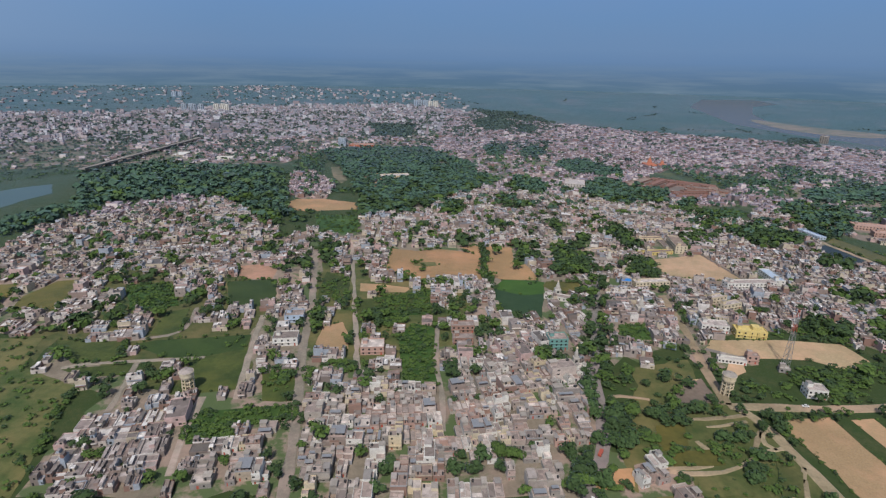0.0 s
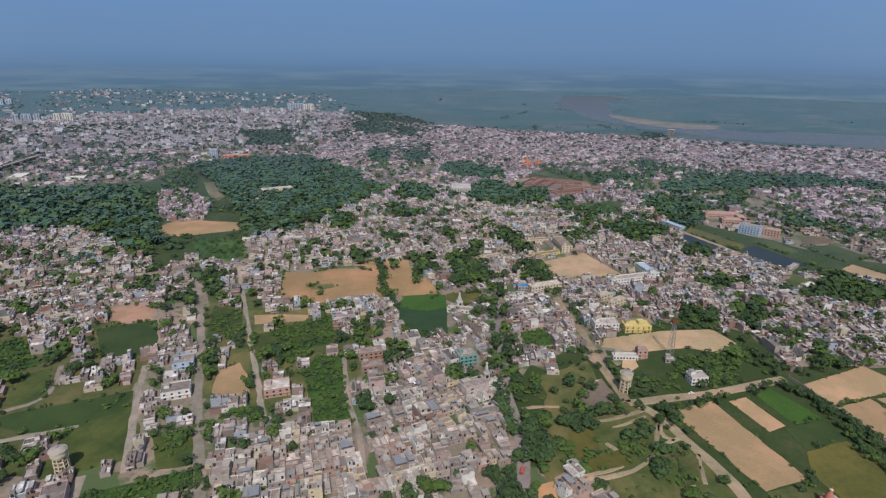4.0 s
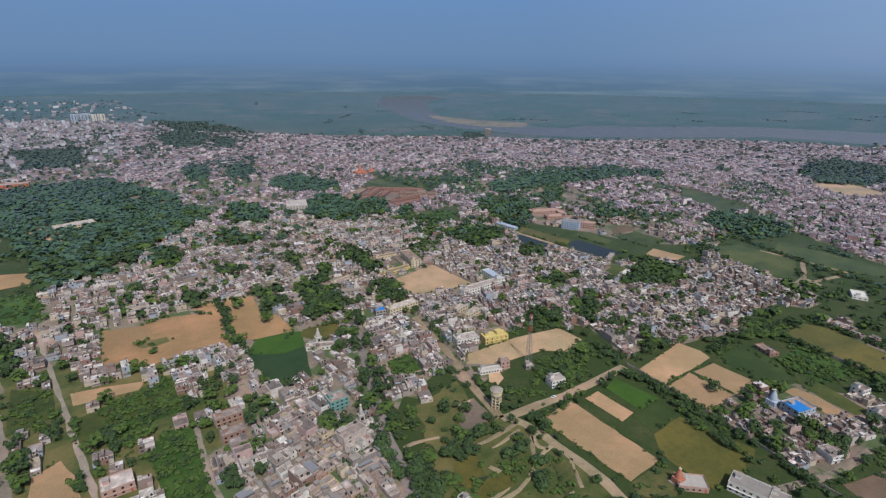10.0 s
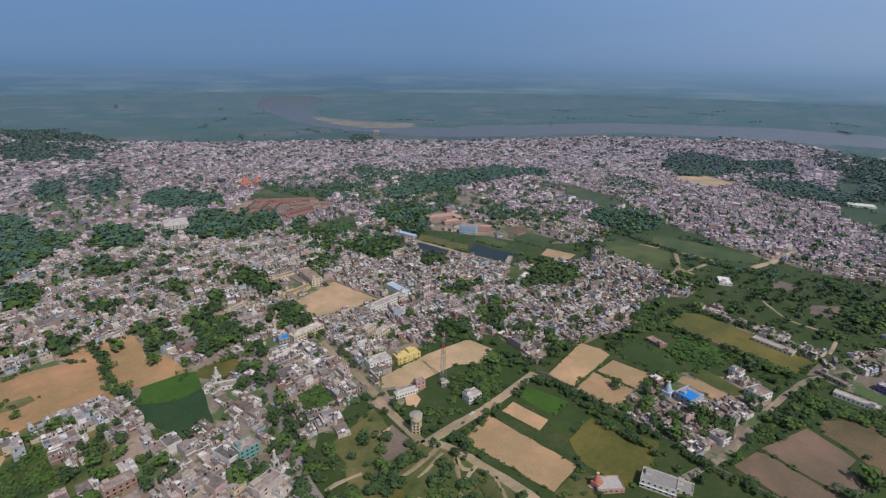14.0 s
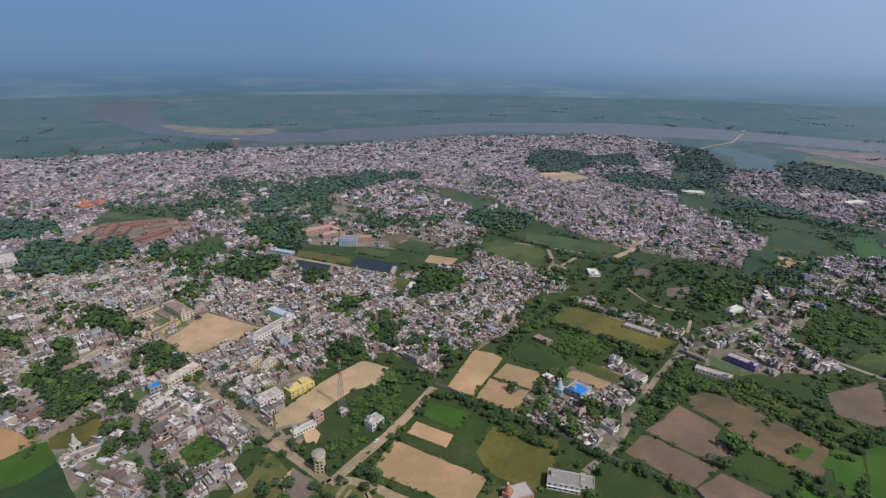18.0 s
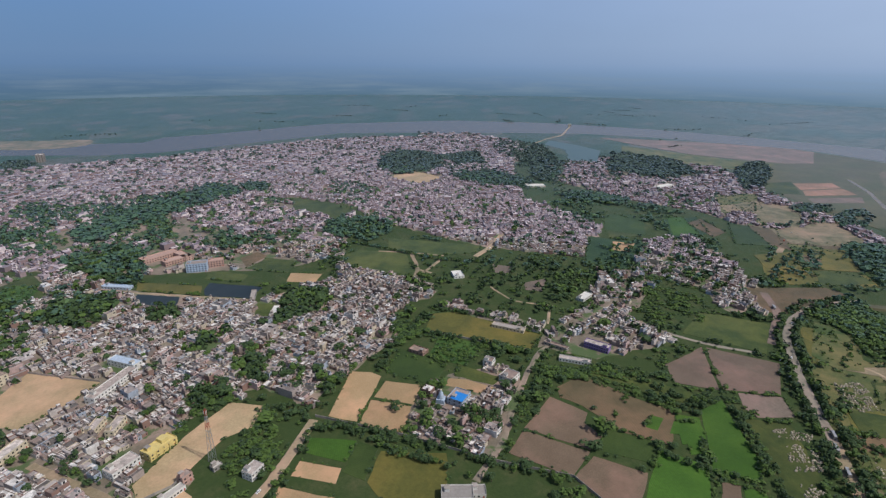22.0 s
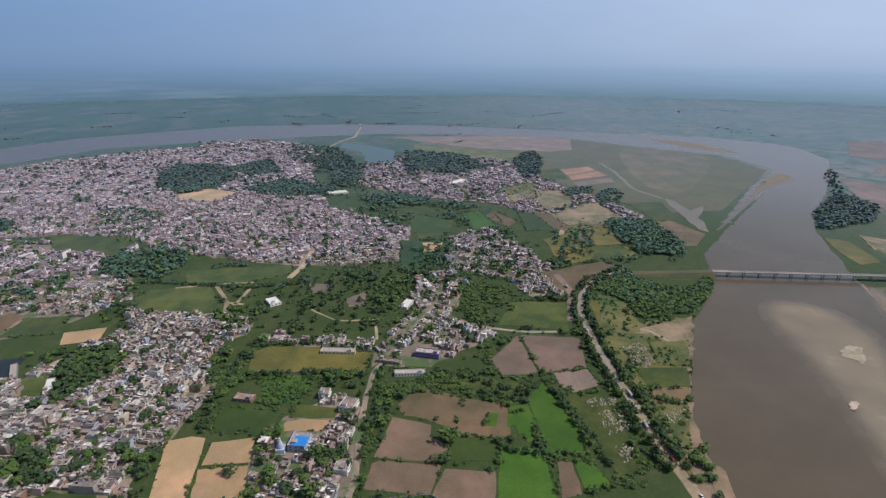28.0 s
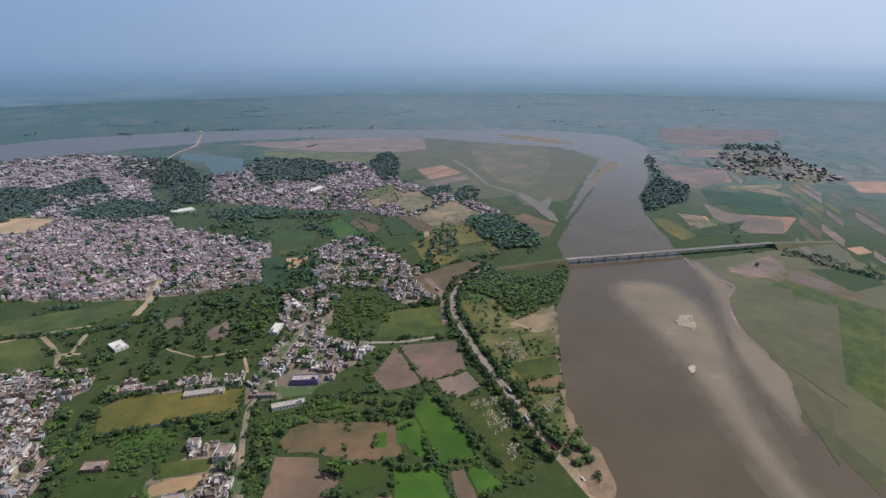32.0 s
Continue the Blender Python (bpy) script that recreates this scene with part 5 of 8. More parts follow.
wood(7.0, (369, 766), (353, 756), (344, 761), (351, 786), (364, 813), (383, 833), (390, 820), (386, 796))
wood(7.0, (82, 913), (60, 895), (31, 916), (19, 967), (20, 1018), (47, 1028), (77, 1008), (96, 954))
wood(7.0, (27, 854), (20, 843), (10, 848), (7, 870), (8, 893), (16, 900), (25, 895), (31, 873))
wood(7.0, (115, 765), (99, 761), (83, 772), (78, 801), (81, 829), (97, 843), (113, 824), (121, 794))
wood(7.0, (23, 728), (13, 709), (0, 717), (-4, 752), (-2, 791), (11, 805), (24, 798), (31, 763))
wood(7.0, (168, 858), (141, 845), (118, 860), (114, 910), (122, 964), (149, 998), (172, 967), (182, 914))
mixed_trees(10.0, (714, 998), (669, 978), (648, 1006), (648, 1052), (685, 1097), (730, 1122), (764, 1103), (749, 1046))
mixed_trees(10.0, (747, 883), (700, 874), (659, 902), (662, 953), (691, 998), (743, 998), (785, 971), (791, 916))
wood(7.0, (526, 665), (481, 639), (469, 661), (479, 704), (523, 754), (572, 789), (600, 777), (570, 716))
wood(7.0, (412, 602), (383, 593), (367, 613), (364, 643), (383, 676), (414, 681), (438, 665), (432, 630))
wood(7.0, (223, 633), (211, 628), (201, 634), (200, 653), (210, 672), (223, 683), (230, 672), (232, 653))
wood(7.0, (152, 661), (144, 653), (137, 657), (137, 673), (141, 690), (149, 694), (156, 690), (158, 675))
wood(7.0, (210, 1797), (168, 1717), (121, 1741), (107, 1877), (117, 2042), (169, 2117), (222, 2097), (245, 1945))
wood(7.0, (281, 1689), (253, 1654), (231, 1662), (223, 1734), (243, 1828), (273, 1897), (294, 1862), (300, 1785))
wood(7.0, (42, 877), (34, 865), (24, 877), (19, 898), (22, 920), (31, 933), (41, 926), (45, 900))
wood(7.0, (225, 589), (217, 581), (212, 588), (212, 600), (219, 615), (228, 620), (234, 616), (232, 602))
wood(7.0, (205, 864), (197, 858), (191, 862), (192, 877), (196, 893), (204, 903), (209, 896), (210, 881))
mixed_trees(10.0, (695, 1010), (666, 1013), (652, 1041), (665, 1098), (703, 1143), (742, 1160), (748, 1115), (733, 1057))
mixed_trees(10.0, (740, 889), (709, 910), (691, 952), (698, 1013), (732, 1043), (768, 1040), (780, 984), (772, 925))
mixed_trees(10.0, (552, 871), (518, 853), (505, 877), (530, 936), (570, 996), (605, 1007), (620, 983), (597, 918))
mixed_trees(10.0, (658, 746), (622, 729), (612, 740), (650, 789), (707, 846), (766, 887), (761, 859), (722, 805))
wood(7.0, (527, 688), (501, 694), (485, 734), (496, 781), (520, 816), (547, 800), (563, 760), (556, 705))
wood(7.0, (659, 598), (639, 605), (627, 635), (637, 666), (655, 685), (675, 670), (687, 641), (681, 606))
wood(7.0, (936, 819), (902, 828), (886, 859), (904, 910), (951, 943), (997, 949), (1002, 905), (982, 855))
wood(7.0, (1004, 793), (975, 792), (972, 819), (984, 850), (1016, 876), (1043, 870), (1055, 847), (1034, 814))
wood(7.0, (1373, 501), (1281, 528), (1249, 582), (1313, 666), (1461, 717), (1611, 724), (1610, 639), (1524, 550))
wood(7.0, (410, 604), (396, 615), (388, 637), (392, 661), (403, 677), (418, 673), (424, 646), (422, 618))
wood(7.0, (792, 413), (755, 438), (737, 478), (752, 528), (800, 546), (848, 535), (856, 483), (838, 434))
wood(7.0, (1024, 1511), (993, 1500), (978, 1530), (997, 1587), (1029, 1637), (1059, 1637), (1075, 1608), (1061, 1548))
wood(7.0, (1472, -309), (1362, -265), (1338, -229), (1442, -231), (1601, -257), (1722, -310), (1756, -353), (1638, -354))
wood(7.0, (1577, -101), (1497, -61), (1469, -3), (1530, 30), (1625, 34), (1705, -18), (1738, -79), (1682, -123))
wood(7.0, (1197, -357), (1167, -328), (1151, -291), (1169, -276), (1199, -281), (1228, -315), (1244, -352), (1231, -375))
wood(7.0, (1119, -391), (1076, -362), (1062, -332), (1097, -329), (1148, -343), (1189, -377), (1204, -407), (1174, -417))
town("mid", -12, 0.8, (6.4, 10.5, 1.8), (249, 1167), (350, 1143), (426, 1079), (368, 988), (322, 966), (258, 969), (216, 1019))
field("park", "grass", (415, 1044), (461, 1103), (533, 1022), (610, 1014), (621, 969), (536, 943), (454, 970))
field("park", "bush", (378, 782), (435, 786), (447, 750), (392, 720), (364, 737))
# flats and plots inside the far river bend
field("river_flat", "dull", (2159, 111), (2165, -172), (2142, -357), (2091, -522), (2034, -573), (1792, -501), (1764, -421), (1799, -294), (1838, -188), (2015, -8))
field("river_flat", "rough", (1973, 30), (1838, -188), (1777, -289), (1738, -400), (1617, -260), (1658, -120), (1704, 34))
field("bare_plot", "pink", (1462, -359), (1494, -452), (1436, -453), (1385, -355))
field("bare_plot", "pink", (1379, -356), (1430, -454), (1368, -461), (1324, -346))
field("bare_plot", "dull", (1295, -341), (1346, -461), (1289, -445), (1255, -342))
field("grass_field", "grass", (1439, -291), (1483, -361), (1334, -341), (1327, -272))
slab("village_ground", ((1166, -150), (1288, -287), (1167, -354), (1026, -374), (956, -347), (937, -216), (1037, -197), (1057, -146)), -0.2, 0.36, M["sandy"], "worn sandy ground with dry grass round a village", "ground", amp=2.5, step=14)
field("crop_field", "bright", (1041, -37), (1050, -65), (936, -82), (928, -37))
field("dry_field", "dry", (1049, -97), (971, -126), (936, -101), (1012, -68))

# plots along the river bank
field("river_plot", "olive", (921, -252), (934, -305), (826, -271), (819, -222))
field("river_plot", "grass", (814, -210), (815, -266), (782, -273), (752, -202))
field("river_plot", "olive", (858, -145), (894, -206), (752, -197), (742, -152))
field("river_plot", "dry", (928, -382), (954, -420), (864, -440), (805, -390), (802, -357))
field("river_plot", "grass", (1086, -390), (1089, -470), (953, -437), (949, -390), (1031, -393))
field("river_plot", "rough", (935, -208), (931, -255), (865, -237), (894, -208))
field("bank_plot", "grass", (454, -128), (450, -181), (417, -167), (421, -128))
field("bank_plot", "dry", (419, -129), (416, -166), (396, -153), (402, -124))
field("bank_plot", "rough", (503, -168), (502, -210), (453, -187), (456, -154))
field("bank_plot", "rough", (397, -122), (392, -151), (339, -124), (334, -113))
slab("meadow_flat", rounded([(1827, -670), (1789, -836), (1657, -902), (1431, -787), (1148, -560), (1154, -495), (1411, -532)]), -0.2, 0.33, M["flat"], "brownish trampled part of the flood meadow", "ground", amp=3.0, step=20)
mixed_trees(6.5, (933, -318), (940, -363), (838, -376), (770, -345), (771, -276))

for kind, name, pts in (("olive", "garden_plot", ((127, 266), (145, 267), (139, 246), (121, 244))), ("dull", "bare_patch", ((177, 318), (177, 289), (150, 289), (153, 301))),
                        ("brown", "bare_lot", ((84, 227), (102, 230), (99, 217), (78, 213))), ("rough", "grass_lot", ((133, 222), (160, 227), (156, 212), (129, 211))),
                        ("rough", "grass_lot", ((182, 239), (191, 229), (181, 212), (170, 212))), ("olive", "grass_lot", ((128, 243), (152, 246), (153, 234), (124, 232)))):
    field(name, kind, *pts)
    OPEN.append(pts)
road("road", 2.2, "track", "narrow sandy trail through scrub", (118, 229), (139, 225), (160, 230), (173, 244), (192, 248))
road("road", 1.6, "track", "narrow sandy trail through scrub", (187, 262), (175, 247))
road("road", 1.6, "track", "narrow sandy trail through scrub", (189, 224), (182, 211))
road("road", 2.0, "track", "narrow sandy trail through scrub", (108, 295), (124, 298), (133, 292))
road("road", 1.8, "track", "narrow sandy trail through scrub", (157, 266), (174, 266), (184, 272))
wood(5.2, (124, 276), (148, 284), (184, 284), (184, 275), (158, 269), (129, 264))
wood(5.0, (159, 258), (187, 264), (187, 256), (163, 247), (155, 248))
wood(5.0, (163, 237), (176, 242), (172, 226), (160, 219))
wood(6.0, (95, 287), (119, 294), (116, 263), (95, 252))
wood(6.5, (65, 237), (81, 242), (87, 232), (70, 210), (59, 213))
water("side_water", "shallow", "narrow pale side channel along the flood meadow", (1127, -491), (1096, -501), (1013, -495), (1055, -540), (1036, -537), (965, -484), (920, -474), (873, -451), (894, -444), (991, -462), z=0.36)
ribbon("side_stream", ((1557, -507), (1413, -498), (1213, -461), (1115, -488)), 9.0, 0.36, M["shallow"], "thin pale stream at the edge of the flood meadow", "water")

# ---------- houses ----------
H = 2.9


def facade(bm, a, b, z0, z1, holes, deep=0.22):
    """A wall face from a to b with openings (s0, s1, t0, t1) along it and up it, whose reveals go in by deep."""
    a, b = Vector(a), Vector(b)
    run = (b - a).normalized()
    length = (b - a).length
    inward = Vector((-run.y, run.x, 0))
    xs = sorted({0, length, *[h[0] for h in holes], *[h[1] for h in holes]})
    zs = sorted({z0, z1, *[h[2] for h in holes], *[h[3] for h in holes]})

    def at(s, z, k=0.0):
        return bm.verts.new(a + run * s + inward * k + Vector((0, 0, z)))

    for s0, s1 in zip(xs, xs[1:]):
        for t0, t1 in zip(zs, zs[1:]):
            cs, ct = (s0 + s1) / 2, (t0 + t1) / 2
            if any(h[0] < cs < h[1] and h[2] < ct < h[3] for h in holes):
                continue
            bm.faces.new((at(s0, t0), at(s1, t0), at(s1, t1), at(s0, t1)))
    for s0, s1, t0, t1 in holes:
        rim = ((s0, t0), (s1, t0), (s1, t1), (s0, t1))
        for (p, q), (u, v) in zip(rim, rim[1:] + rim[:1]):
            bm.faces.new((at(u, v), at(p, q), at(p, q, deep), at(u, v, deep)))


def window_mesh(w, h):
    """A window: a pane in a frame with a middle bar and a sunshade slab over it."""
    bm = bmesh.new()
    bm_box(bm, 0, 0.10, 0, w, 0.14, h)
    return bm


WIN = {}


SILLS = {}


def window_part(parent, origin, turn, w, h, material, name="window", fine=False):
    key = (round(w, 2), round(h, 2), material.name)
    if key not in WIN:
        bm = window_mesh(w, h)
        me = bpy.data.meshes.new(name)
        bm.to_mesh(me)
        bm.free()
        me.materials.append(material)
        WIN[key] = me
    ob = share(name, WIN[key], parent, Matrix.Translation(origin) @ Matrix.Rotation(turn, 4, "Z"))
    if fine and key not in SILLS:
        if name == "door":
            bm = box(w - 0.2, 0.02, 1.0, w - 0.14, 0.1, 1.25)
            SILLS[key] = simple_mesh("handle", bm, M["steel"])
        else:
            bm = box(-0.1, -0.32, h, w + 0.1, 0.1, h + 0.09)
            SILLS[key] = simple_mesh("sunshade", bm, M["concrete"])
    if fine:
        share("handle" if name == "door" else "sunshade", SILLS[key], ob)
    return ob


def simple_mesh(name, bm, material):
    me = bpy.data.meshes.new(name)
    bm.to_mesh(me)
    bm.free()
    me.materials.append(material)
    return me


def block(thing, w, d, storeys, wall, roof, z0=0.0, bays=2, side_bays=1, win=(1.3, 1.35), parapet=0.9, door=True, base=-0.3, sill=0.95, faces=(0, 1, 2, 3), fine=False):
    """Walls with openings, windows, roof slab and parapet of a flat-roofed block, under a thing. Its corner is at its lower left."""
    top = z0 + storeys * H
    bm = bmesh.new()
    corners = [(0, 0), (w, 0), (w, d), (0, d)]
    for i in range(4):
        a, b = corners[i], corners[(i + 1) % 4]
        length = math.hypot(b[0] - a[0], b[1] - a[1])
        n = bays if i % 2 == 0 else side_bays
        holes = []
        for s in range(storeys if i in faces else 0):
            for k in range(n):
                c = length * (k + 0.5) / n
                t0 = z0 + s * H + sill
                if door and i == 0 and s == 0 and k == n - 1:
                    holes.append((c - 0.55, c + 0.55, z0 + 0.02, z0 + 2.15))
                else:
                    holes.append((c - win[0] / 2, c + win[0] / 2, t0, t0 + win[1]))
        facade(bm, (*a, 0), (*b, 0), base, top, holes)
        turn = math.atan2(b[1] - a[1], b[0] - a[0])
        for s0, s1, t0, t1 in holes:
            o = (a[0] + math.cos(turn) * s0, a[1] + math.sin(turn) * s0, t0)
            is_door = t1 - t0 > 2
            window_part(thing, o, turn, s1 - s0, t1 - t0, M["steel_red"] if is_door else M["dark_opening"], "door" if is_door else "window", fine)
    bmesh.ops.remove_doubles(bm, verts=bm.verts[:], dist=0.001)
    part("wall", bm, wall, thing)
    part("roof_slab", box(0.16, 0.16, top - 0.12, w - 0.16, d - 0.16, top + 0.05), roof, thing)
    bm = bmesh.new()
    t = 0.15
    for x0, y0, x1, y1 in ((0, 0, w, t), (0, d - t, w, d), (0, t, t, d - t), (w - t, t, w, d - t)):
        bm_box(bm, x0, y0, top, x1, y1, top + parapet)
    part("parapet", bm, wall, thing)
    return top


def tank_mesh():
    bm = ring_solid([(0.55, 0), (0.6, 0.1), (0.6, 1.1), (0.42, 1.3), (0.2, 1.38), (0.2, 1.48)], 10)
    return simple_mesh("water_tank", bm, M["tank"])


TANK = None


WING_PLANS = (
    ((0, 0, 8, 5.2, 0), (0, 5.2, 4.6, 10, -1)),
    ((0, 0, 8, 4.4, 0), (0, 4.4, 3.0, 10, -1), (3.0, 7.2, 8, 10, 0)),
    ((0, 0, 4.4, 10, 0), (4.4, 1.8, 8, 10, -1)),
    ((0, 0, 8, 6.4, 0), (1.4, 6.4, 8, 10, -1)),
    ((0, 2.2, 8, 10, 0),),
)


def house_kind(storeys, wall, seed, w=8.0, d=10.0):
    """A flat-roofed town house: wings round a small walled yard, stair room, rooftop tank, balcony, tin shelter."""
    global TANK
    rng = random.Random(seed)
    thing = new("house")
    wings = WING_PLANS[seed % len(WING_PLANS)]
    tops = []
    for x0, y0, x1, y1, less in wings:
        n = max(1, storeys + less)
        top = n * H * (0.86 if less and storeys == 1 else 1.0)
        tops.append(top)
        bm = bmesh.new()
        corners = [(x0, y0), (x1, y0), (x1, y1), (x0, y1)]
        for i in range(4):
            a, b = corners[i], corners[(i + 1) % 4]
            length = math.hypot(b[0] - a[0], b[1] - a[1])
            holes = []
            if (i == 0 and y0 < 3) or (i == 2 and y1 > 9):
                for st in range(n):
                    c = length * rng.uniform(0.22, 0.36)
                    half = rng.uniform(0.4, 0.65)
                    if st == 0 and i == 0:
                        holes.append((c - 0.5, c + 0.5, 0.05, 2.1))
                        if length > 5:
                            holes.append((length * 0.66 - half, length * 0.66 + half, 0.95, 2.1))
                    else:
                        holes.append((c - half, c + half, st * H + 0.95, st * H + 2.1))
            facade(bm, (*a, 0), (*b, 0), -0.3, top, holes)
            turn = math.atan2(b[1] - a[1], b[0] - a[0])
            for s0, s1, t0, t1 in holes:
                o = (a[0] + math.cos(turn) * s0, a[1] + math.sin(turn) * s0, t0)
                is_door = t0 < 0.5
                window_part(thing, o, turn, s1 - s0, t1 - t0, M["steel_red"] if is_door else M["dark_opening"], "door" if is_door else "window")
        bmesh.ops.remove_doubles(bm, verts=bm.verts[:], dist=0.001)
        part("wall", bm, wall, thing)
        part("roof_slab", box(x0 + 0.16, y0 + 0.16, top - 0.12, x1 - 0.16, y1 - 0.16, top + 0.05), M["roof"], thing)
        bm = bmesh.new()
        t, par = 0.16, rng.uniform(0.5, 0.95)
        for u0, v0, u1, v1 in ((x0, y0, x1, y0 + t), (x0, y1 - t, x1, y1), (x0, y0 + t, x0 + t, y1 - t), (x1 - t, y0 + t, x1, y1 - t)):
            bm_box(bm, u0, v0, top, u1, v1, top + par)
        part("parapet", bm, wall, thing)
    x0, y0, x1, y1, _ = wings[0]
    top = tops[0]
    sw, sd = 2.2 + 0.8 * rng.random(), 2.6 + 0.8 * rng.random()
    sx = x0 + 0.3 if rng.random() < 0.5 else x1 - sw - 0.3
    sy = min(y1 - sd - 0.3, y0 + 0.5 + 2.0 * rng.random())
    part("stair_room", box(sx, sy, top + 0.05, sx + sw, sy + sd, top + 2.2), wall, thing)
    part("stair_roof", box(sx - 0.25, sy - 0.25, top + 2.2, sx + sw + 0.25, sy + sd + 0.25, top + 2.33), M["concrete"], thing)
    part("stair_door", box(sx + 0.5, sy - 0.05, top + 0.06, sx + 1.3, sy + 0.04, top + 1.9), M["dark_opening"], thing)
    if seed % 3 != 2:
        if TANK is None:
            TANK = tank_mesh()
        share("water_tank", TANK, thing, Matrix.Translation((x1 - 1.2 if sx < (x0 + x1) / 2 else x0 + 1.2, y0 + 1.3 + rng.random(), top + 0.05)))
    if storeys > 1 and y0 == 0:
        bm = box(x0 + 0.3, -0.95, H - 0.15, x1 - 0.3, 0.0, H)
        bm_box(bm, x0 + 0.3, -0.95, H, x1 - 0.3, -0.87, H + 0.8)
        part("balcony", bm, wall if seed % 2 else M["concrete"], thing)
    if seed % 2 == 0:
        part("roof_divider", box(w * 0.52, y0 + 0.4, top + 0.05, w * 0.52 + 0.14, y1 - 0.4, top + 0.75), wall, thing)
    if seed % 4 == 0:
        z = tops[-1]
        u0, v0, u1, v1, _ = wings[-1]
        part("tin_sheet", box(u0 + 0.4, v0 + 0.5, z + 1.8, u1 - 0.5, v1 - 0.6, z + 1.86), M["steel"], thing)
        for px, py in ((u0 + 0.5, v0 + 0.6), (u1 - 0.7, v1 - 0.8)):
            part("sheet_post", box(px, py, z, px + 0.12, py + 0.12, z + 1.8), M["steel"], thing)
    if len(wings) > 1 or y0 > 0:
        bm = bmesh.new()
        bm_box(bm, 7.84, 1.0, -0.3, 8.0, 9.98, 1.9)
        bm_box(bm, 3.0, 9.82, -0.3, 7.84, 9.98, 1.9)
        part("yard_wall", bm, M["concrete"], thing)
    return thing


def house_template(storeys, detail, rng):
    """Corner and face arrays of a joined town house, one unit wide and deep, with faces of walls (0), roofs (1) and openings (2).
    detail: 2 wings with parapets, openings and roof clutter, 1 wings and stair room, 0 wings alone."""
    V, F, I = [], [], []

    def quad(p, m):
        F.append([len(V) + k for k in range(4)])
        V.extend(p)
        I.append(m)

    def solid(x0, y0, z0, x1, y1, z1, m, mtop):
        b = len(V)
        V.extend([(x0, y0, z0), (x1, y0, z0), (x1, y1, z0), (x0, y1, z0), (x0, y0, z1), (x1, y0, z1), (x1, y1, z1), (x0, y1, z1)])
        for q in ((0, 1, 5, 4), (1, 2, 6, 5), (2, 3, 7, 6), (3, 0, 4, 7)):
            F.append([b + k for k in q])
            I.append(m)
        quad([(x0, y0, z1), (x1, y0, z1), (x1, y1, z1), (x0, y1, z1)], mtop)

    def wing(x0, y0, x1, y1, top):
        """A block with a parapet."""
        if detail < 2:
            solid(x0, y0, -0.3, x1, y1, top + 0.3, 0, 1)
            return
        t, par = 0.02, rng.uniform(0.35, 0.8)
        o = [(x0, y0), (x1, y0), (x1, y1), (x0, y1)]
        n = [(x0 + t, y0 + t), (x1 - t, y0 + t), (x1 - t, y1 - t), (x0 + t, y1 - t)]
        b = len(V)
        V.extend([(x, y, -0.3) for x, y in o] + [(x, y, top + par) for x, y in o] + [(x, y, top + par) for x, y in n] + [(x, y, top) for x, y in n])
        for i in range(4):
            j = (i + 1) % 4
            F.extend([[b + i, b + j, b + 4 + j, b + 4 + i], [b + 4 + i, b + 4 + j, b + 8 + j, b + 8 + i], [b + 8 + i, b + 8 + j, b + 12 + j, b + 12 + i]])
            I.extend([0, 0, 0])
        quad([(x, y, top + 0.03) for x, y in n], 1)

    high = storeys * H
    low = (storeys - 1) * H if storeys > 1 else H * rng.uniform(0.74, 0.9)
    u, v, w = rng.uniform(-0.2, 0.2), rng.uniform(-0.2, 0.0), rng.uniform(0.1, 0.28)
    plan = rng.randrange(6)
    if plan == 0:
        wings = [(-0.5, -0.5, 0.5, v, high), (-0.5, v, u, 0.5, low)]
    elif plan == 1:
        wings = [(-0.5, -0.5, 0.5, v, high), (-0.5, v, u - 0.1, w, low), (-0.5, w, 0.5, 0.5, high if rng.random() < 0.4 else low)]
    elif plan == 2:
        wings = [(-0.5, -0.5, u, 0.5, high), (u, -0.36, 0.5, 0.5, low)]
    elif plan == 3:
        wings = [(-0.5, -0.5, u, v, high), (u, -0.5, 0.5, v, low), (-0.5, v, 0.5, 0.5, low if rng.random() < 0.5 else high)]
    elif plan == 4:
        wings = [(-0.5, -0.4, 0.5, w, low), (-0.5, w, u, 0.5, high), (u, w, 0.5, 0.5, low * 0.93)]
    else:
        wings = [(-0.5, -0.5, 0.5, 0.5, high)]
    for q in wings:
        wing(*q)
    x0, y0, x1, y1, top = max(wings, key=lambda q: (q[4], (q[2] - q[0]) * (q[3] - q[1])))
    if detail:
        sx, sy = rng.choice((x0 + 0.03, x1 - 0.33)), rng.uniform(y0 + 0.04, max(y0 + 0.05, y1 - 0.3))
        solid(sx, sy, top, sx + 0.3, sy + 0.24, top + rng.uniform(1.9, 2.4), 0, 1)
    if detail == 2:
        quad([(sx + 0.08, sy - 0.004, top + 0.05), (sx + 0.2, sy - 0.004, top + 0.05), (sx + 0.2, sy - 0.004, top + 1.8), (sx + 0.08, sy - 0.004, top + 1.8)], 2)
        c = rng.uniform(x0 + 0.1, x1 - 0.2)
        solid(c, y0 + 0.06, top, c + 0.12, y0 + 0.15, top + 1.1, 2, 2)
        if rng.random() < 0.5:
            c = rng.uniform(x0 + 0.2, x1 - 0.2)
            solid(c, y0 + 0.05, top, c + 0.02, y1 - 0.05, top + 0.8, 0, 0)
        if rng.random() < 0.4:
            a0, b0, a1, b1, z = wings[-1]
            solid(a0 + 0.05, b0 + 0.05, z + 1.7, a0 + 0.32, b1 - 0.06, z + 1.78, 1, 1)
        if len(wings) > 1:
            solid(0.48, -0.3, -0.3, 0.5, 0.49, 1.9, 0, 0)
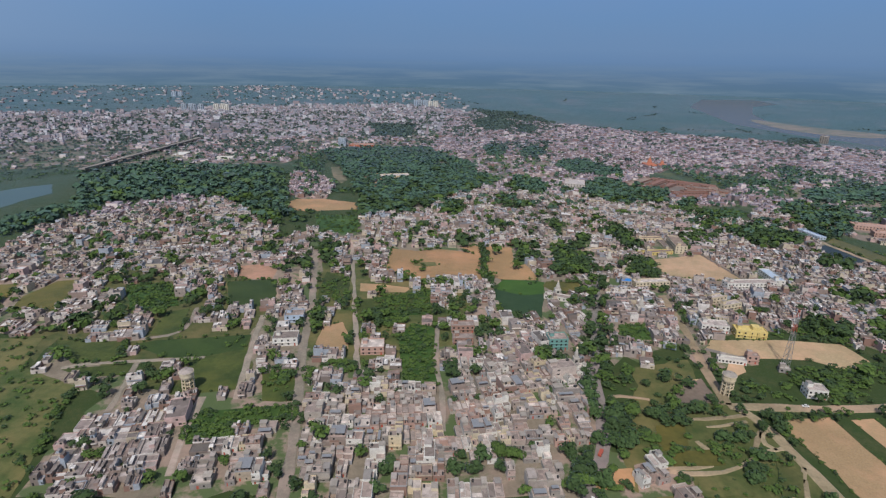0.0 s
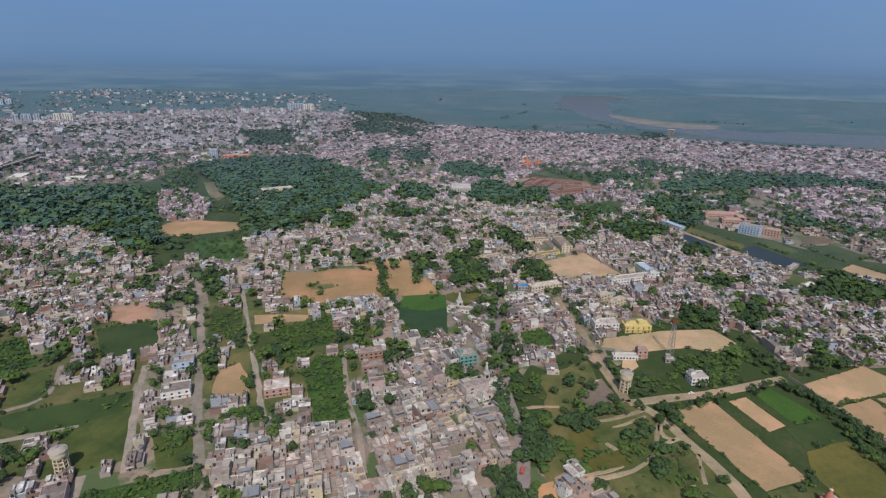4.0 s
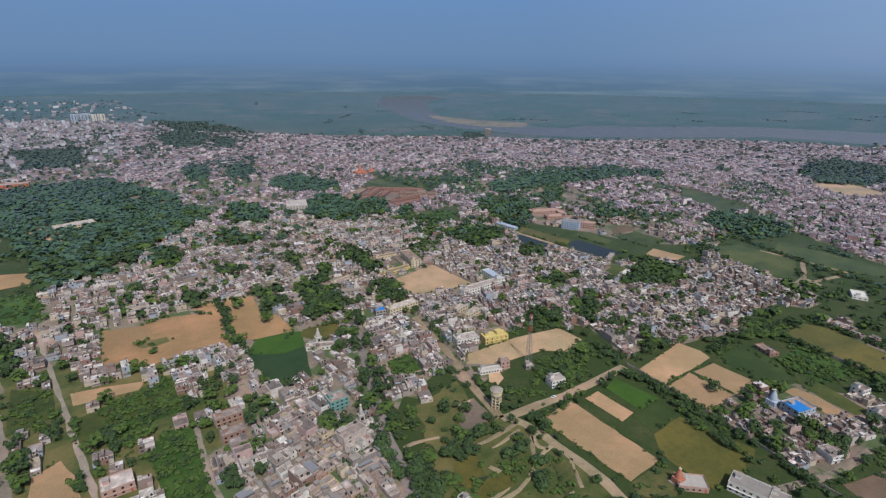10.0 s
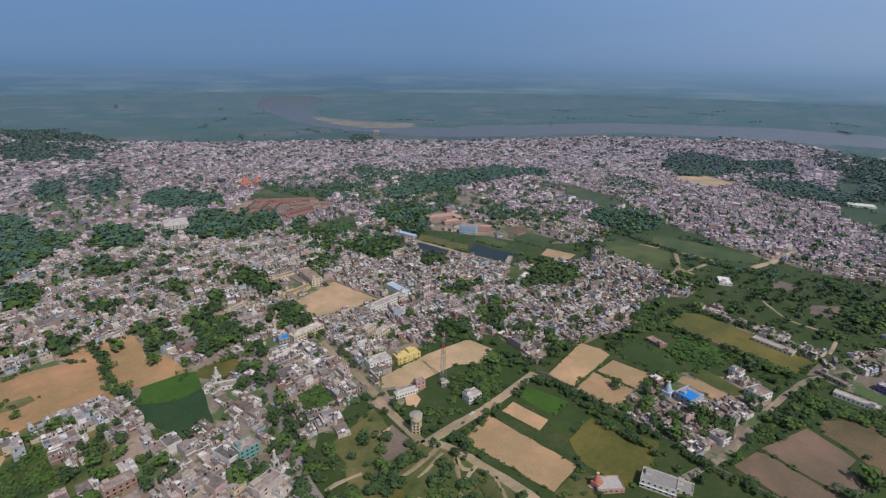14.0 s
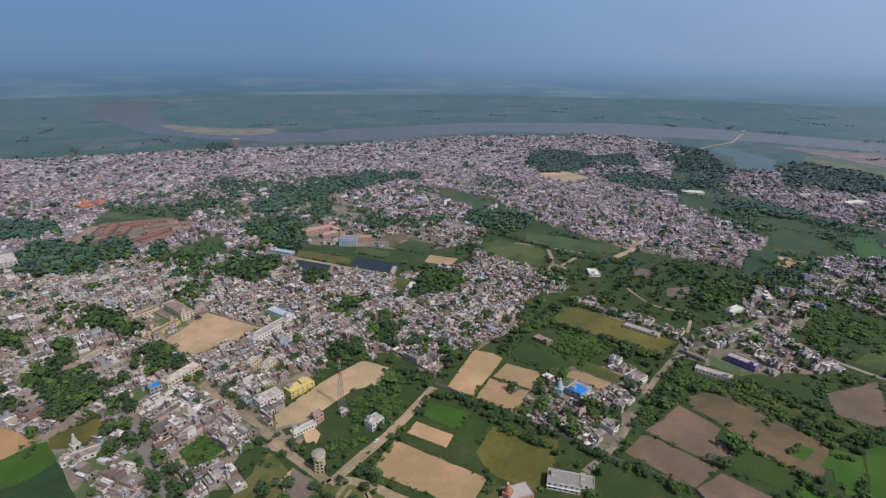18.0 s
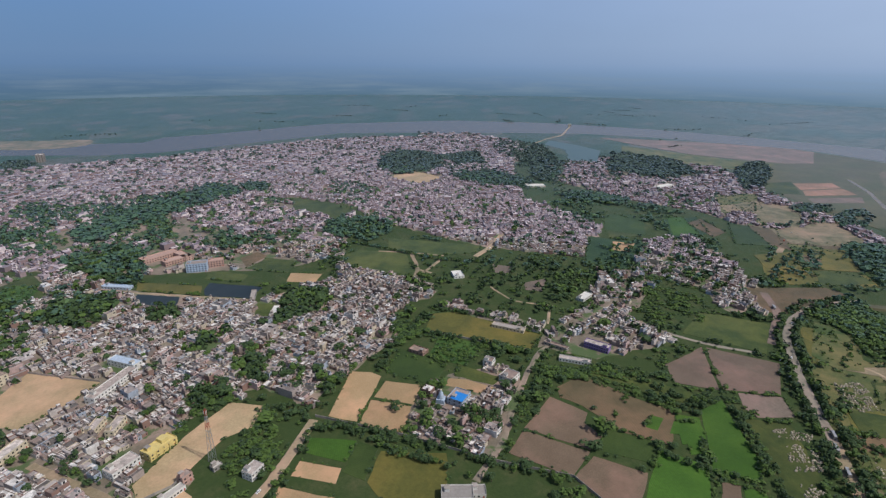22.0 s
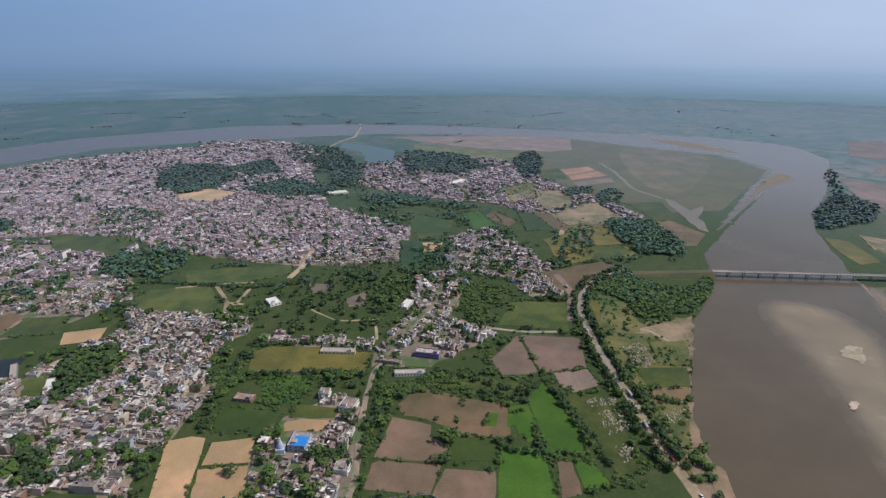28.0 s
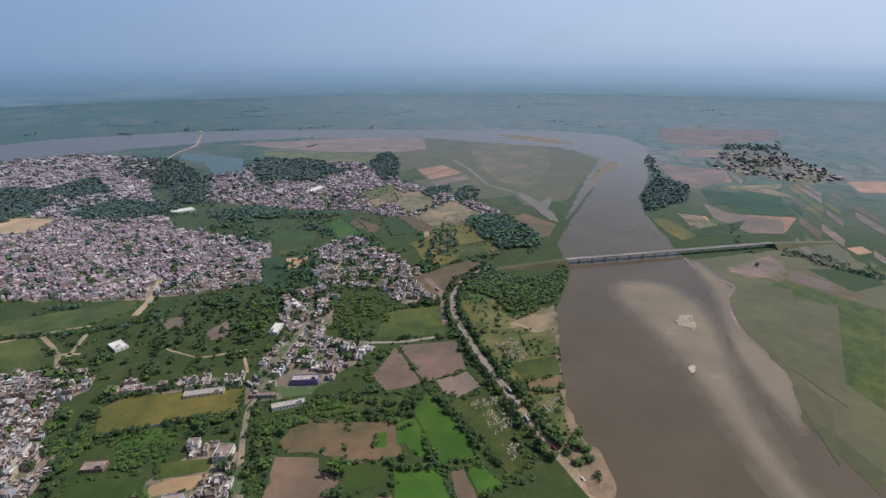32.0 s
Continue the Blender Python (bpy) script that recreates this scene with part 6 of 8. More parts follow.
        if storeys > 1 and y0 < -0.45:
            solid(x0 + 0.03, -0.57, H - 0.12, x1 - 0.03, -0.5, H + 0.65, 0, 0)
        for q in wings:
            for s in range(int(q[4] / H + 0.3)):
                for e, sgn in ((q[1], -1), (q[3], 1)):
                    if abs(e) < 0.39 or rng.random() < 0.35:
                        continue
                    c, half = rng.uniform(q[0] + 0.12, q[2] - 0.12), rng.uniform(0.05, 0.1)
                    y, z0 = e + sgn * 0.004, s * H + rng.choice((0.1, 0.95))
                    quad([(c + sgn * half, y, z0), (c - sgn * half, y, z0), (c - sgn * half, y, s * H + 2.1), (c + sgn * half, y, s * H + 2.1)], 2)
    return np.array(V, float), np.array(F, int), np.array(I, int)


def multiply(template, place, size, turn):
    """The template set down many times: places (k, 3), sizes (k, 3), turns (k,)."""
    V, F, I = template
    k, n = len(place), len(V)
    v = V[None] * size[:, None, :]
    c, s = np.cos(turn)[:, None], np.sin(turn)[:, None]
    x, y = v[..., 0] * c - v[..., 1] * s, v[..., 0] * s + v[..., 1] * c
    out = np.stack([x, y, v[..., 2]], -1) + place[:, None, :]
    faces = F[None] + (np.arange(k) * n)[:, None, None]
    return out.reshape(-1, 3), faces.reshape(-1, 4), np.tile(I, k)


def joined(name, pieces, mats, label, category):
    """Many set-down templates as one mesh of things past counting."""
    V, F, I, n = [], [], [], 0
    for v, f, i in pieces:
        V.append(v)
        F.append(f + n)
        I.append(i)
        n += len(v)
    if not V:
        return None
    ob = new(name, mesh_from(name, np.concatenate(V), np.concatenate(F), mats, np.concatenate(I)))
    return tagged(ob, label, category, kind="stuff")


def blocked(x, y, gap=5.0):
    """Which places lie on fields, water, woods, roads or landmarks."""
    bad = np.zeros(len(x), bool)
    for _, p in FIELDS:
        bad |= inside(x, y, p) | (edge_distance(x, y, p) < gap * 0.7)
    for p in WATERS:
        bad |= inside(x, y, p) | (edge_distance(x, y, p) < gap)
    for _, p in WOODS:
        bad |= inside(x, y, p)
    for _, p in SCRUB:
        bad |= inside(x, y, p) & (np.sin(x * 12.9 + y * 78.2) < 0.86)
    for w, p in ROADS:
        bad |= away_from_line(x, y, p) < w / 2 + gap * 0.8
    for cx, cy, r in KEEP_CLEAR:
        bad |= np.hypot(x - cx, y - cy) < r
    return bad


LOTS, GAPS, LAID = [], [], []


def lay_out(name, turn, density, style, poly, seed):
    """Rows of lots, back to back between lanes, over a part of the town."""
    rng = np.random.default_rng(seed)
    lw, ld, lane = style
    P = np.array(poly, float)
    c = P.mean(0)
    t = radians(turn)
    rot = np.array([[math.cos(t), math.sin(t)], [-math.sin(t), math.cos(t)]])
    q = (P - c) @ rot.T
    (x0, y0), (x1, y1) = q.min(0), q.max(0)
    rows, y, k = [], y0, 0
    while y < y1:
        depth = ld * rng.uniform(0.85, 1.2)
        x = x0 + rng.uniform(0, lw)
        while x < x1:
            w = lw * rng.uniform(0.6, 1.55)
            if rng.random() < 0.06:
                x += lane
            rows.append((x + w / 2, y + depth / 2 + rng.normal(0, 0.25), w * 1.0, depth * rng.uniform(0.94, 1.02), 180 * (k % 2)))
            x += w
        y += depth
        k += 1
        if k % 2 == 0:
            y += lane * rng.uniform(0.7, 1.6)
    L = np.array(rows)
    # lanes bend a little over the town
    bend = 7 * np.sin(L[:, 0] / 60 + seed) + 5 * np.sin(L[:, 1] / 45 + 2 * seed)
    L[:, 1] += bend
    if name not in ("core", "west"):
        if name in ("old", "southeast", "east_v", "suburb"):
            L[:, :2] += rng.normal(0, 1.1, (len(L), 2))
        for k, off in ((0, 3.0), (1, 8.0)):
            L[:, k] += 4.5 * np.array([noise.noise(Vector((a / 38, b / 38, seed + off))) for a, b in L[:, :2]])
    xy = L[:, :2] @ rot + c
    slope = 7 / 60 * np.cos(L[:, 0] / 60 + seed)
    keep = inside(xy[:, 0], xy[:, 1], poly)
    for done in LAID:
        keep &= ~inside(xy[:, 0], xy[:, 1], done)
    LAID.append(poly)
    L, xy, slope = L[keep], xy[keep], slope[keep]
    keep = ~blocked(xy[:, 0], xy[:, 1], 0.45 * min(lw, ld) + 1)
    L, xy, slope = L[keep], xy[keep], slope[keep]
    clump = np.array([noise.noise(Vector((a / 45, b / 45, seed))) for a, b in xy])
    wide = np.array([noise.noise(Vector((a / 110, b / 110, seed + 9))) for a, b in xy])
    thin = np.zeros(len(L))
    for part_of in THIN:
        thin = np.maximum(thin, 0.27 * inside(xy[:, 0], xy[:, 1], part_of))
    live = rng.random(len(L)) < density - thin + min(1.0, 1.7 * density) * (clump * (1.3 - density) + 0.9 * (1.15 - density) * wide)
    rise = np.array([noise.noise(Vector((a / 35, b / 35, seed + 40))) for a, b in xy])
    st = np.clip(np.round(1.2 + 1.0 * rise + rng.normal(0, 0.4, len(L))), 1, 3).astype(int)
    for (x, y), l, ok, s, sl in zip(xy, L, live, st, slope):
        if ok and rng.random() < 0.035:
            LOTS.append((x, y, l[2] * 1.8, l[3] * 1.4, t + radians(l[4]) + sl, min(3, s + 1), name))
        elif ok:
            LOTS.append((x + rng.normal(0, 0.15), y + rng.normal(0, 0.15), l[2] * rng.uniform(0.95, 1.0), l[3] * rng.uniform(0.93, 1.0), t + radians(l[4]) + sl + rng.normal(0, 0.09 if name in ("old", "southeast", "east_v", "suburb") else 0.02), s, name))
        else:
            GAPS.append((x, y))


# ---------- trees ----------
def crown_template(seed, count, leaf, lobes=8):
    """Leaf clumps over several lobes of a crown one unit high and wide, trunk foot at the origin."""
    rng = np.random.default_rng(seed)
    cen = rng.normal(0, 1, (lobes, 3)) * (0.19, 0.19, 0.11) + (0, 0, 0.58)
    cen[0] = (0, 0, 0.55)
    rad = rng.uniform(0.2, 0.31, lobes)
    rad[0] = 0.36
    V, F = [], []
    for i in range(count):
        k = rng.integers(lobes)
        n = rng.normal(0, 1, 3)
        n[2] = abs(n[2]) * 0.9 - 0.25
        n /= np.linalg.norm(n)
        p = cen[k] + n * rad[k] * rng.uniform(0.75, 1.08)
        n2 = n + rng.normal(0, 0.12, 3) + (0, 0, 0.2)
        n2 /= np.linalg.norm(n2)
        u = np.cross(n2, rng.normal(0, 1, 3))
        u /= np.linalg.norm(u)
        w = np.cross(n2, u)
        s = leaf * rng.uniform(0.6, 1.3)
        b = len(V)
        for a, c in ((-1, -0.7), (0.8, -1), (1, 0.8), (-0.7, 1)):
            V.append(p + u * a * s * rng.uniform(0.7, 1.2) + w * c * s * rng.uniform(0.7, 1.2))
        F.append([b, b + 1, b + 2, b + 3])
    return np.array(V), np.array(F), np.zeros(len(F), int)


def trunk_mesh(seed):
    rng = random.Random(seed)
    bm = ring_solid([(0.035, -0.03), (0.026, 0.15), (0.02, 0.35), (0.012, 0.55)], 6)
    for k in range(4):
        a = 2 * math.pi * (k + rng.random() * 0.6) / 4
        bm_bar(bm, (0, 0, 0.3 + 0.05 * k), (0.2 * math.cos(a), 0.2 * math.sin(a), 0.58 + 0.06 * rng.random()), 0.018)
    return simple_mesh("trunk", bm, M["bark"])


TREES = []   # x, y, height, spread, dark


def add_trees(x, y, h, spread=1.0, dark=0.0):
    TREES.extend(zip(np.asarray(x, float), np.asarray(y, float), np.broadcast_to(h, np.shape(x)), np.broadcast_to(spread, np.shape(x)), np.broadcast_to(dark, np.shape(x))))


def scatter(poly, spacing, rng, jitter=0.45):
    P = np.array(poly, float)
    (x0, y0), (x1, y1) = P.min(0), P.max(0)
    gx, gy = np.meshgrid(np.arange(x0, x1, spacing), np.arange(y0, y1, spacing))
    x, y = gx.ravel() + rng.normal(0, spacing * jitter, gx.size), gy.ravel() + rng.normal(0, spacing * jitter, gx.size)
    ok = inside(x, y, poly)
    return x[ok], y[ok]


def along(line, spacing, off, rng):
    X, Y = [], []
    for (x0, y0), (x1, y1) in zip(line, line[1:]):
        n = max(1, int(math.hypot(x1 - x0, y1 - y0) / spacing))
        s = (np.arange(n) + rng.random(n)) / n
        dx, dy = (x1 - x0), (y1 - y0)
        l = math.hypot(dx, dy) + 1e-9
        X.append(x0 + dx * s - dy / l * off + rng.normal(0, 0.9, n))
        Y.append(y0 + dy * s + dx / l * off + rng.normal(0, 0.9, n))
    return np.concatenate(X), np.concatenate(Y)


# ---------- landmarks ----------
def water_tower(x, y, label, height=18.5, radius=4.6):
    """A round concrete tank under a shallow dome, on a ring of columns with ring beams."""
    thing = tagged(new("water_tower"), label, "water tower", group="water towers")
    stage = height * 0.6
    for k in range(8):
        a = 2 * math.pi * k / 8
        c, s = math.cos(a), math.sin(a)
        part("column", bm_bar(bmesh.new(), (3.7 * c, 3.7 * s, -0.3), (3.3 * c, 3.3 * s, stage), 0.6), M["cream"], thing)
    for z in (stage * 0.27, stage * 0.52, stage * 0.77):
        r = 3.7 - 0.4 * z / stage
        for k in range(8):
            a, b = 2 * math.pi * k / 8, 2 * math.pi * (k + 1) / 8
            part("ring_beam", bm_bar(bmesh.new(), (r * math.cos(a), r * math.sin(a), z), (r * math.cos(b), r * math.sin(b), z), 0.5), M["cream"], thing)
    part("tank", ring_solid([(2.9, stage - 0.4), (3.6, stage), (radius, stage + 1.5), (radius, height - 2.0), (radius + 0.35, height - 2.0), (radius + 0.35, height - 1.6)], 28), M["cream"], thing)
    part("dome", ring_solid([(radius + 0.1, height - 1.6), (radius * 0.85, height - 0.9), (radius * 0.5, height - 0.25), (0.6, height), (0.6, height + 0.5)], 28), M["concrete"], thing)
    part("shaft", ring_solid([(0.9, -0.3), (0.9, stage - 0.3)], 10), M["cream"], thing)
    bm = bmesh.new()
    for s in (-0.25, 0.25):
        bm_bar(bm, (4.1, s, 0), (radius + 0.5, s, height - 1.6), 0.09)
    for i in range(24):
        z = 0.6 + i * (height - 2.6) / 24
        xx = 4.1 + (radius - 3.6) * z / (height - 1.6)
        bm_bar(bm, (xx, -0.25, z), (xx, 0.25, z), 0.07)
    part("ladder", bm, M["steel"], thing)
    thing.location = (x, y, 0.0)
    return thing


def lattice_mast(x, y, height=44.0):
    thing = tagged(new("lattice_mast"), "tall steel lattice phone mast painted in bands", "mast")
    n = 8
    r0, r1 = 2.0, 0.45
    for k in range(n):
        z0, z1 = height * k / n, height * (k + 1) / n
        a0, a1 = r0 + (r1 - r0) * k / n, r0 + (r1 - r0) * (k + 1) / n
        bm = bmesh.new()
        c = [(1, 1), (-1, 1), (-1, -1), (1, -1)]
        for i in range(4):
            j = (i + 1) % 4
            bm_bar(bm, (c[i][0] * a0, c[i][1] * a0, z0 - 0.2), (c[i][0] * a1, c[i][1] * a1, z1), 0.2)
            bm_bar(bm, (c[i][0] * a0, c[i][1] * a0, z0), (c[j][0] * a1, c[j][1] * a1, z1), 0.1)
            bm_bar(bm, (c[j][0] * a0, c[j][1] * a0, z0), (c[i][0] * a1, c[i][1] * a1, z1), 0.1)
        part("mast_section", bm, M["steel_red"] if k in (5, 7) else M["steel"], thing)
    for k in range(3):
        a = 2 * math.pi * k / 3
        part("antenna_panel", bm_bar(bmesh.new(), (1.1 * math.cos(a), 1.1 * math.sin(a), height - 4), (1.1 * math.cos(a), 1.1 * math.sin(a), height - 1.6), 0.4), M["white"], thing)
    part("antenna_dish", ring_solid([(0.2, 0), (0.8, 0.3), (0.82, 0.34), (0.2, 0.1)], 12, False), M["white"], thing).location = (0.6, 0, height - 7)
    thing.location = (x, y, 0)
    return thing


def hall(name, label, category, at, turn, w, d, storeys, wall, roof, bays, side_bays, extra=None, group="", win=(1.4, 1.5), faces=(0, 1, 2, 3), fine=False):
    """A larger flat-roofed building set down by its lower left corner."""
    thing = tagged(new(name), label, category, group=group)
    top = block(thing, w, d, storeys, wall, roof, bays=bays, side_bays=side_bays, win=win, faces=faces, fine=fine)
    part("stair_room", box(w * 0.1, d * 0.5, top + 0.05, w * 0.1 + 3.2, d * 0.5 + min(3.6, d * 0.4), top + 2.7), wall, thing)
    part("stair_roof", box(w * 0.1 - 0.2, d * 0.5 - 0.2, top + 2.7, w * 0.1 + 3.4, d * 0.5 + min(3.6, d * 0.4) + 0.2, top + 2.86), M["concrete"], thing)
    for s in range(1, storeys):
        part("ledge", box(-0.35, -0.6, s * H - 0.1, w + 0.35, 0.0, s * H + 0.08), wall, thing)
    if extra:
        extra(thing, w, d, top)
    thing.matrix_basis = Matrix.Translation((at[0], at[1], 0)) @ Matrix.Rotation(turn, 4, "Z")
    for i in range(int(w / 8) + 1):
        for j in range(int(d / 8) + 1):
            u, v = min(w, i * 8 + 4), min(d, j * 8 + 4)
            KEEP_CLEAR.append((at[0] + u * math.cos(turn) - v * math.sin(turn), at[1] + u * math.sin(turn) + v * math.cos(turn), 8.0))
    return thing


def shikhara(name, label, x, y, height, material, radius=3.0, hallw=9.0):
    """A small temple: low hall, curved spire, finial."""
    thing = tagged(new(name), label, "temple", group="temple spires")
    part("hall", box(-hallw / 2, -hallw / 2, -0.3, hallw / 2, hallw / 2, 4.5, 0.1), material, thing)
    part("plinth", box(-hallw / 2 - 1, -hallw / 2 - 1, -0.3, hallw / 2 + 1, hallw / 2 + 1, 0.7), M["concrete"], thing)
    rings = [(radius * (1 - (k / 8) ** 1.7) + 0.35, 4.4 + (height - 6) * k / 8) for k in range(9)]
    part("spire", ring_solid(rings, 12), material, thing)
    z = rings[-1][1]
    part("finial", ring_solid([(0.8, z), (1.0, z + 0.4), (0.5, z + 0.8), (0.12, z + 1.1), (0.05, z + 2.0)], 10), M["cream"], thing)
    part("doorway", box(-1.0, -hallw / 2 - 0.06, 0.7, 1.0, -hallw / 2 + 0.05, 3.0), M["dark_opening"], thing)
    thing.location = (x, y, 0)
    KEEP_CLEAR.append((x, y, hallw * 0.75 + 3))
    return thing


KEEP_CLEAR.extend([(185, 301, 9), (-160, 294, 10), (246, 337, 7), (246, 387, 20), (243, 299, 11), (370, 190, 15), (500, 80, 22), (380, 930, 40), (410, 930, 50), (450, 1148, 30), (570, 672, 42), (560, 606, 24)])


def build_landmarks():
    water_tower(185.5, 300.5, "cream concrete water tower beside the dirt crossroads", 16.2, 4.2)
    water_tower(-160, 293, "cream concrete water tower among houses and scrub", 15.6, 4.2)
    lattice_mast(246, 337)

    def yellow_more(thing, w, d, top):
        part("roof_room", box(w * 0.55, d * 0.3, top, w * 0.8, d * 0.9, top + 2.9), M["yellow"], thing, "yellow rooftop room")
        for k in range(5):
            part("pier", box(w * k / 4.4, -0.9, -0.3, w * k / 4.4 + 0.5, -0.35, top), M["yellow"], thing)

    hall("school_building", "bright yellow two-storey school beside a bare lot", "school", (231, 378), radians(-9), 23, 10, 2, M["yellow"], M["yellow"], 5, 2, yellow_more, fine=True)
    hall("school_wing", "white two-storey school wing with verandas", "school", (208, 387), radians(-9), 21, 11, 2, M["white"], M["roof"], 7, 3, fine=True)
    hall("white_house", "white two-storey house beside the field road", "house", (236, 297), radians(-8), 12, 9, 2, M["white"], M["roof"], 4, 3, fine=True)

    hall("school_row", "low white classroom row with dark doorways", "school", (199, 340), radians(-14), 19, 5.5, 1, M["white"], M["pale_concrete"], 8, 1, fine=True)
    hall("guard_house", "small pink-washed house at the school lot", "house", (219, 339), radians(-10), 8, 6, 2, M["pink_wall"], M["roof"], 2, 1)
    hall("mast_hut", "grey hut at the foot of the mast", "hut", (236, 328), radians(-18), 7, 5, 1, M["concrete"], M["pale_concrete"], 2, 1)

    # long school round the sports ground
    hall("school_range", "three-storey school range with a yellow end wall", "school", (276, 575), radians(83), 40, 13, 3, M["cream"], M["brick_roof"], 10, 3, group="school ranges", fine=True)
    hall("school_range", "cream school range round an inner court", "school", (241, 580), radians(86), 40, 8, 1, M["cream"], M["brick_roof"], 10, 2, group="school ranges")
    hall("school_range", "cream school range behind the inner court", "school", (262, 581), radians(86), 38, 7, 1, M["cream"], M["brick_roof"], 10, 2, group="school ranges")
    hall("school_range", "short cream range closing the school court", "school", (236, 622), radians(2), 30, 7, 1, M["cream"], M["brick_roof"], 7, 2, group="school ranges")
    hall("school_range", "low yellow-walled classroom range beside the sports ground", "school", (221, 566), radians(12), 40, 8, 1, M["yellow"], M["brick_roof"], 9, 2, group="school ranges")
    hall("school_range", "white long school range with flat roof", "school", (272, 474), radians(5), 50, 10, 2, M["white"], M["roof"], 14, 2, group="school ranges", fine=True)
    hall("school_range", "white school wing under pale blue roof sheets", "school", (333, 484), radians(88), 32, 10, 2, M["white"], M["pale_blue"], 8, 2, group="school ranges")
    hall("long_hall", "cream long hall with green trim", "hall", (184, 472), radians(8), 34, 9, 2, M["cream"], M["roof"], 10, 2)
    hall("temple_range", "cream arcaded range beside the domed temple", "hall", (163, 569), radians(16), 27, 8, 1, M["cream"], M["roof"], 8, 2)
    hall("temple_range", "grey low range of the temple court", "hall", (154, 545), radians(-8), 34, 7, 1, M["concrete"], M["roof"], 8, 2)
    hall("tarp_house", "grey house under a bright blue tarpaulin", "house", (171, 476), radians(-8), 10, 9, 2, M["concrete"], M["blue"], 3, 2)
    hall("court_house", "cream two-storey house round a small court", "house", (244, 424), radians(20), 20, 7, 2, M["cream"], M["roof"], 5, 2)
    hall("court_house", "cream two-storey wing of the court house", "house", (238, 438), radians(20), 20, 7, 2, M["cream"], M["roof"], 5, 2)
    hall("temple_wall_house", "white long house beside the white spire", "house", (92, 446), radians(-20), 24, 8, 1, M["white"], M["roof"], 6, 2)
    hall("grey_block", "large grey flat-roofed block in the town", "building", (205, 905), radians(-14), 34, 40, 3, M["pale_concrete"], M["roof"], 7, 8)
    hall("orange_hall", "orange hall before the far city", "hall", (-235, 1330), radians(3), 60, 22, 2, M["orange_dull"], M["concrete"], 10, 4)
    hall("blue_tower", "pale blue seven-storey block beside the orange hall", "tower", (-262, 1330), radians(3), 18, 16, 7, M["pale_blue"], M["roof"], 4, 3)
    hall("shop_row", "row of small white shops along the village road", "shop", (466, 80), radians(88), 30, 7, 1, M["white"], M["roof"], 10, 2)
    hall("white_hall", "white-roofed hall among village trees", "hall", (606, 94), radians(-24), 24, 10, 1, M["white"], M["white"], 8, 3)
    hall("long_shed", "long flat-roofed block behind the crop field", "building", (513, 150), radians(82), 36, 9, 1, M["cream"], M["concrete"], 9, 2)
    hall("brown_house", "brown brick house beside the green lots", "house", (438, 236), radians(75), 17, 10, 1, M["brick"], M["brick_roof"], 4, 2)
    hall("green_house", "teal-painted three-storey house among scrub", "house", (80, 352), radians(5), 14, 11, 3, M["teal"], M["roof"], 4, 3)
    hall("brick_house", "red-brick long house with roof terraces", "house", (8, 376), radians(4), 18, 9, 2, M["brick"], M["roof"], 5, 2)
    hall("brick_house", "red-brick block with pink balconies", "house", (9, 356), radians(4), 15, 9, 2, M["brick"], M["roof"], 4, 2)
    hall("blue_house", "pale blue two-storey house", "house", (-126, 388), radians(8), 15, 12, 2, M["pale_blue"], M["roof"], 3, 3)
    hall("white_hall", "white long house with wide roof", "house", (-124, 350), radians(8), 18, 12, 2, M["white"], M["roof"], 4, 3, fine=True)
    hall("pink_house", "pink and orange terraced house", "house", (-58, 340), radians(5), 17, 13, 2, M["pink_wall"], M["roof"], 4, 3)

    def blue_more(thing, w, d, top):
        n = 25
        sheet = [(-0.8 + (w * 0.62 + 0.8) * i / n, top + 1.3 + 0.09 * (i % 2)) for i in range(n + 1)]
        bm = bmesh.new()
        rows = [[bm.verts.new((x, y, z - drop)) for x, z in sheet] for y, drop in ((-0.8, 0.0), (d * 0.75, 0.0), (d * 0.75, 0.08), (-0.8, 0.08))]
        for lo, hi in zip(rows, rows[1:] + rows[:1]):
            for i in range(n):
                bm.faces.new((lo[i], lo[i + 1], hi[i + 1], hi[i]))
        for i in (0, n):
            bm.faces.new([r[i] for r in rows])
        bmesh.ops.recalc_face_normals(bm, faces=bm.faces[:])
        part("sheet_roof", bm, M["blue"], thing, "bright blue corrugated sheet roof")
        for px, py in ((0.2, 0.2), (w * 0.55, 0.2), (0.2, d * 0.6), (w * 0.55, d * 0.6)):
            part("post", box(px, py, top, px + 0.25, py + 0.25, top + 1.2), M["steel"], thing)

    hall("temple_house", "pale house under a bright blue sheet roof", "house", (359, 181), radians(-12), 17, 14, 2, M["pale_blue"], M["roof"], 4, 3, blue_more, fine=True)
    hall("purple_house", "long purple-painted two-storey building", "building", (496, 62), radians(72), 25, 9, 2, M["purple"], M["roof"], 10, 2, fine=True)
    hall("white_block", "white flat-roofed block beside the village road", "house", (404, 147), radians(-20), 15, 13, 2, M["white"], M["roof"], 4, 3, fine=True)
    hall("white_block", "white block with terraces among trees", "house", (636, 250), radians(30), 20, 14, 1, M["white"], M["white"], 5, 3)
    hall("white_block", "white walled house in a green compound", "house", (428, 170), radians(-10), 9, 9, 2, M["white"], M["roof"], 3, 2)
    hall("farm_block", "flat-roofed cream block beside the crop field", "house", (254, 167), radians(-72), 21, 12, 2, M["white"], M["concrete"], 6, 3, fine=True)
    hall("farm_wing", "low white wing beside the farm block", "house", (266, 150), radians(-72), 10, 9, 1, M["white"], M["concrete"], 3, 2)
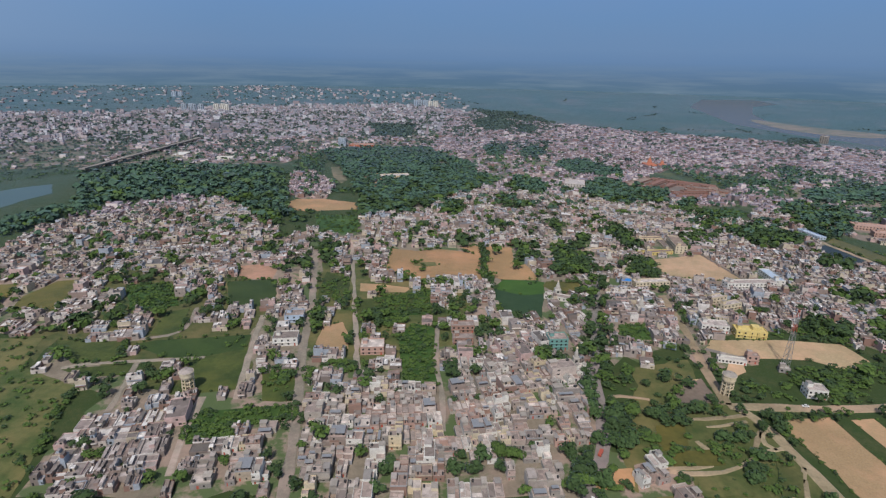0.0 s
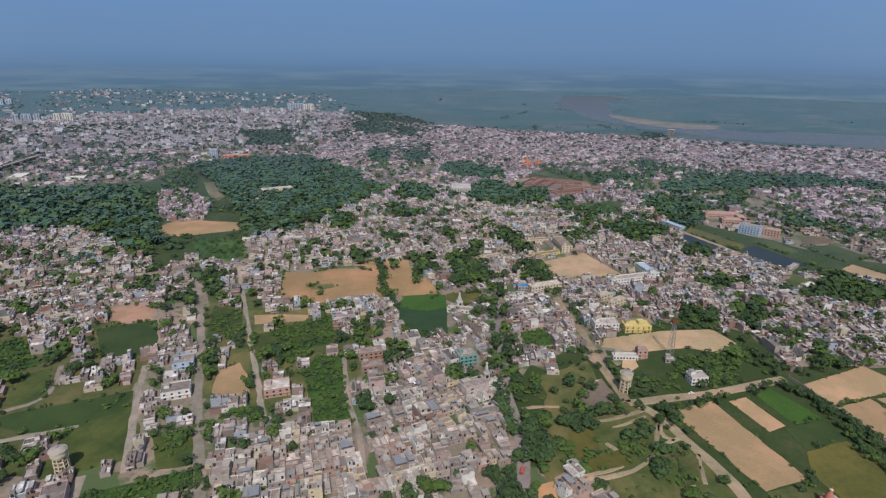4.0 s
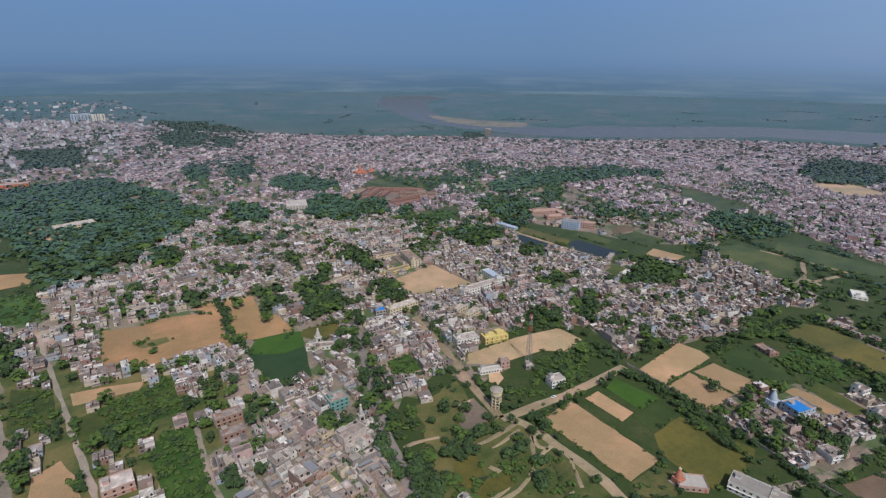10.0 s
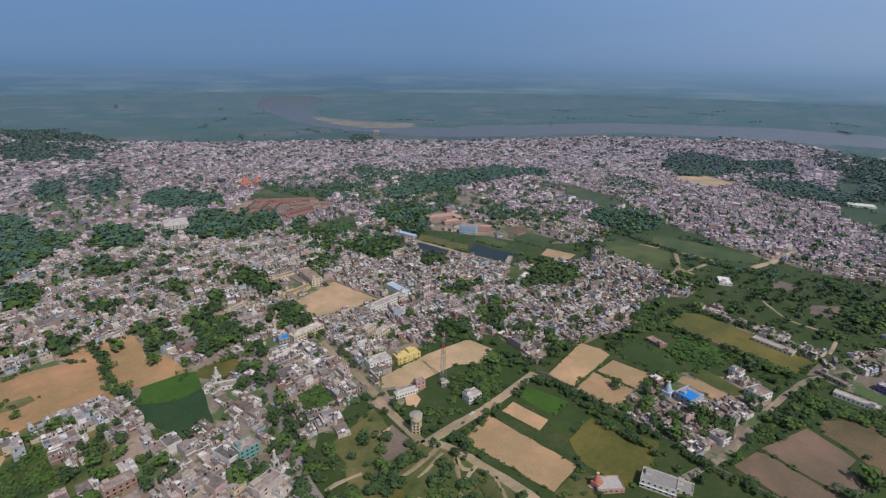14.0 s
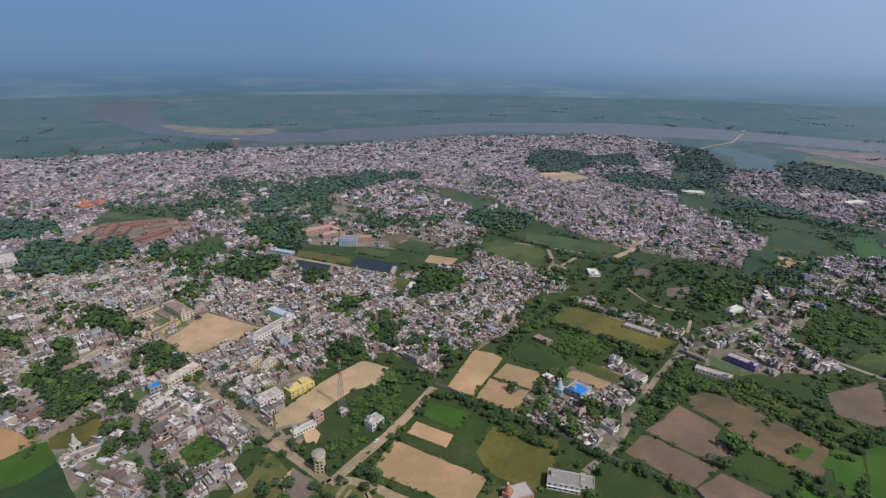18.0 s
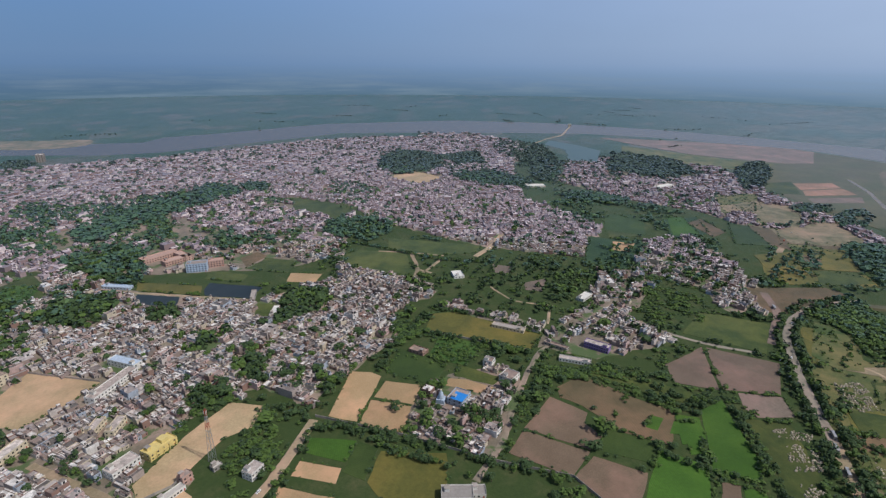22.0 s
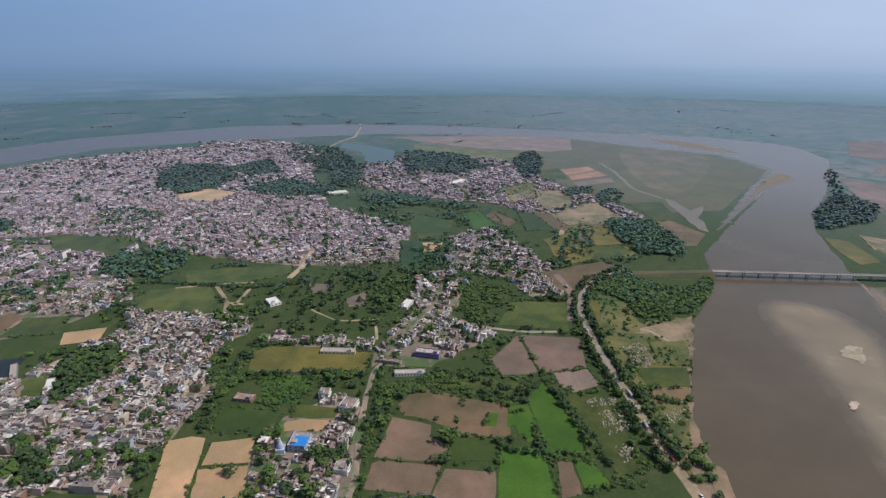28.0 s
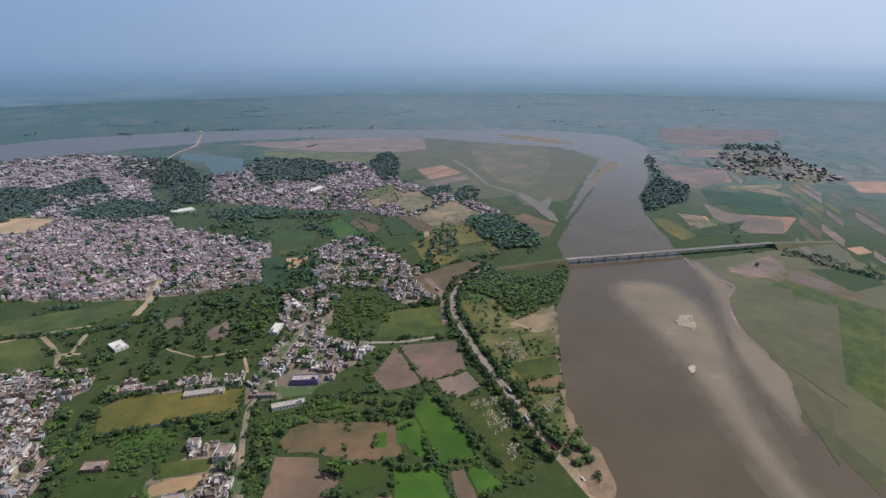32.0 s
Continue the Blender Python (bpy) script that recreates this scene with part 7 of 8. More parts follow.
    hall("temple_hall", "pink-washed temple hall with flat roof", "hall", (229, 181), radians(-38), 17, 11, 1, M["pink_wall"], M["pale_concrete"], 5, 3, fine=True)
    shikhara("small_temple", "small temple with a red spire beside the fields", 234, 185, 12, M["orange_dull"], 2.0, 5.6)
    hall("long_shed", "long grey farm shed with flat roof", "shed", (488, 128), radians(-110), 25, 6, 1, M["concrete"], M["brick_roof"], 6, 2)

    # red sandstone market courts and the orange temple
    for k, (x, y, w, d, a) in enumerate(((325, 925, 92, 16, 47), (345, 905, 92, 14, 47), (383, 990, 110, 15, -34), (420, 925, 70, 18, -34), (370, 842, 84, 16, 10), (372, 868, 70, 12, 10), (445, 850, 80, 16, 66), (365, 930, 70, 12, 47), (385, 915, 60, 12, 47), (400, 880, 60, 12, 10), (405, 955, 50, 12, -34))):
        ob = hall("red_range", "low red sandstone range with red roof", "building", (x, y), radians(a), w, d, 1, M["red_stone"], M["red_stone"] if k % 3 else M["brick_roof"], max(2, int(w / 6)), max(2, int(d / 6)), group="red ranges")
        ob.matrix_basis = ob.matrix_basis @ Matrix.Diagonal((1, 1, 0.9 + 0.05 * k, 1))
    shikhara("orange_temple", "orange temple with a tall curved spire", 438, 1150, 20, M["orange_dull"], 5, 24)
    shikhara("orange_temple", "orange side shrine with a lower spire", 462, 1142, 15, M["orange_dull"], 4.5, 16)
    shikhara("white_temple", "white temple spire among flat roofs", 180, 548, 13, M["temple_white"], 2.0, 6.3)
    shikhara("white_temple", "white temple spire beside the crop field", 107, 459, 13, M["temple_white"], 1.8, 5.6)
    shikhara("white_temple", "white temple with a pointed spire in the town", 172, 424, 14, M["temple_white"], 2.0, 7.0)
    shikhara("white_temple", "slim white temple spire between houses", 96, 336, 13, M["temple_white"], 1.2, 4.2)
    shikhara("white_temple", "white-blue temple spire beside the blue roof", 362, 200, 14, M["pale_blue"], 2.4, 7)

    # schools beyond the ponds
    hall("pink_college", "salmon-pink college block with courts", "school", (545, 690), radians(-20), 52, 16, 2, M["pink_wall"], M["pink_wall"], 14, 4, group="college blocks")
    hall("pink_college", "salmon-pink college wing beside trees", "school", (548, 655), radians(-20), 40, 14, 2, M["pink_wall"], M["pink_wall"], 10, 4, group="college blocks")
    hall("pink_college", "salmon-pink college rear wing", "school", (585, 640), radians(70), 34, 12, 2, M["pink_wall"], M["pink_wall"], 8, 3, group="college blocks")
    hall("blue_college", "pale blue four-storey block", "school", (538, 612), radians(-58), 26, 14, 4, M["pale_blue"], M["roof"], 7, 4)
    hall("pink_college", "salmon block behind the blue one", "school", (562, 598), radians(-50), 22, 12, 3, M["pink_wall"], M["pink_wall"], 6, 3, group="college blocks")
    hall("canal_shed", "long pale blue roofed shed beside the pond", "shed", (462, 676), radians(-80), 38, 9, 1, M["pale_blue"], M["pale_blue"], 9, 2)
    hall("canal_shed", "long pale concrete shed at the pond end", "shed", (487, 470), radians(30), 30, 6, 1, M["concrete"], M["concrete"], 6, 2)
    hall("long_shed", "long pale shed in the green lots", "shed", (460, 424), radians(20), 24, 7, 1, M["concrete"], M["white"], 5, 2)

    # sheds at the edge of the wood
    hall("goods_shed", "white-roofed shed at the edge of the wood", "shed", (-560, 1150), radians(94), 46, 26, 1, M["concrete"], M["white"], 5, 2)
    hall("goods_shed", "long grey shed among trees", "shed", (-504, 990), radians(12), 42, 11, 1, M["concrete"], M["pale_concrete"], 5, 2)
    hall("goods_shed", "long grey shed among trees", "shed", (-512, 1016), radians(12), 42, 11, 1, M["concrete"], M["pale_concrete"], 5, 2)
    hall("cream_house", "broad cream building in a clearing of the wood", "building", (-112, 950), radians(16), 52, 20, 2, M["cream"], M["roof"], 8, 3)
    # apartment towers in the far city
    for k, (x, y, w, n, st) in enumerate(((-1052, 2200, 70, 4, 9), (-935, 2225, 55, 3, 9), (-150, 2630, 60, 3, 10), (-90, 2640, 50, 2, 9), (-1500, 3040, 50, 2, 8))):
        for i in range(n):
            hall("apartment_tower", "pale apartment tower with rows of windows", "tower", (x + i * w / n * 1.15, y + (i % 2) * 14), radians(8), w / n, 18, st, M["white"] if k % 2 else M["pale_blue"], M["roof"], 2, 2, group="apartment towers", win=(3.4, 1.8), faces=(0,))
    # the tower at the river bank
    hall("bank_tower", "pale grey tower at the river bank", "tower", (1090, 1560), radians(40), 22, 18, 7, M["concrete"], M["roof"], 4, 3, win=(2.2, 1.6))
    hall("end_shrine", "white shrine at the end of the causeway", "temple", (2540, 240), radians(10), 16, 14, 2, M["white"], M["white"], 4, 4)
    hall("white_depot", "long white depot roof at the edge of town", "shed", (1290, -40), radians(-40), 60, 16, 1, M["white"], M["white"], 10, 3)
    hall("white_depot", "white hall roof among trees", "shed", (1210, 250), radians(-70), 44, 22, 1, M["white"], M["white"], 8, 3)
    hall("bus_shed", "large white roofed shed in the far city", "shed", (-480, 1120), radians(10), 34, 24, 1, M["white"], M["white"], 4, 3)
    bridge()
    elevated_road()
    field_walls()
    vehicles()


def bridge():
    """The road bridge over the river: deck, kerbs, railings, round piers and caps."""
    a, b = Vector((679, -343, 0)), Vector((620, -705, 0))
    d = (b - a).normalized()
    length = (b - a).length
    thing = tagged(new("river_bridge"), "long low concrete road bridge on many piers", "bridge")
    w, top = 4.2, 7.5
    n = int(length / 21)
    for k in range(n):
        s0, s1 = length * k / n, length * (k + 1) / n
        part("deck_span", box(s0 + 0.02, -w, top - 0.8, s1 - 0.02, w, top), M["pale_concrete"], thing)
        for s in (-1, 1):
            part("railing", box(s0 + 0.02, s * (w - 0.2) - 0.12, top, s1 - 0.02, s * (w - 0.2) + 0.12, top + 0.7), M["pale_concrete"], thing)
        if k:
            part("pier_cap", box(s0 - 0.9, -w + 0.4, top - 1.7, s0 + 0.9, w - 0.4, top - 0.8), M["pale_concrete"], thing)
            for s in (-2.4, 2.4):
                ob = part("pier", ring_solid([(0.8, -1), (0.7, top - 1.7)], 12), M["pale_concrete"], thing)
                ob.location = (s0, s, 0)
    part("road_surface", box(0, -w + 0.4, top, length, w - 0.4, top + 0.05), M["asphalt"], thing)
    thing.matrix_basis = Matrix.Translation(a) @ Matrix.Rotation(math.atan2(d.y, d.x), 4, "Z")
    # approach banks at both ends
    for e, o in ((a, -d), (b, d)):
        bm = bmesh.new()
        far = e + o * 130
        s = Vector((-d.y, d.x, 0))
        vs = [bm.verts.new(p) for p in (e + s * 5 + Vector((0, 0, top)), e - s * 5 + Vector((0, 0, top)), far - s * 5 + Vector((0, 0, 0.35)), far + s * 5 + Vector((0, 0, 0.35)), e + s * 16, e - s * 16, far - s * 6, far + s * 6)]
        for q in ((0, 3, 2, 1), (0, 4, 7, 3), (1, 2, 6, 5), (0, 1, 5, 4)):
            bm.faces.new([vs[i] for i in q])
        bmesh.ops.recalc_face_normals(bm, faces=bm.faces[:])
        tagged(part("bridge_approach", bm, M["flood"]), "grassy road embankment at the bridge end", "embankment", kind="structure")
        KEEP_CLEAR.append(((e.x + far.x) / 2, (e.y + far.y) / 2, 60))


def elevated_road():
    """The raised road in the far city."""
    a, b = Vector((-655, 960, 0)), Vector((-630, 1400, 0))
    d = (b - a).normalized()
    length = (b - a).length
    thing = tagged(new("flyover"), "long raised grey flyover crossing the trees", "bridge")
    n = 16
    for k in range(n):
        part("deck_span", box(length * k / n, -6, 6.0, length * (k + 1) / n - 0.05, 6, 7.6), M["concrete"], thing)
        for s in (-1, 1):
            part("railing", box(length * k / n, s * 5.8 - 0.15, 7.6, length * (k + 1) / n - 0.05, s * 5.8 + 0.15, 8.6), M["concrete"], thing)
        part("pier", box(length * (k + 0.5) / n - 0.8, -4, -1, length * (k + 0.5) / n + 0.8, 4, 6.0), M["concrete"], thing)
    thing.matrix_basis = Matrix.Translation(a) @ Matrix.Rotation(math.atan2(d.y, d.x), 4, "Z")


def wall_line(name, label, pts, height=2.2):
    """A boundary wall of panels along a line."""
    thing = tagged(new(name), label, "wall", group="boundary walls")
    for (x0, y0), (x1, y1) in zip(pts, pts[1:]):
        l = math.hypot(x1 - x0, y1 - y0)
        n = max(1, int(l / 9))
        for k in range(n):
            ob = part("wall_panel", box(0, -0.12, -0.3, l / n - 0.02, 0.12, height), M["concrete"], thing)
            ob.matrix_basis = Matrix.Translation((x0 + (x1 - x0) * k / n, y0 + (y1 - y0) * k / n, 0)) @ Matrix.Rotation(math.atan2(y1 - y0, x1 - x0), 4, "Z")


def field_walls():
    wall_line("boundary_wall", "long grey boundary wall behind the fields", [(313, 292), (312, 216), (306, 150)])
    wall_line("boundary_wall", "grey wall round the sports ground", [(300, 499), (291, 574), (300, 600)])
    wall_line("boundary_wall", "pale wall along the ploughed field", [(305, 152), (306, 86), (284, 60)])
    wall_line("boundary_wall", "low wall beside the crop field and houses", [(470, 139), (479, 254)])
    wall_line("boundary_wall", "grey wall of the school lot", [(198, 357), (216, 346), (232, 345)])


def vehicle_kind(material, length=4.2, width=1.7, height=1.5, bus=False):
    thing = new("car")
    if bus:
        part("body", box(-length / 2, -width / 2, 0.5, length / 2, width / 2, height, 0.15), material, thing)
        part("windscreen", box(-length / 2 + 0.2, -width / 2 - 0.02, height * 0.55, length / 2 - 0.2, width / 2 + 0.02, height * 0.8), M["dark_opening"], thing)
    else:
        part("body", box(-length / 2, -width / 2, 0.3, length / 2, width / 2, 0.9, 0.12), material, thing)
        part("cabin", box(-length * 0.28, -width * 0.43, 0.9, length * 0.25, width * 0.43, height, 0.14), M["dark_opening"], thing)
        part("roof", box(-length * 0.22, -width * 0.4, height - 0.02, length * 0.18, width * 0.4, height + 0.04), material, thing)
    for sx in (-0.32, 0.32):
        for sy in (-0.45, 0.45):
            ob = part("wheel", ring_solid([(0.34, -0.1), (0.34, 0.1)], 10), M["tyre"], thing)
            ob.matrix_basis = Matrix.Translation((length * sx, width * sy, 0.34)) @ Matrix.Rotation(radians(90), 4, "X")
    return thing


def vehicles():
    """Cars and lorries standing on the river road and the town roads."""
    rng = random.Random(5)
    kinds = [("white hatchback car standing on the road", vehicle_kind(M["car_white"])), ("grey lorry standing on the river road", vehicle_kind(M["steel"], 8.5, 2.4, 3.0, True)),
             ("red van standing on the road", vehicle_kind(M["steel_red"], 5.0, 1.9, 2.1, True))]
    first = set()
    lines = [p for w, p in ROADS if w >= 7]
    for line in lines:
        for (x0, y0), (x1, y1) in zip(line, line[1:]):
            if rng.random() < 0.75:
                s = rng.uniform(0.2, 0.8)
                l = math.hypot(x1 - x0, y1 - y0) + 1e-9
                off = rng.choice([-1.6, 1.6])
                k = rng.choice([0, 0, 1, 2])
                m = Matrix.Translation((x0 + (x1 - x0) * s - (y1 - y0) / l * off, y0 + (y1 - y0) * s + (x1 - x0) / l * off, 0.31)) @ Matrix.Rotation(math.atan2(y1 - y0, x1 - x0), 4, "Z")
                label, ob = kinds[k]
                if k in first:
                    ob = copy_thing(ob, m)
                else:
                    first.add(k)
                    ob.matrix_basis = m
                tagged(ob, label, "vehicle", group="vehicles on the roads")


# ---------- set everything down ----------
def blocked_roads(x, y):
    bad = np.zeros(len(x), bool)
    for w, p in ROADS:
        bad |= away_from_line(x, y, p) < w / 2 + 1.5
    for cx, cy, r in KEEP_CLEAR:
        bad |= np.hypot(x - cx, y - cy) < r * 0.8
    return bad



build_landmarks()
for n_t, (nm, turn, dens, style, poly) in enumerate(sorted(TOWNS, key=lambda t: t[0] not in ("core", "compound", "mid_e"))):
    lay_out(nm, turn, dens, style, poly, 11 + n_t)
lots = np.array([l[:6] for l in LOTS])
STRETCH = (60.0, 120.0)    # the part of the plan that is passed most closely
far_off = np.hypot(lots[:, 0] - STRETCH[0], lots[:, 1] - STRETCH[1])
order = np.argsort(far_off, kind="stable")
near_ids, rest = order[:190], order[190:]

WALLS = [("grey plastered", M["concrete"]), ("mixed plaster", M["wall_mixed"]), ("cream painted", M["cream"]), ("white painted", M["white"]), ("red-brick", M["brick"]), ("pink plastered", M["pink_wall"])]
kinds = {}
pick = random.Random(3)
for i in near_ids:
    x, y, w, d, a, s = lots[i]
    s = int(s)
    k = pick.choices(range(6), (5, 6.4, 1.4, 4.2, 0.8, 0.9) if w < 11 else (4, 7, 1, 1, 1, 0.3))[0]
    v = pick.randrange(3)
    key = (s, k, v)
    m = Matrix.Translation((x, y, 0)) @ Matrix.Rotation(a, 4, "Z") @ Matrix.Diagonal((w / 8, d / 10, 1, 1)) @ Matrix.Translation((-4, -5, 0))
    if key not in kinds:
        kinds[key] = house_kind(s, WALLS[k][1], s + 2 * k + 7 * v)
        ob = kinds[key]
        ob.matrix_basis = m
    else:
        ob = kinds[key]
        ob = copy_thing(ob, m)
        ob.matrix_basis = m
    words = {1: "one-storey", 2: "two-storey", 3: "three-storey"}[s]
    tagged(ob, f"{WALLS[k][0]} {words} house with flat roof and parapet", "house", group="town houses")

rng = np.random.default_rng(4)
pieces_mid, pieces_far, pieces_pale = [], [], []
R = lots[rest]
dist = far_off[rest]
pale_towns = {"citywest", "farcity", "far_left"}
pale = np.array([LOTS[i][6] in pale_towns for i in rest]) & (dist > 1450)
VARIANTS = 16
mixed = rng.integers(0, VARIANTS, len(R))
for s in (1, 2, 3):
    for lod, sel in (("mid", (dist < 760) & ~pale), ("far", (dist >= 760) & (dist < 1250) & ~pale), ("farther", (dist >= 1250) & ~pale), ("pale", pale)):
        for var in range(VARIANTS):
            L = R[sel & (R[:, 5] == s) & (mixed == var)]
            if not len(L):
                continue
            place = np.c_[L[:, :2], np.zeros(len(L))]
            size = np.c_[L[:, 2], L[:, 3], rng.uniform(0.85, 1.15, len(L)) * (rng.uniform(1.0, 2.2, len(L)) if lod == "pale" else 1.0)]
            detail = {"mid": 2, "far": 1, "farther": 0, "pale": 0}[lod]
            got = multiply(house_template(s, detail, random.Random(97 * s + var)), place, size, L[:, 4])
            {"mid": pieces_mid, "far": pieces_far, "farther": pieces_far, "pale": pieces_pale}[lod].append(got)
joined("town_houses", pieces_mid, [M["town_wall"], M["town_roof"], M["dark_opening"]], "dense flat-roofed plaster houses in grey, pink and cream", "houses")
# houses past 760 m take the colours that hold the haze
joined("old_town_houses", pieces_far, [M["hazed_wall"], M["hazed_roof"], M["dark_opening"]], "crowded flat-roofed houses of the old town by the river", "houses")
joined("far_city_houses", pieces_pale, [M["pale_town"], M["hazed_roof"], M["dark_opening"]], "pale houses of the far city among trees", "houses")

# ---------- trees ----------
rng = np.random.default_rng(9)
for dens, poly in WOODS:
    cx, cy = np.mean(np.array(poly, float), 0)
    far = math.hypot(cx - 90, cy - 130) > 850 and dens < 12
    low_wood = dens == 6.3
    dens = 4.3 if low_wood else dens * 1.08 if far else dens
    x, y = scatter(poly, dens, rng)
    thin = np.array([noise.noise(Vector((a / 40, b / 40, 7.7))) for a, b in zip(x, y)])
    ok = rng.random(len(x)) < 1.0 + (1.3 if far else 0.8) * np.minimum(thin, 0)
    for w, p in ROADS:
        ok &= away_from_line(x, y, p) > w / 2 + 1.5
    for cx, cy, r in KEEP_CLEAR:
        ok &= np.hypot(x - cx, y - cy) > r * 0.8
    x, y = x[ok], y[ok]
    if low_wood:
        add_trees(x, y, rng.uniform(3.4, 5.6, len(x)), rng.uniform(1.7, 2.1, len(x)), 0.12)
        continue
    tall = rng.uniform(5.2, 8.6, len(x)) if far else rng.uniform(3.6, 11.5, len(x))
    add_trees(x, y, tall * (min(dens, 9) / 7 if dens < 12 else 0.72), rng.uniform(1.0, 1.4, len(x)) * (1.5 if far else 1.15), 0.92 if far else 0.8)
for dens, poly in MIXED:
    x, y = scatter(poly, dens, rng)
    near_lot = np.array([np.min((lots[:, 0] - u) ** 2 + (lots[:, 1] - v) ** 2) for u, v in zip(x, y)])
    ok = ~blocked_roads(x, y) & (near_lot > 9)
    x, y = x[ok], y[ok]
    add_trees(x, y, rng.uniform(5.0, 9.5, len(x)), rng.uniform(1.05, 1.5, len(x)), 0.7)
for dens, poly in SCRUB:
    cx, cy = np.mean(np.array(poly, float), 0)
    x, y = scatter(poly, dens * (1.7 if math.hypot(cx, cy) > 850 else 1.0), rng)
    cl = np.array([noise.noise(Vector((a / 25, b / 25, 5.1))) for a, b in zip(x, y)])
    ok = (rng.random(len(x)) < 0.62 + 1.6 * cl) & ~blocked_roads(x, y)
    for q in OPEN:
        ok &= ~inside(x, y, q)
    x, y, cl = x[ok], y[ok], cl[ok]
    add_trees(x, y, rng.uniform(1.1, 3.1, len(x)) * (1.1 + cl), rng.uniform(1.8, 2.6, len(x)), 0.25)
if GAPS:
    g = np.array(GAPS)
    far_gap = np.hypot(g[:, 0], g[:, 1])
    sel = rng.random(len(g)) < np.where(far_gap > 2300, 0.05, np.where(far_gap > 1000, 0.42, 0.6))
    g = g[sel]
    add_trees(g[:, 0], g[:, 1], rng.uniform(5.0, 10.5, len(g)), rng.uniform(1.05, 1.5, len(g)), 0.5)
    far_lot = np.hypot(lots[:, 0] - 60, lots[:, 1] - 120)
    lane = lots[rng.random(len(lots)) < np.where(far_lot < 330, 0.07, np.where(far_lot < 1000, 0.17, 0.10))]
    off = rng.normal(0, 1.0, (len(lane), 2)) + np.c_[np.sin(lane[:, 4]), -np.cos(lane[:, 4])] * (lane[:, 3:4] / 2 + 1.5)
    add_trees(lane[:, 0] + off[:, 0], lane[:, 1] + off[:, 1], rng.uniform(3.5, 8.0, len(lane)), rng.uniform(1.0, 1.3, len(lane)), 0.65)
for kind, p in FIELDS:
    c = np.mean(np.array(p), 0)
    far = math.hypot(c[0] - 100, c[1] - 150)
    if far > 1500 or kind in ("sandy", "flood") or c[1] < -250:
        continue
    loop = list(p) + [p[0]]
    for (a, b) in zip(loop, loop[1:]):
        r = rng.random()
        if r < 0.42:
            continue
        x, y = along([a, b], 2.6 if r > 0.7 else 6.0, 0.4, rng)
        cl = np.array([noise.noise(Vector((u / 14, v / 14, 2.2))) for u, v in zip(x, y)])
        k = rng.random(len(x)) < 0.6 + 1.2 * cl
        add_trees(x[k], y[k], rng.uniform(0.8, 2.6, k.sum()) * (1.2 + 1.6 * np.maximum(cl[k], 0) * (r > 0.7)) * (0.55 if kind in ("tan", "plough", "damp", "sand") else 1.0), 1.5, 0.4)
    if kind in ("bush", "rough"):
        x, y = scatter(p, (2.9 if far < 520 else 4.5) if kind == "bush" else 7.5, rng)
        k = rng.random(len(x)) < 0.6
        add_trees(x[k], y[k], rng.uniform(0.9, 3.2, k.sum()), 1.8, 0.25)
for width, p, sides, gap, hgt in TREE_LINES:
    for s in sides:
        x, y = along(p, gap, s * (width / 2 + (4.6 if gap < 5 else 2.6)), rng)
        k = rng.random(len(x)) < 0.85
        x, y = x[k] + rng.normal(0, 1.0, k.sum()), y[k] + rng.normal(0, 1.0, k.sum())
        add_trees(x, y, rng.uniform(0.5, 1.35, len(x)) * hgt, rng.uniform(1.0, 1.3, len(x)), 0.8)
# scrub on open ground
x, y = rng.uniform(-550, 1500, 30000), rng.uniform(-320, 1000, 30000)
ok = ~blocked(x, y, 1.0)
for *_, p in TOWNS:
    ok &= ~inside(x, y, p)
x, y = x[ok], y[ok]
cl = np.array([noise.noise(Vector((a / 60, b / 60, 3.3))) for a, b in zip(x, y)])
k = rng.random(len(x)) < 0.22 + 2.6 * cl
add_trees(x[k], y[k], rng.uniform(1.8, 5.5, k.sum()) * (1 + 1.2 * np.maximum(cl[k], 0)), rng.uniform(1.4, 2.1, k.sum()), 0.6)
# thick bushes between the fields by the river road
x, y = rng.uniform(300, 760, 9000), rng.uniform(-260, 260, 9000)
ok = ~blocked(x, y, 1.0)
for *_, p in TOWNS:
    ok &= ~inside(x, y, p)
x, y = x[ok], y[ok]
cl = np.array([noise.noise(Vector((a / 35, b / 35, 8.3))) for a, b in zip(x, y)])
k = rng.random(len(x)) < 0.4 + 2.2 * cl
add_trees(x[k], y[k], rng.uniform(0.8, 2.8, k.sum()), rng.uniform(1.7, 2.5, k.sum()), 0.6)
# rows and clumps of trees over the far plain
for _ in range(110):
    r, a = rng.uniform(900, 3700), rng.uniform(-2.6, 0.9)
    cx, cy = r * math.sin(-a), r * math.cos(a)
    t, n = rng.uniform(0, math.pi), rng.integers(6, 26)
    s = rng.uniform(-1, 1, n) * rng.uniform(40, 180)
    x, y = cx + math.cos(t) * s + rng.normal(0, 6, n), cy + math.sin(t) * s + rng.normal(0, 6, n)
    ok = np.ones(n, bool)
    for p in WATERS:
        ok &= ~inside(x, y, p)
    for *_, p in TOWNS:
        ok &= ~inside(x, y, p)
    for kind, p in FIELDS:
        if kind == "flood":
            ok &= ~inside(x, y, p)
    add_trees(x[ok], y[ok], rng.uniform(2.5, 6.5, ok.sum()), 1.3, 0.5)

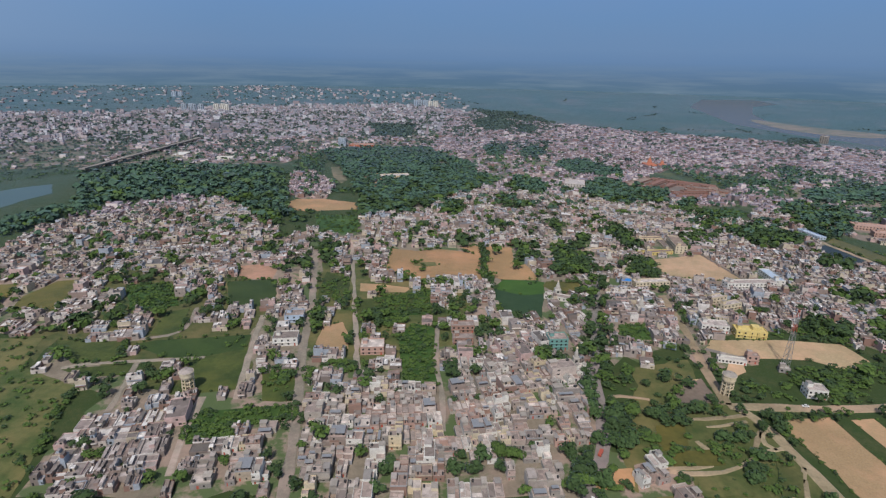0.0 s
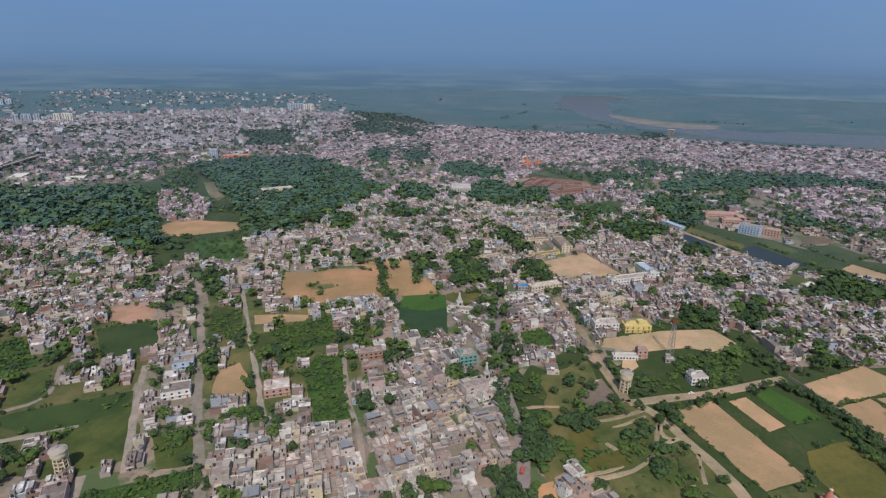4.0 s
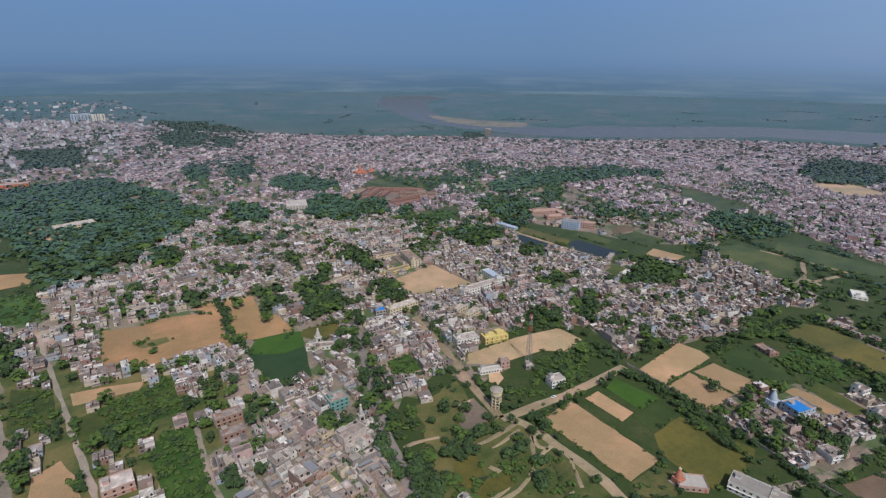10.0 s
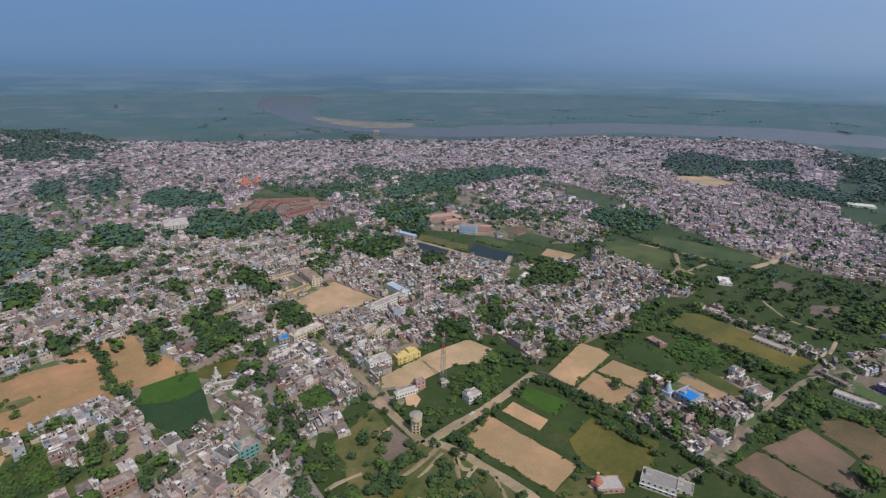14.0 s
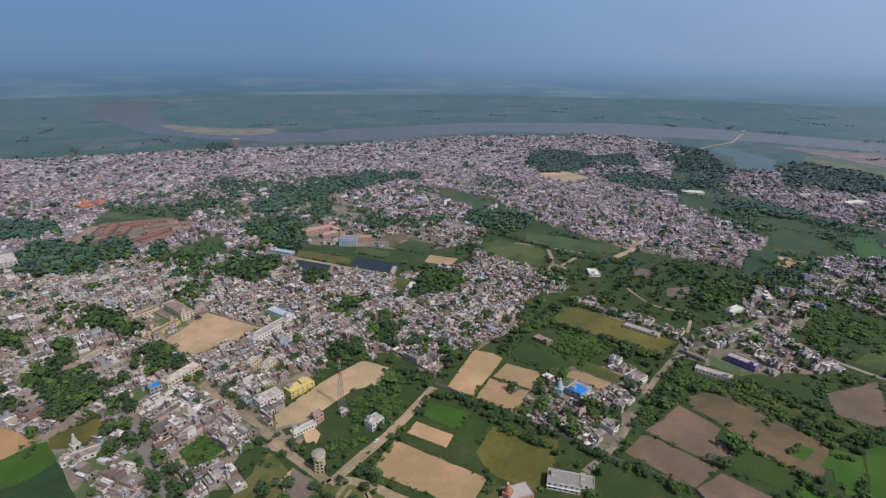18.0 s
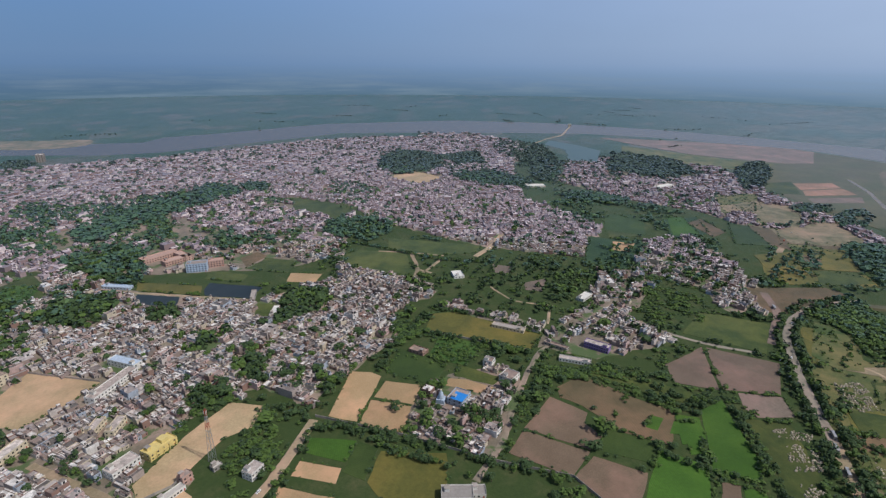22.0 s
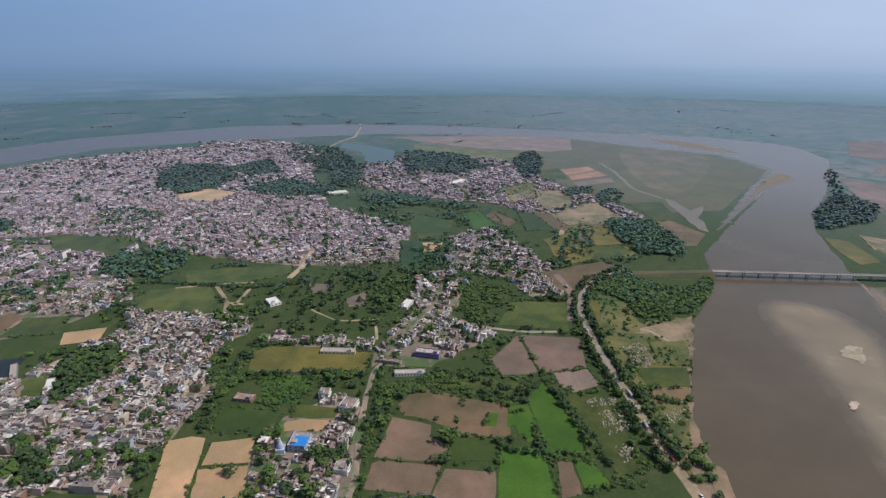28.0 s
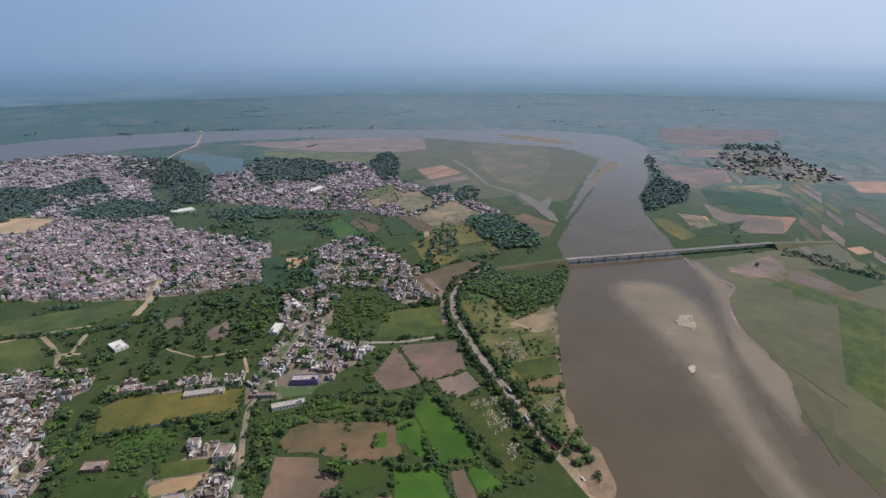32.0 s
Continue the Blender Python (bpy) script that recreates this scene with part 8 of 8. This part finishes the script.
# heaps of broken stone on the river bank
for k, pts in enumerate((((390, -67), (393, -90), (364, -85), (357, -65), (373, -63)), ((410, -60), (407, -90), (396, -87), (397, -60)), ((345, -64), (349, -81), (334, -80), (325, -63)),
                         ((499, -134), (504, -159), (456, -153), (451, -131), (473, -129)), ((385, -122), (389, -148), (370, -139), (367, -121)))):
    x, y = scatter(pts, 1.5, rng)
    ok = rng.random(len(x)) < 0.5 + 1.6 * np.array([noise.noise(Vector((u / 5, v / 5, 6.4))) for u, v in zip(x, y)])
    verts, quads = [], []
    for u, v in zip(x[ok], y[ok]):
        w, h, a = rng.uniform(0.5, 1.3), rng.uniform(0.3, 0.9), rng.uniform(0, 6.28)
        n = len(verts)
        for z, f in ((0.0, 1.0), (0.35 + h, 0.55)):
            for c in range(4):
                r = w * f * rng.uniform(0.7, 1.2)
                verts.append((u + r * math.cos(a + c * 1.57), v + r * math.sin(a + c * 1.57), z))
        quads += [(n + 4, n + 5, n + 6, n + 7)] + [(n + c, n + (c + 1) % 4, n + 4 + (c + 1) % 4, n + 4 + c) for c in range(4)]
    tagged(new("broken_stone", mesh_from("broken_stone", np.array(verts), quads, [M["stone"]])), "pale broken stones strewn over dry grass", "stones", kind="stuff")

# single trees worth a place of their own
add_trees([363, 378, 341, 76, 60], [72, 214, 232, 520, 566], [13, 10, 9, 11, 12], 1.25, 0.4)

T = np.array(TREES)
d_t = np.hypot(T[:, 0] - 90, T[:, 1] - 130) - T[:, 2] * 8
order = np.argsort(d_t, kind="stable")
near_t, rest_t = order[:260], order[260:]
protos = []
for v in range(8):
    dark = v % 2
    Vt, Ft, It = crown_template(100 + v, 520, 0.056, 6 + v % 4)
    crown = mesh_from("crown", Vt, Ft, [M["leaf_dark"] if dark else M["leaf"]])
    protos.append((crown, trunk_mesh(v)))
words = {0: "broad green leafy tree", 1: "dark green dense tree"}
for n_i, i in enumerate(near_t):
    x, y, h, sp, dk = T[i]
    v = 2 * pick.randrange(4) + (1 if pick.random() < dk else 0)
    small = h < 3.6
    thing = tagged(new("bush" if small else "tree"), ("green rounded bush on rough ground" if small else words[v % 2] + (" of large size" if h > 9 else " beside houses")), "bush" if small else "tree", group="near trees")
    thing.matrix_basis = Matrix.Translation((x, y, 0)) @ Matrix.Rotation(pick.random() * 6.28, 4, "Z") @ Matrix.Diagonal((h * sp, h * sp, h, 1))
    share("crown", protos[v][0], thing)
    share("trunk", protos[v][1], thing)

high_t = [crown_template(300 + k, 130, 0.081, 7) for k in range(4)]
low_t = [crown_template(330 + k, 36, 0.142, 6) for k in range(4)]
mid_t = [crown_template(350 + k, 24, 0.168, 5) for k in range(4)]
far_t = [crown_template(400 + k, 14, 0.205, 4) for k in range(3)]
last_t = [crown_template(450 + k, 9, 0.26, 3) for k in range(3)]


def with_trunk(tpl):
    V0, F0, I0 = tpl
    s = 0.03
    tv = np.array([(-s, -s, -0.02), (s, -s, -0.02), (s, s, -0.02), (-s, s, -0.02), (-s, -s, 0.5), (s, -s, 0.5), (s, s, 0.5), (-s, s, 0.5)])
    tf = np.array([(0, 1, 5, 4), (1, 2, 6, 5), (2, 3, 7, 6), (3, 0, 4, 7)]) + len(V0)
    return np.concatenate([V0, tv]), np.concatenate([F0, tf]), np.concatenate([I0, np.ones(4, int)])


high_t = [with_trunk(t) for t in high_t]
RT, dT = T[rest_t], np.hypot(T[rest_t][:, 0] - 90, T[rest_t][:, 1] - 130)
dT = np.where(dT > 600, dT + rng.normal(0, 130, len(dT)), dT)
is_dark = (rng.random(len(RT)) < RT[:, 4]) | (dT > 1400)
which = rng.integers(0, 12, len(RT))
for dark in (0, 1):
    lots_of = {"mid": [], "far": [], "last": []}
    high = (dT < 430) & (RT[:, 2] >= 3.5)
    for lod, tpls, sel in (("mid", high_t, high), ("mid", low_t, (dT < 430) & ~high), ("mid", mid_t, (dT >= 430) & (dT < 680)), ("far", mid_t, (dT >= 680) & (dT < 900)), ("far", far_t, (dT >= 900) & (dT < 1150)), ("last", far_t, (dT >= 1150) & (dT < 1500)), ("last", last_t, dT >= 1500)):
        for k, tpl in enumerate(tpls):
            S = RT[sel & (is_dark == bool(dark)) & (which % len(tpls) == k)]
            if len(S):
                lots_of[lod].append(multiply(tpl, np.c_[S[:, :2], np.zeros(len(S))], np.c_[S[:, 2] * S[:, 3], S[:, 2] * S[:, 3], S[:, 2]], rng.uniform(0, 6.28, len(S))))
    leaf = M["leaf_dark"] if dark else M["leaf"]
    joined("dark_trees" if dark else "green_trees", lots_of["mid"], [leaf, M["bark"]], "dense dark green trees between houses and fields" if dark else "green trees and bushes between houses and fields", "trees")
    # leaf colour takes on more painted haze with distance
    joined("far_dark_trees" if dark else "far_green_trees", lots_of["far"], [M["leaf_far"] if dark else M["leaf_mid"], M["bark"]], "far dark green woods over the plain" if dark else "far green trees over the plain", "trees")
    joined("distant_dark_trees" if dark else "distant_trees", lots_of["last"], [M["leaf_last"], M["bark"]], "trees in the far distance with haze put into their leaf colour", "trees")
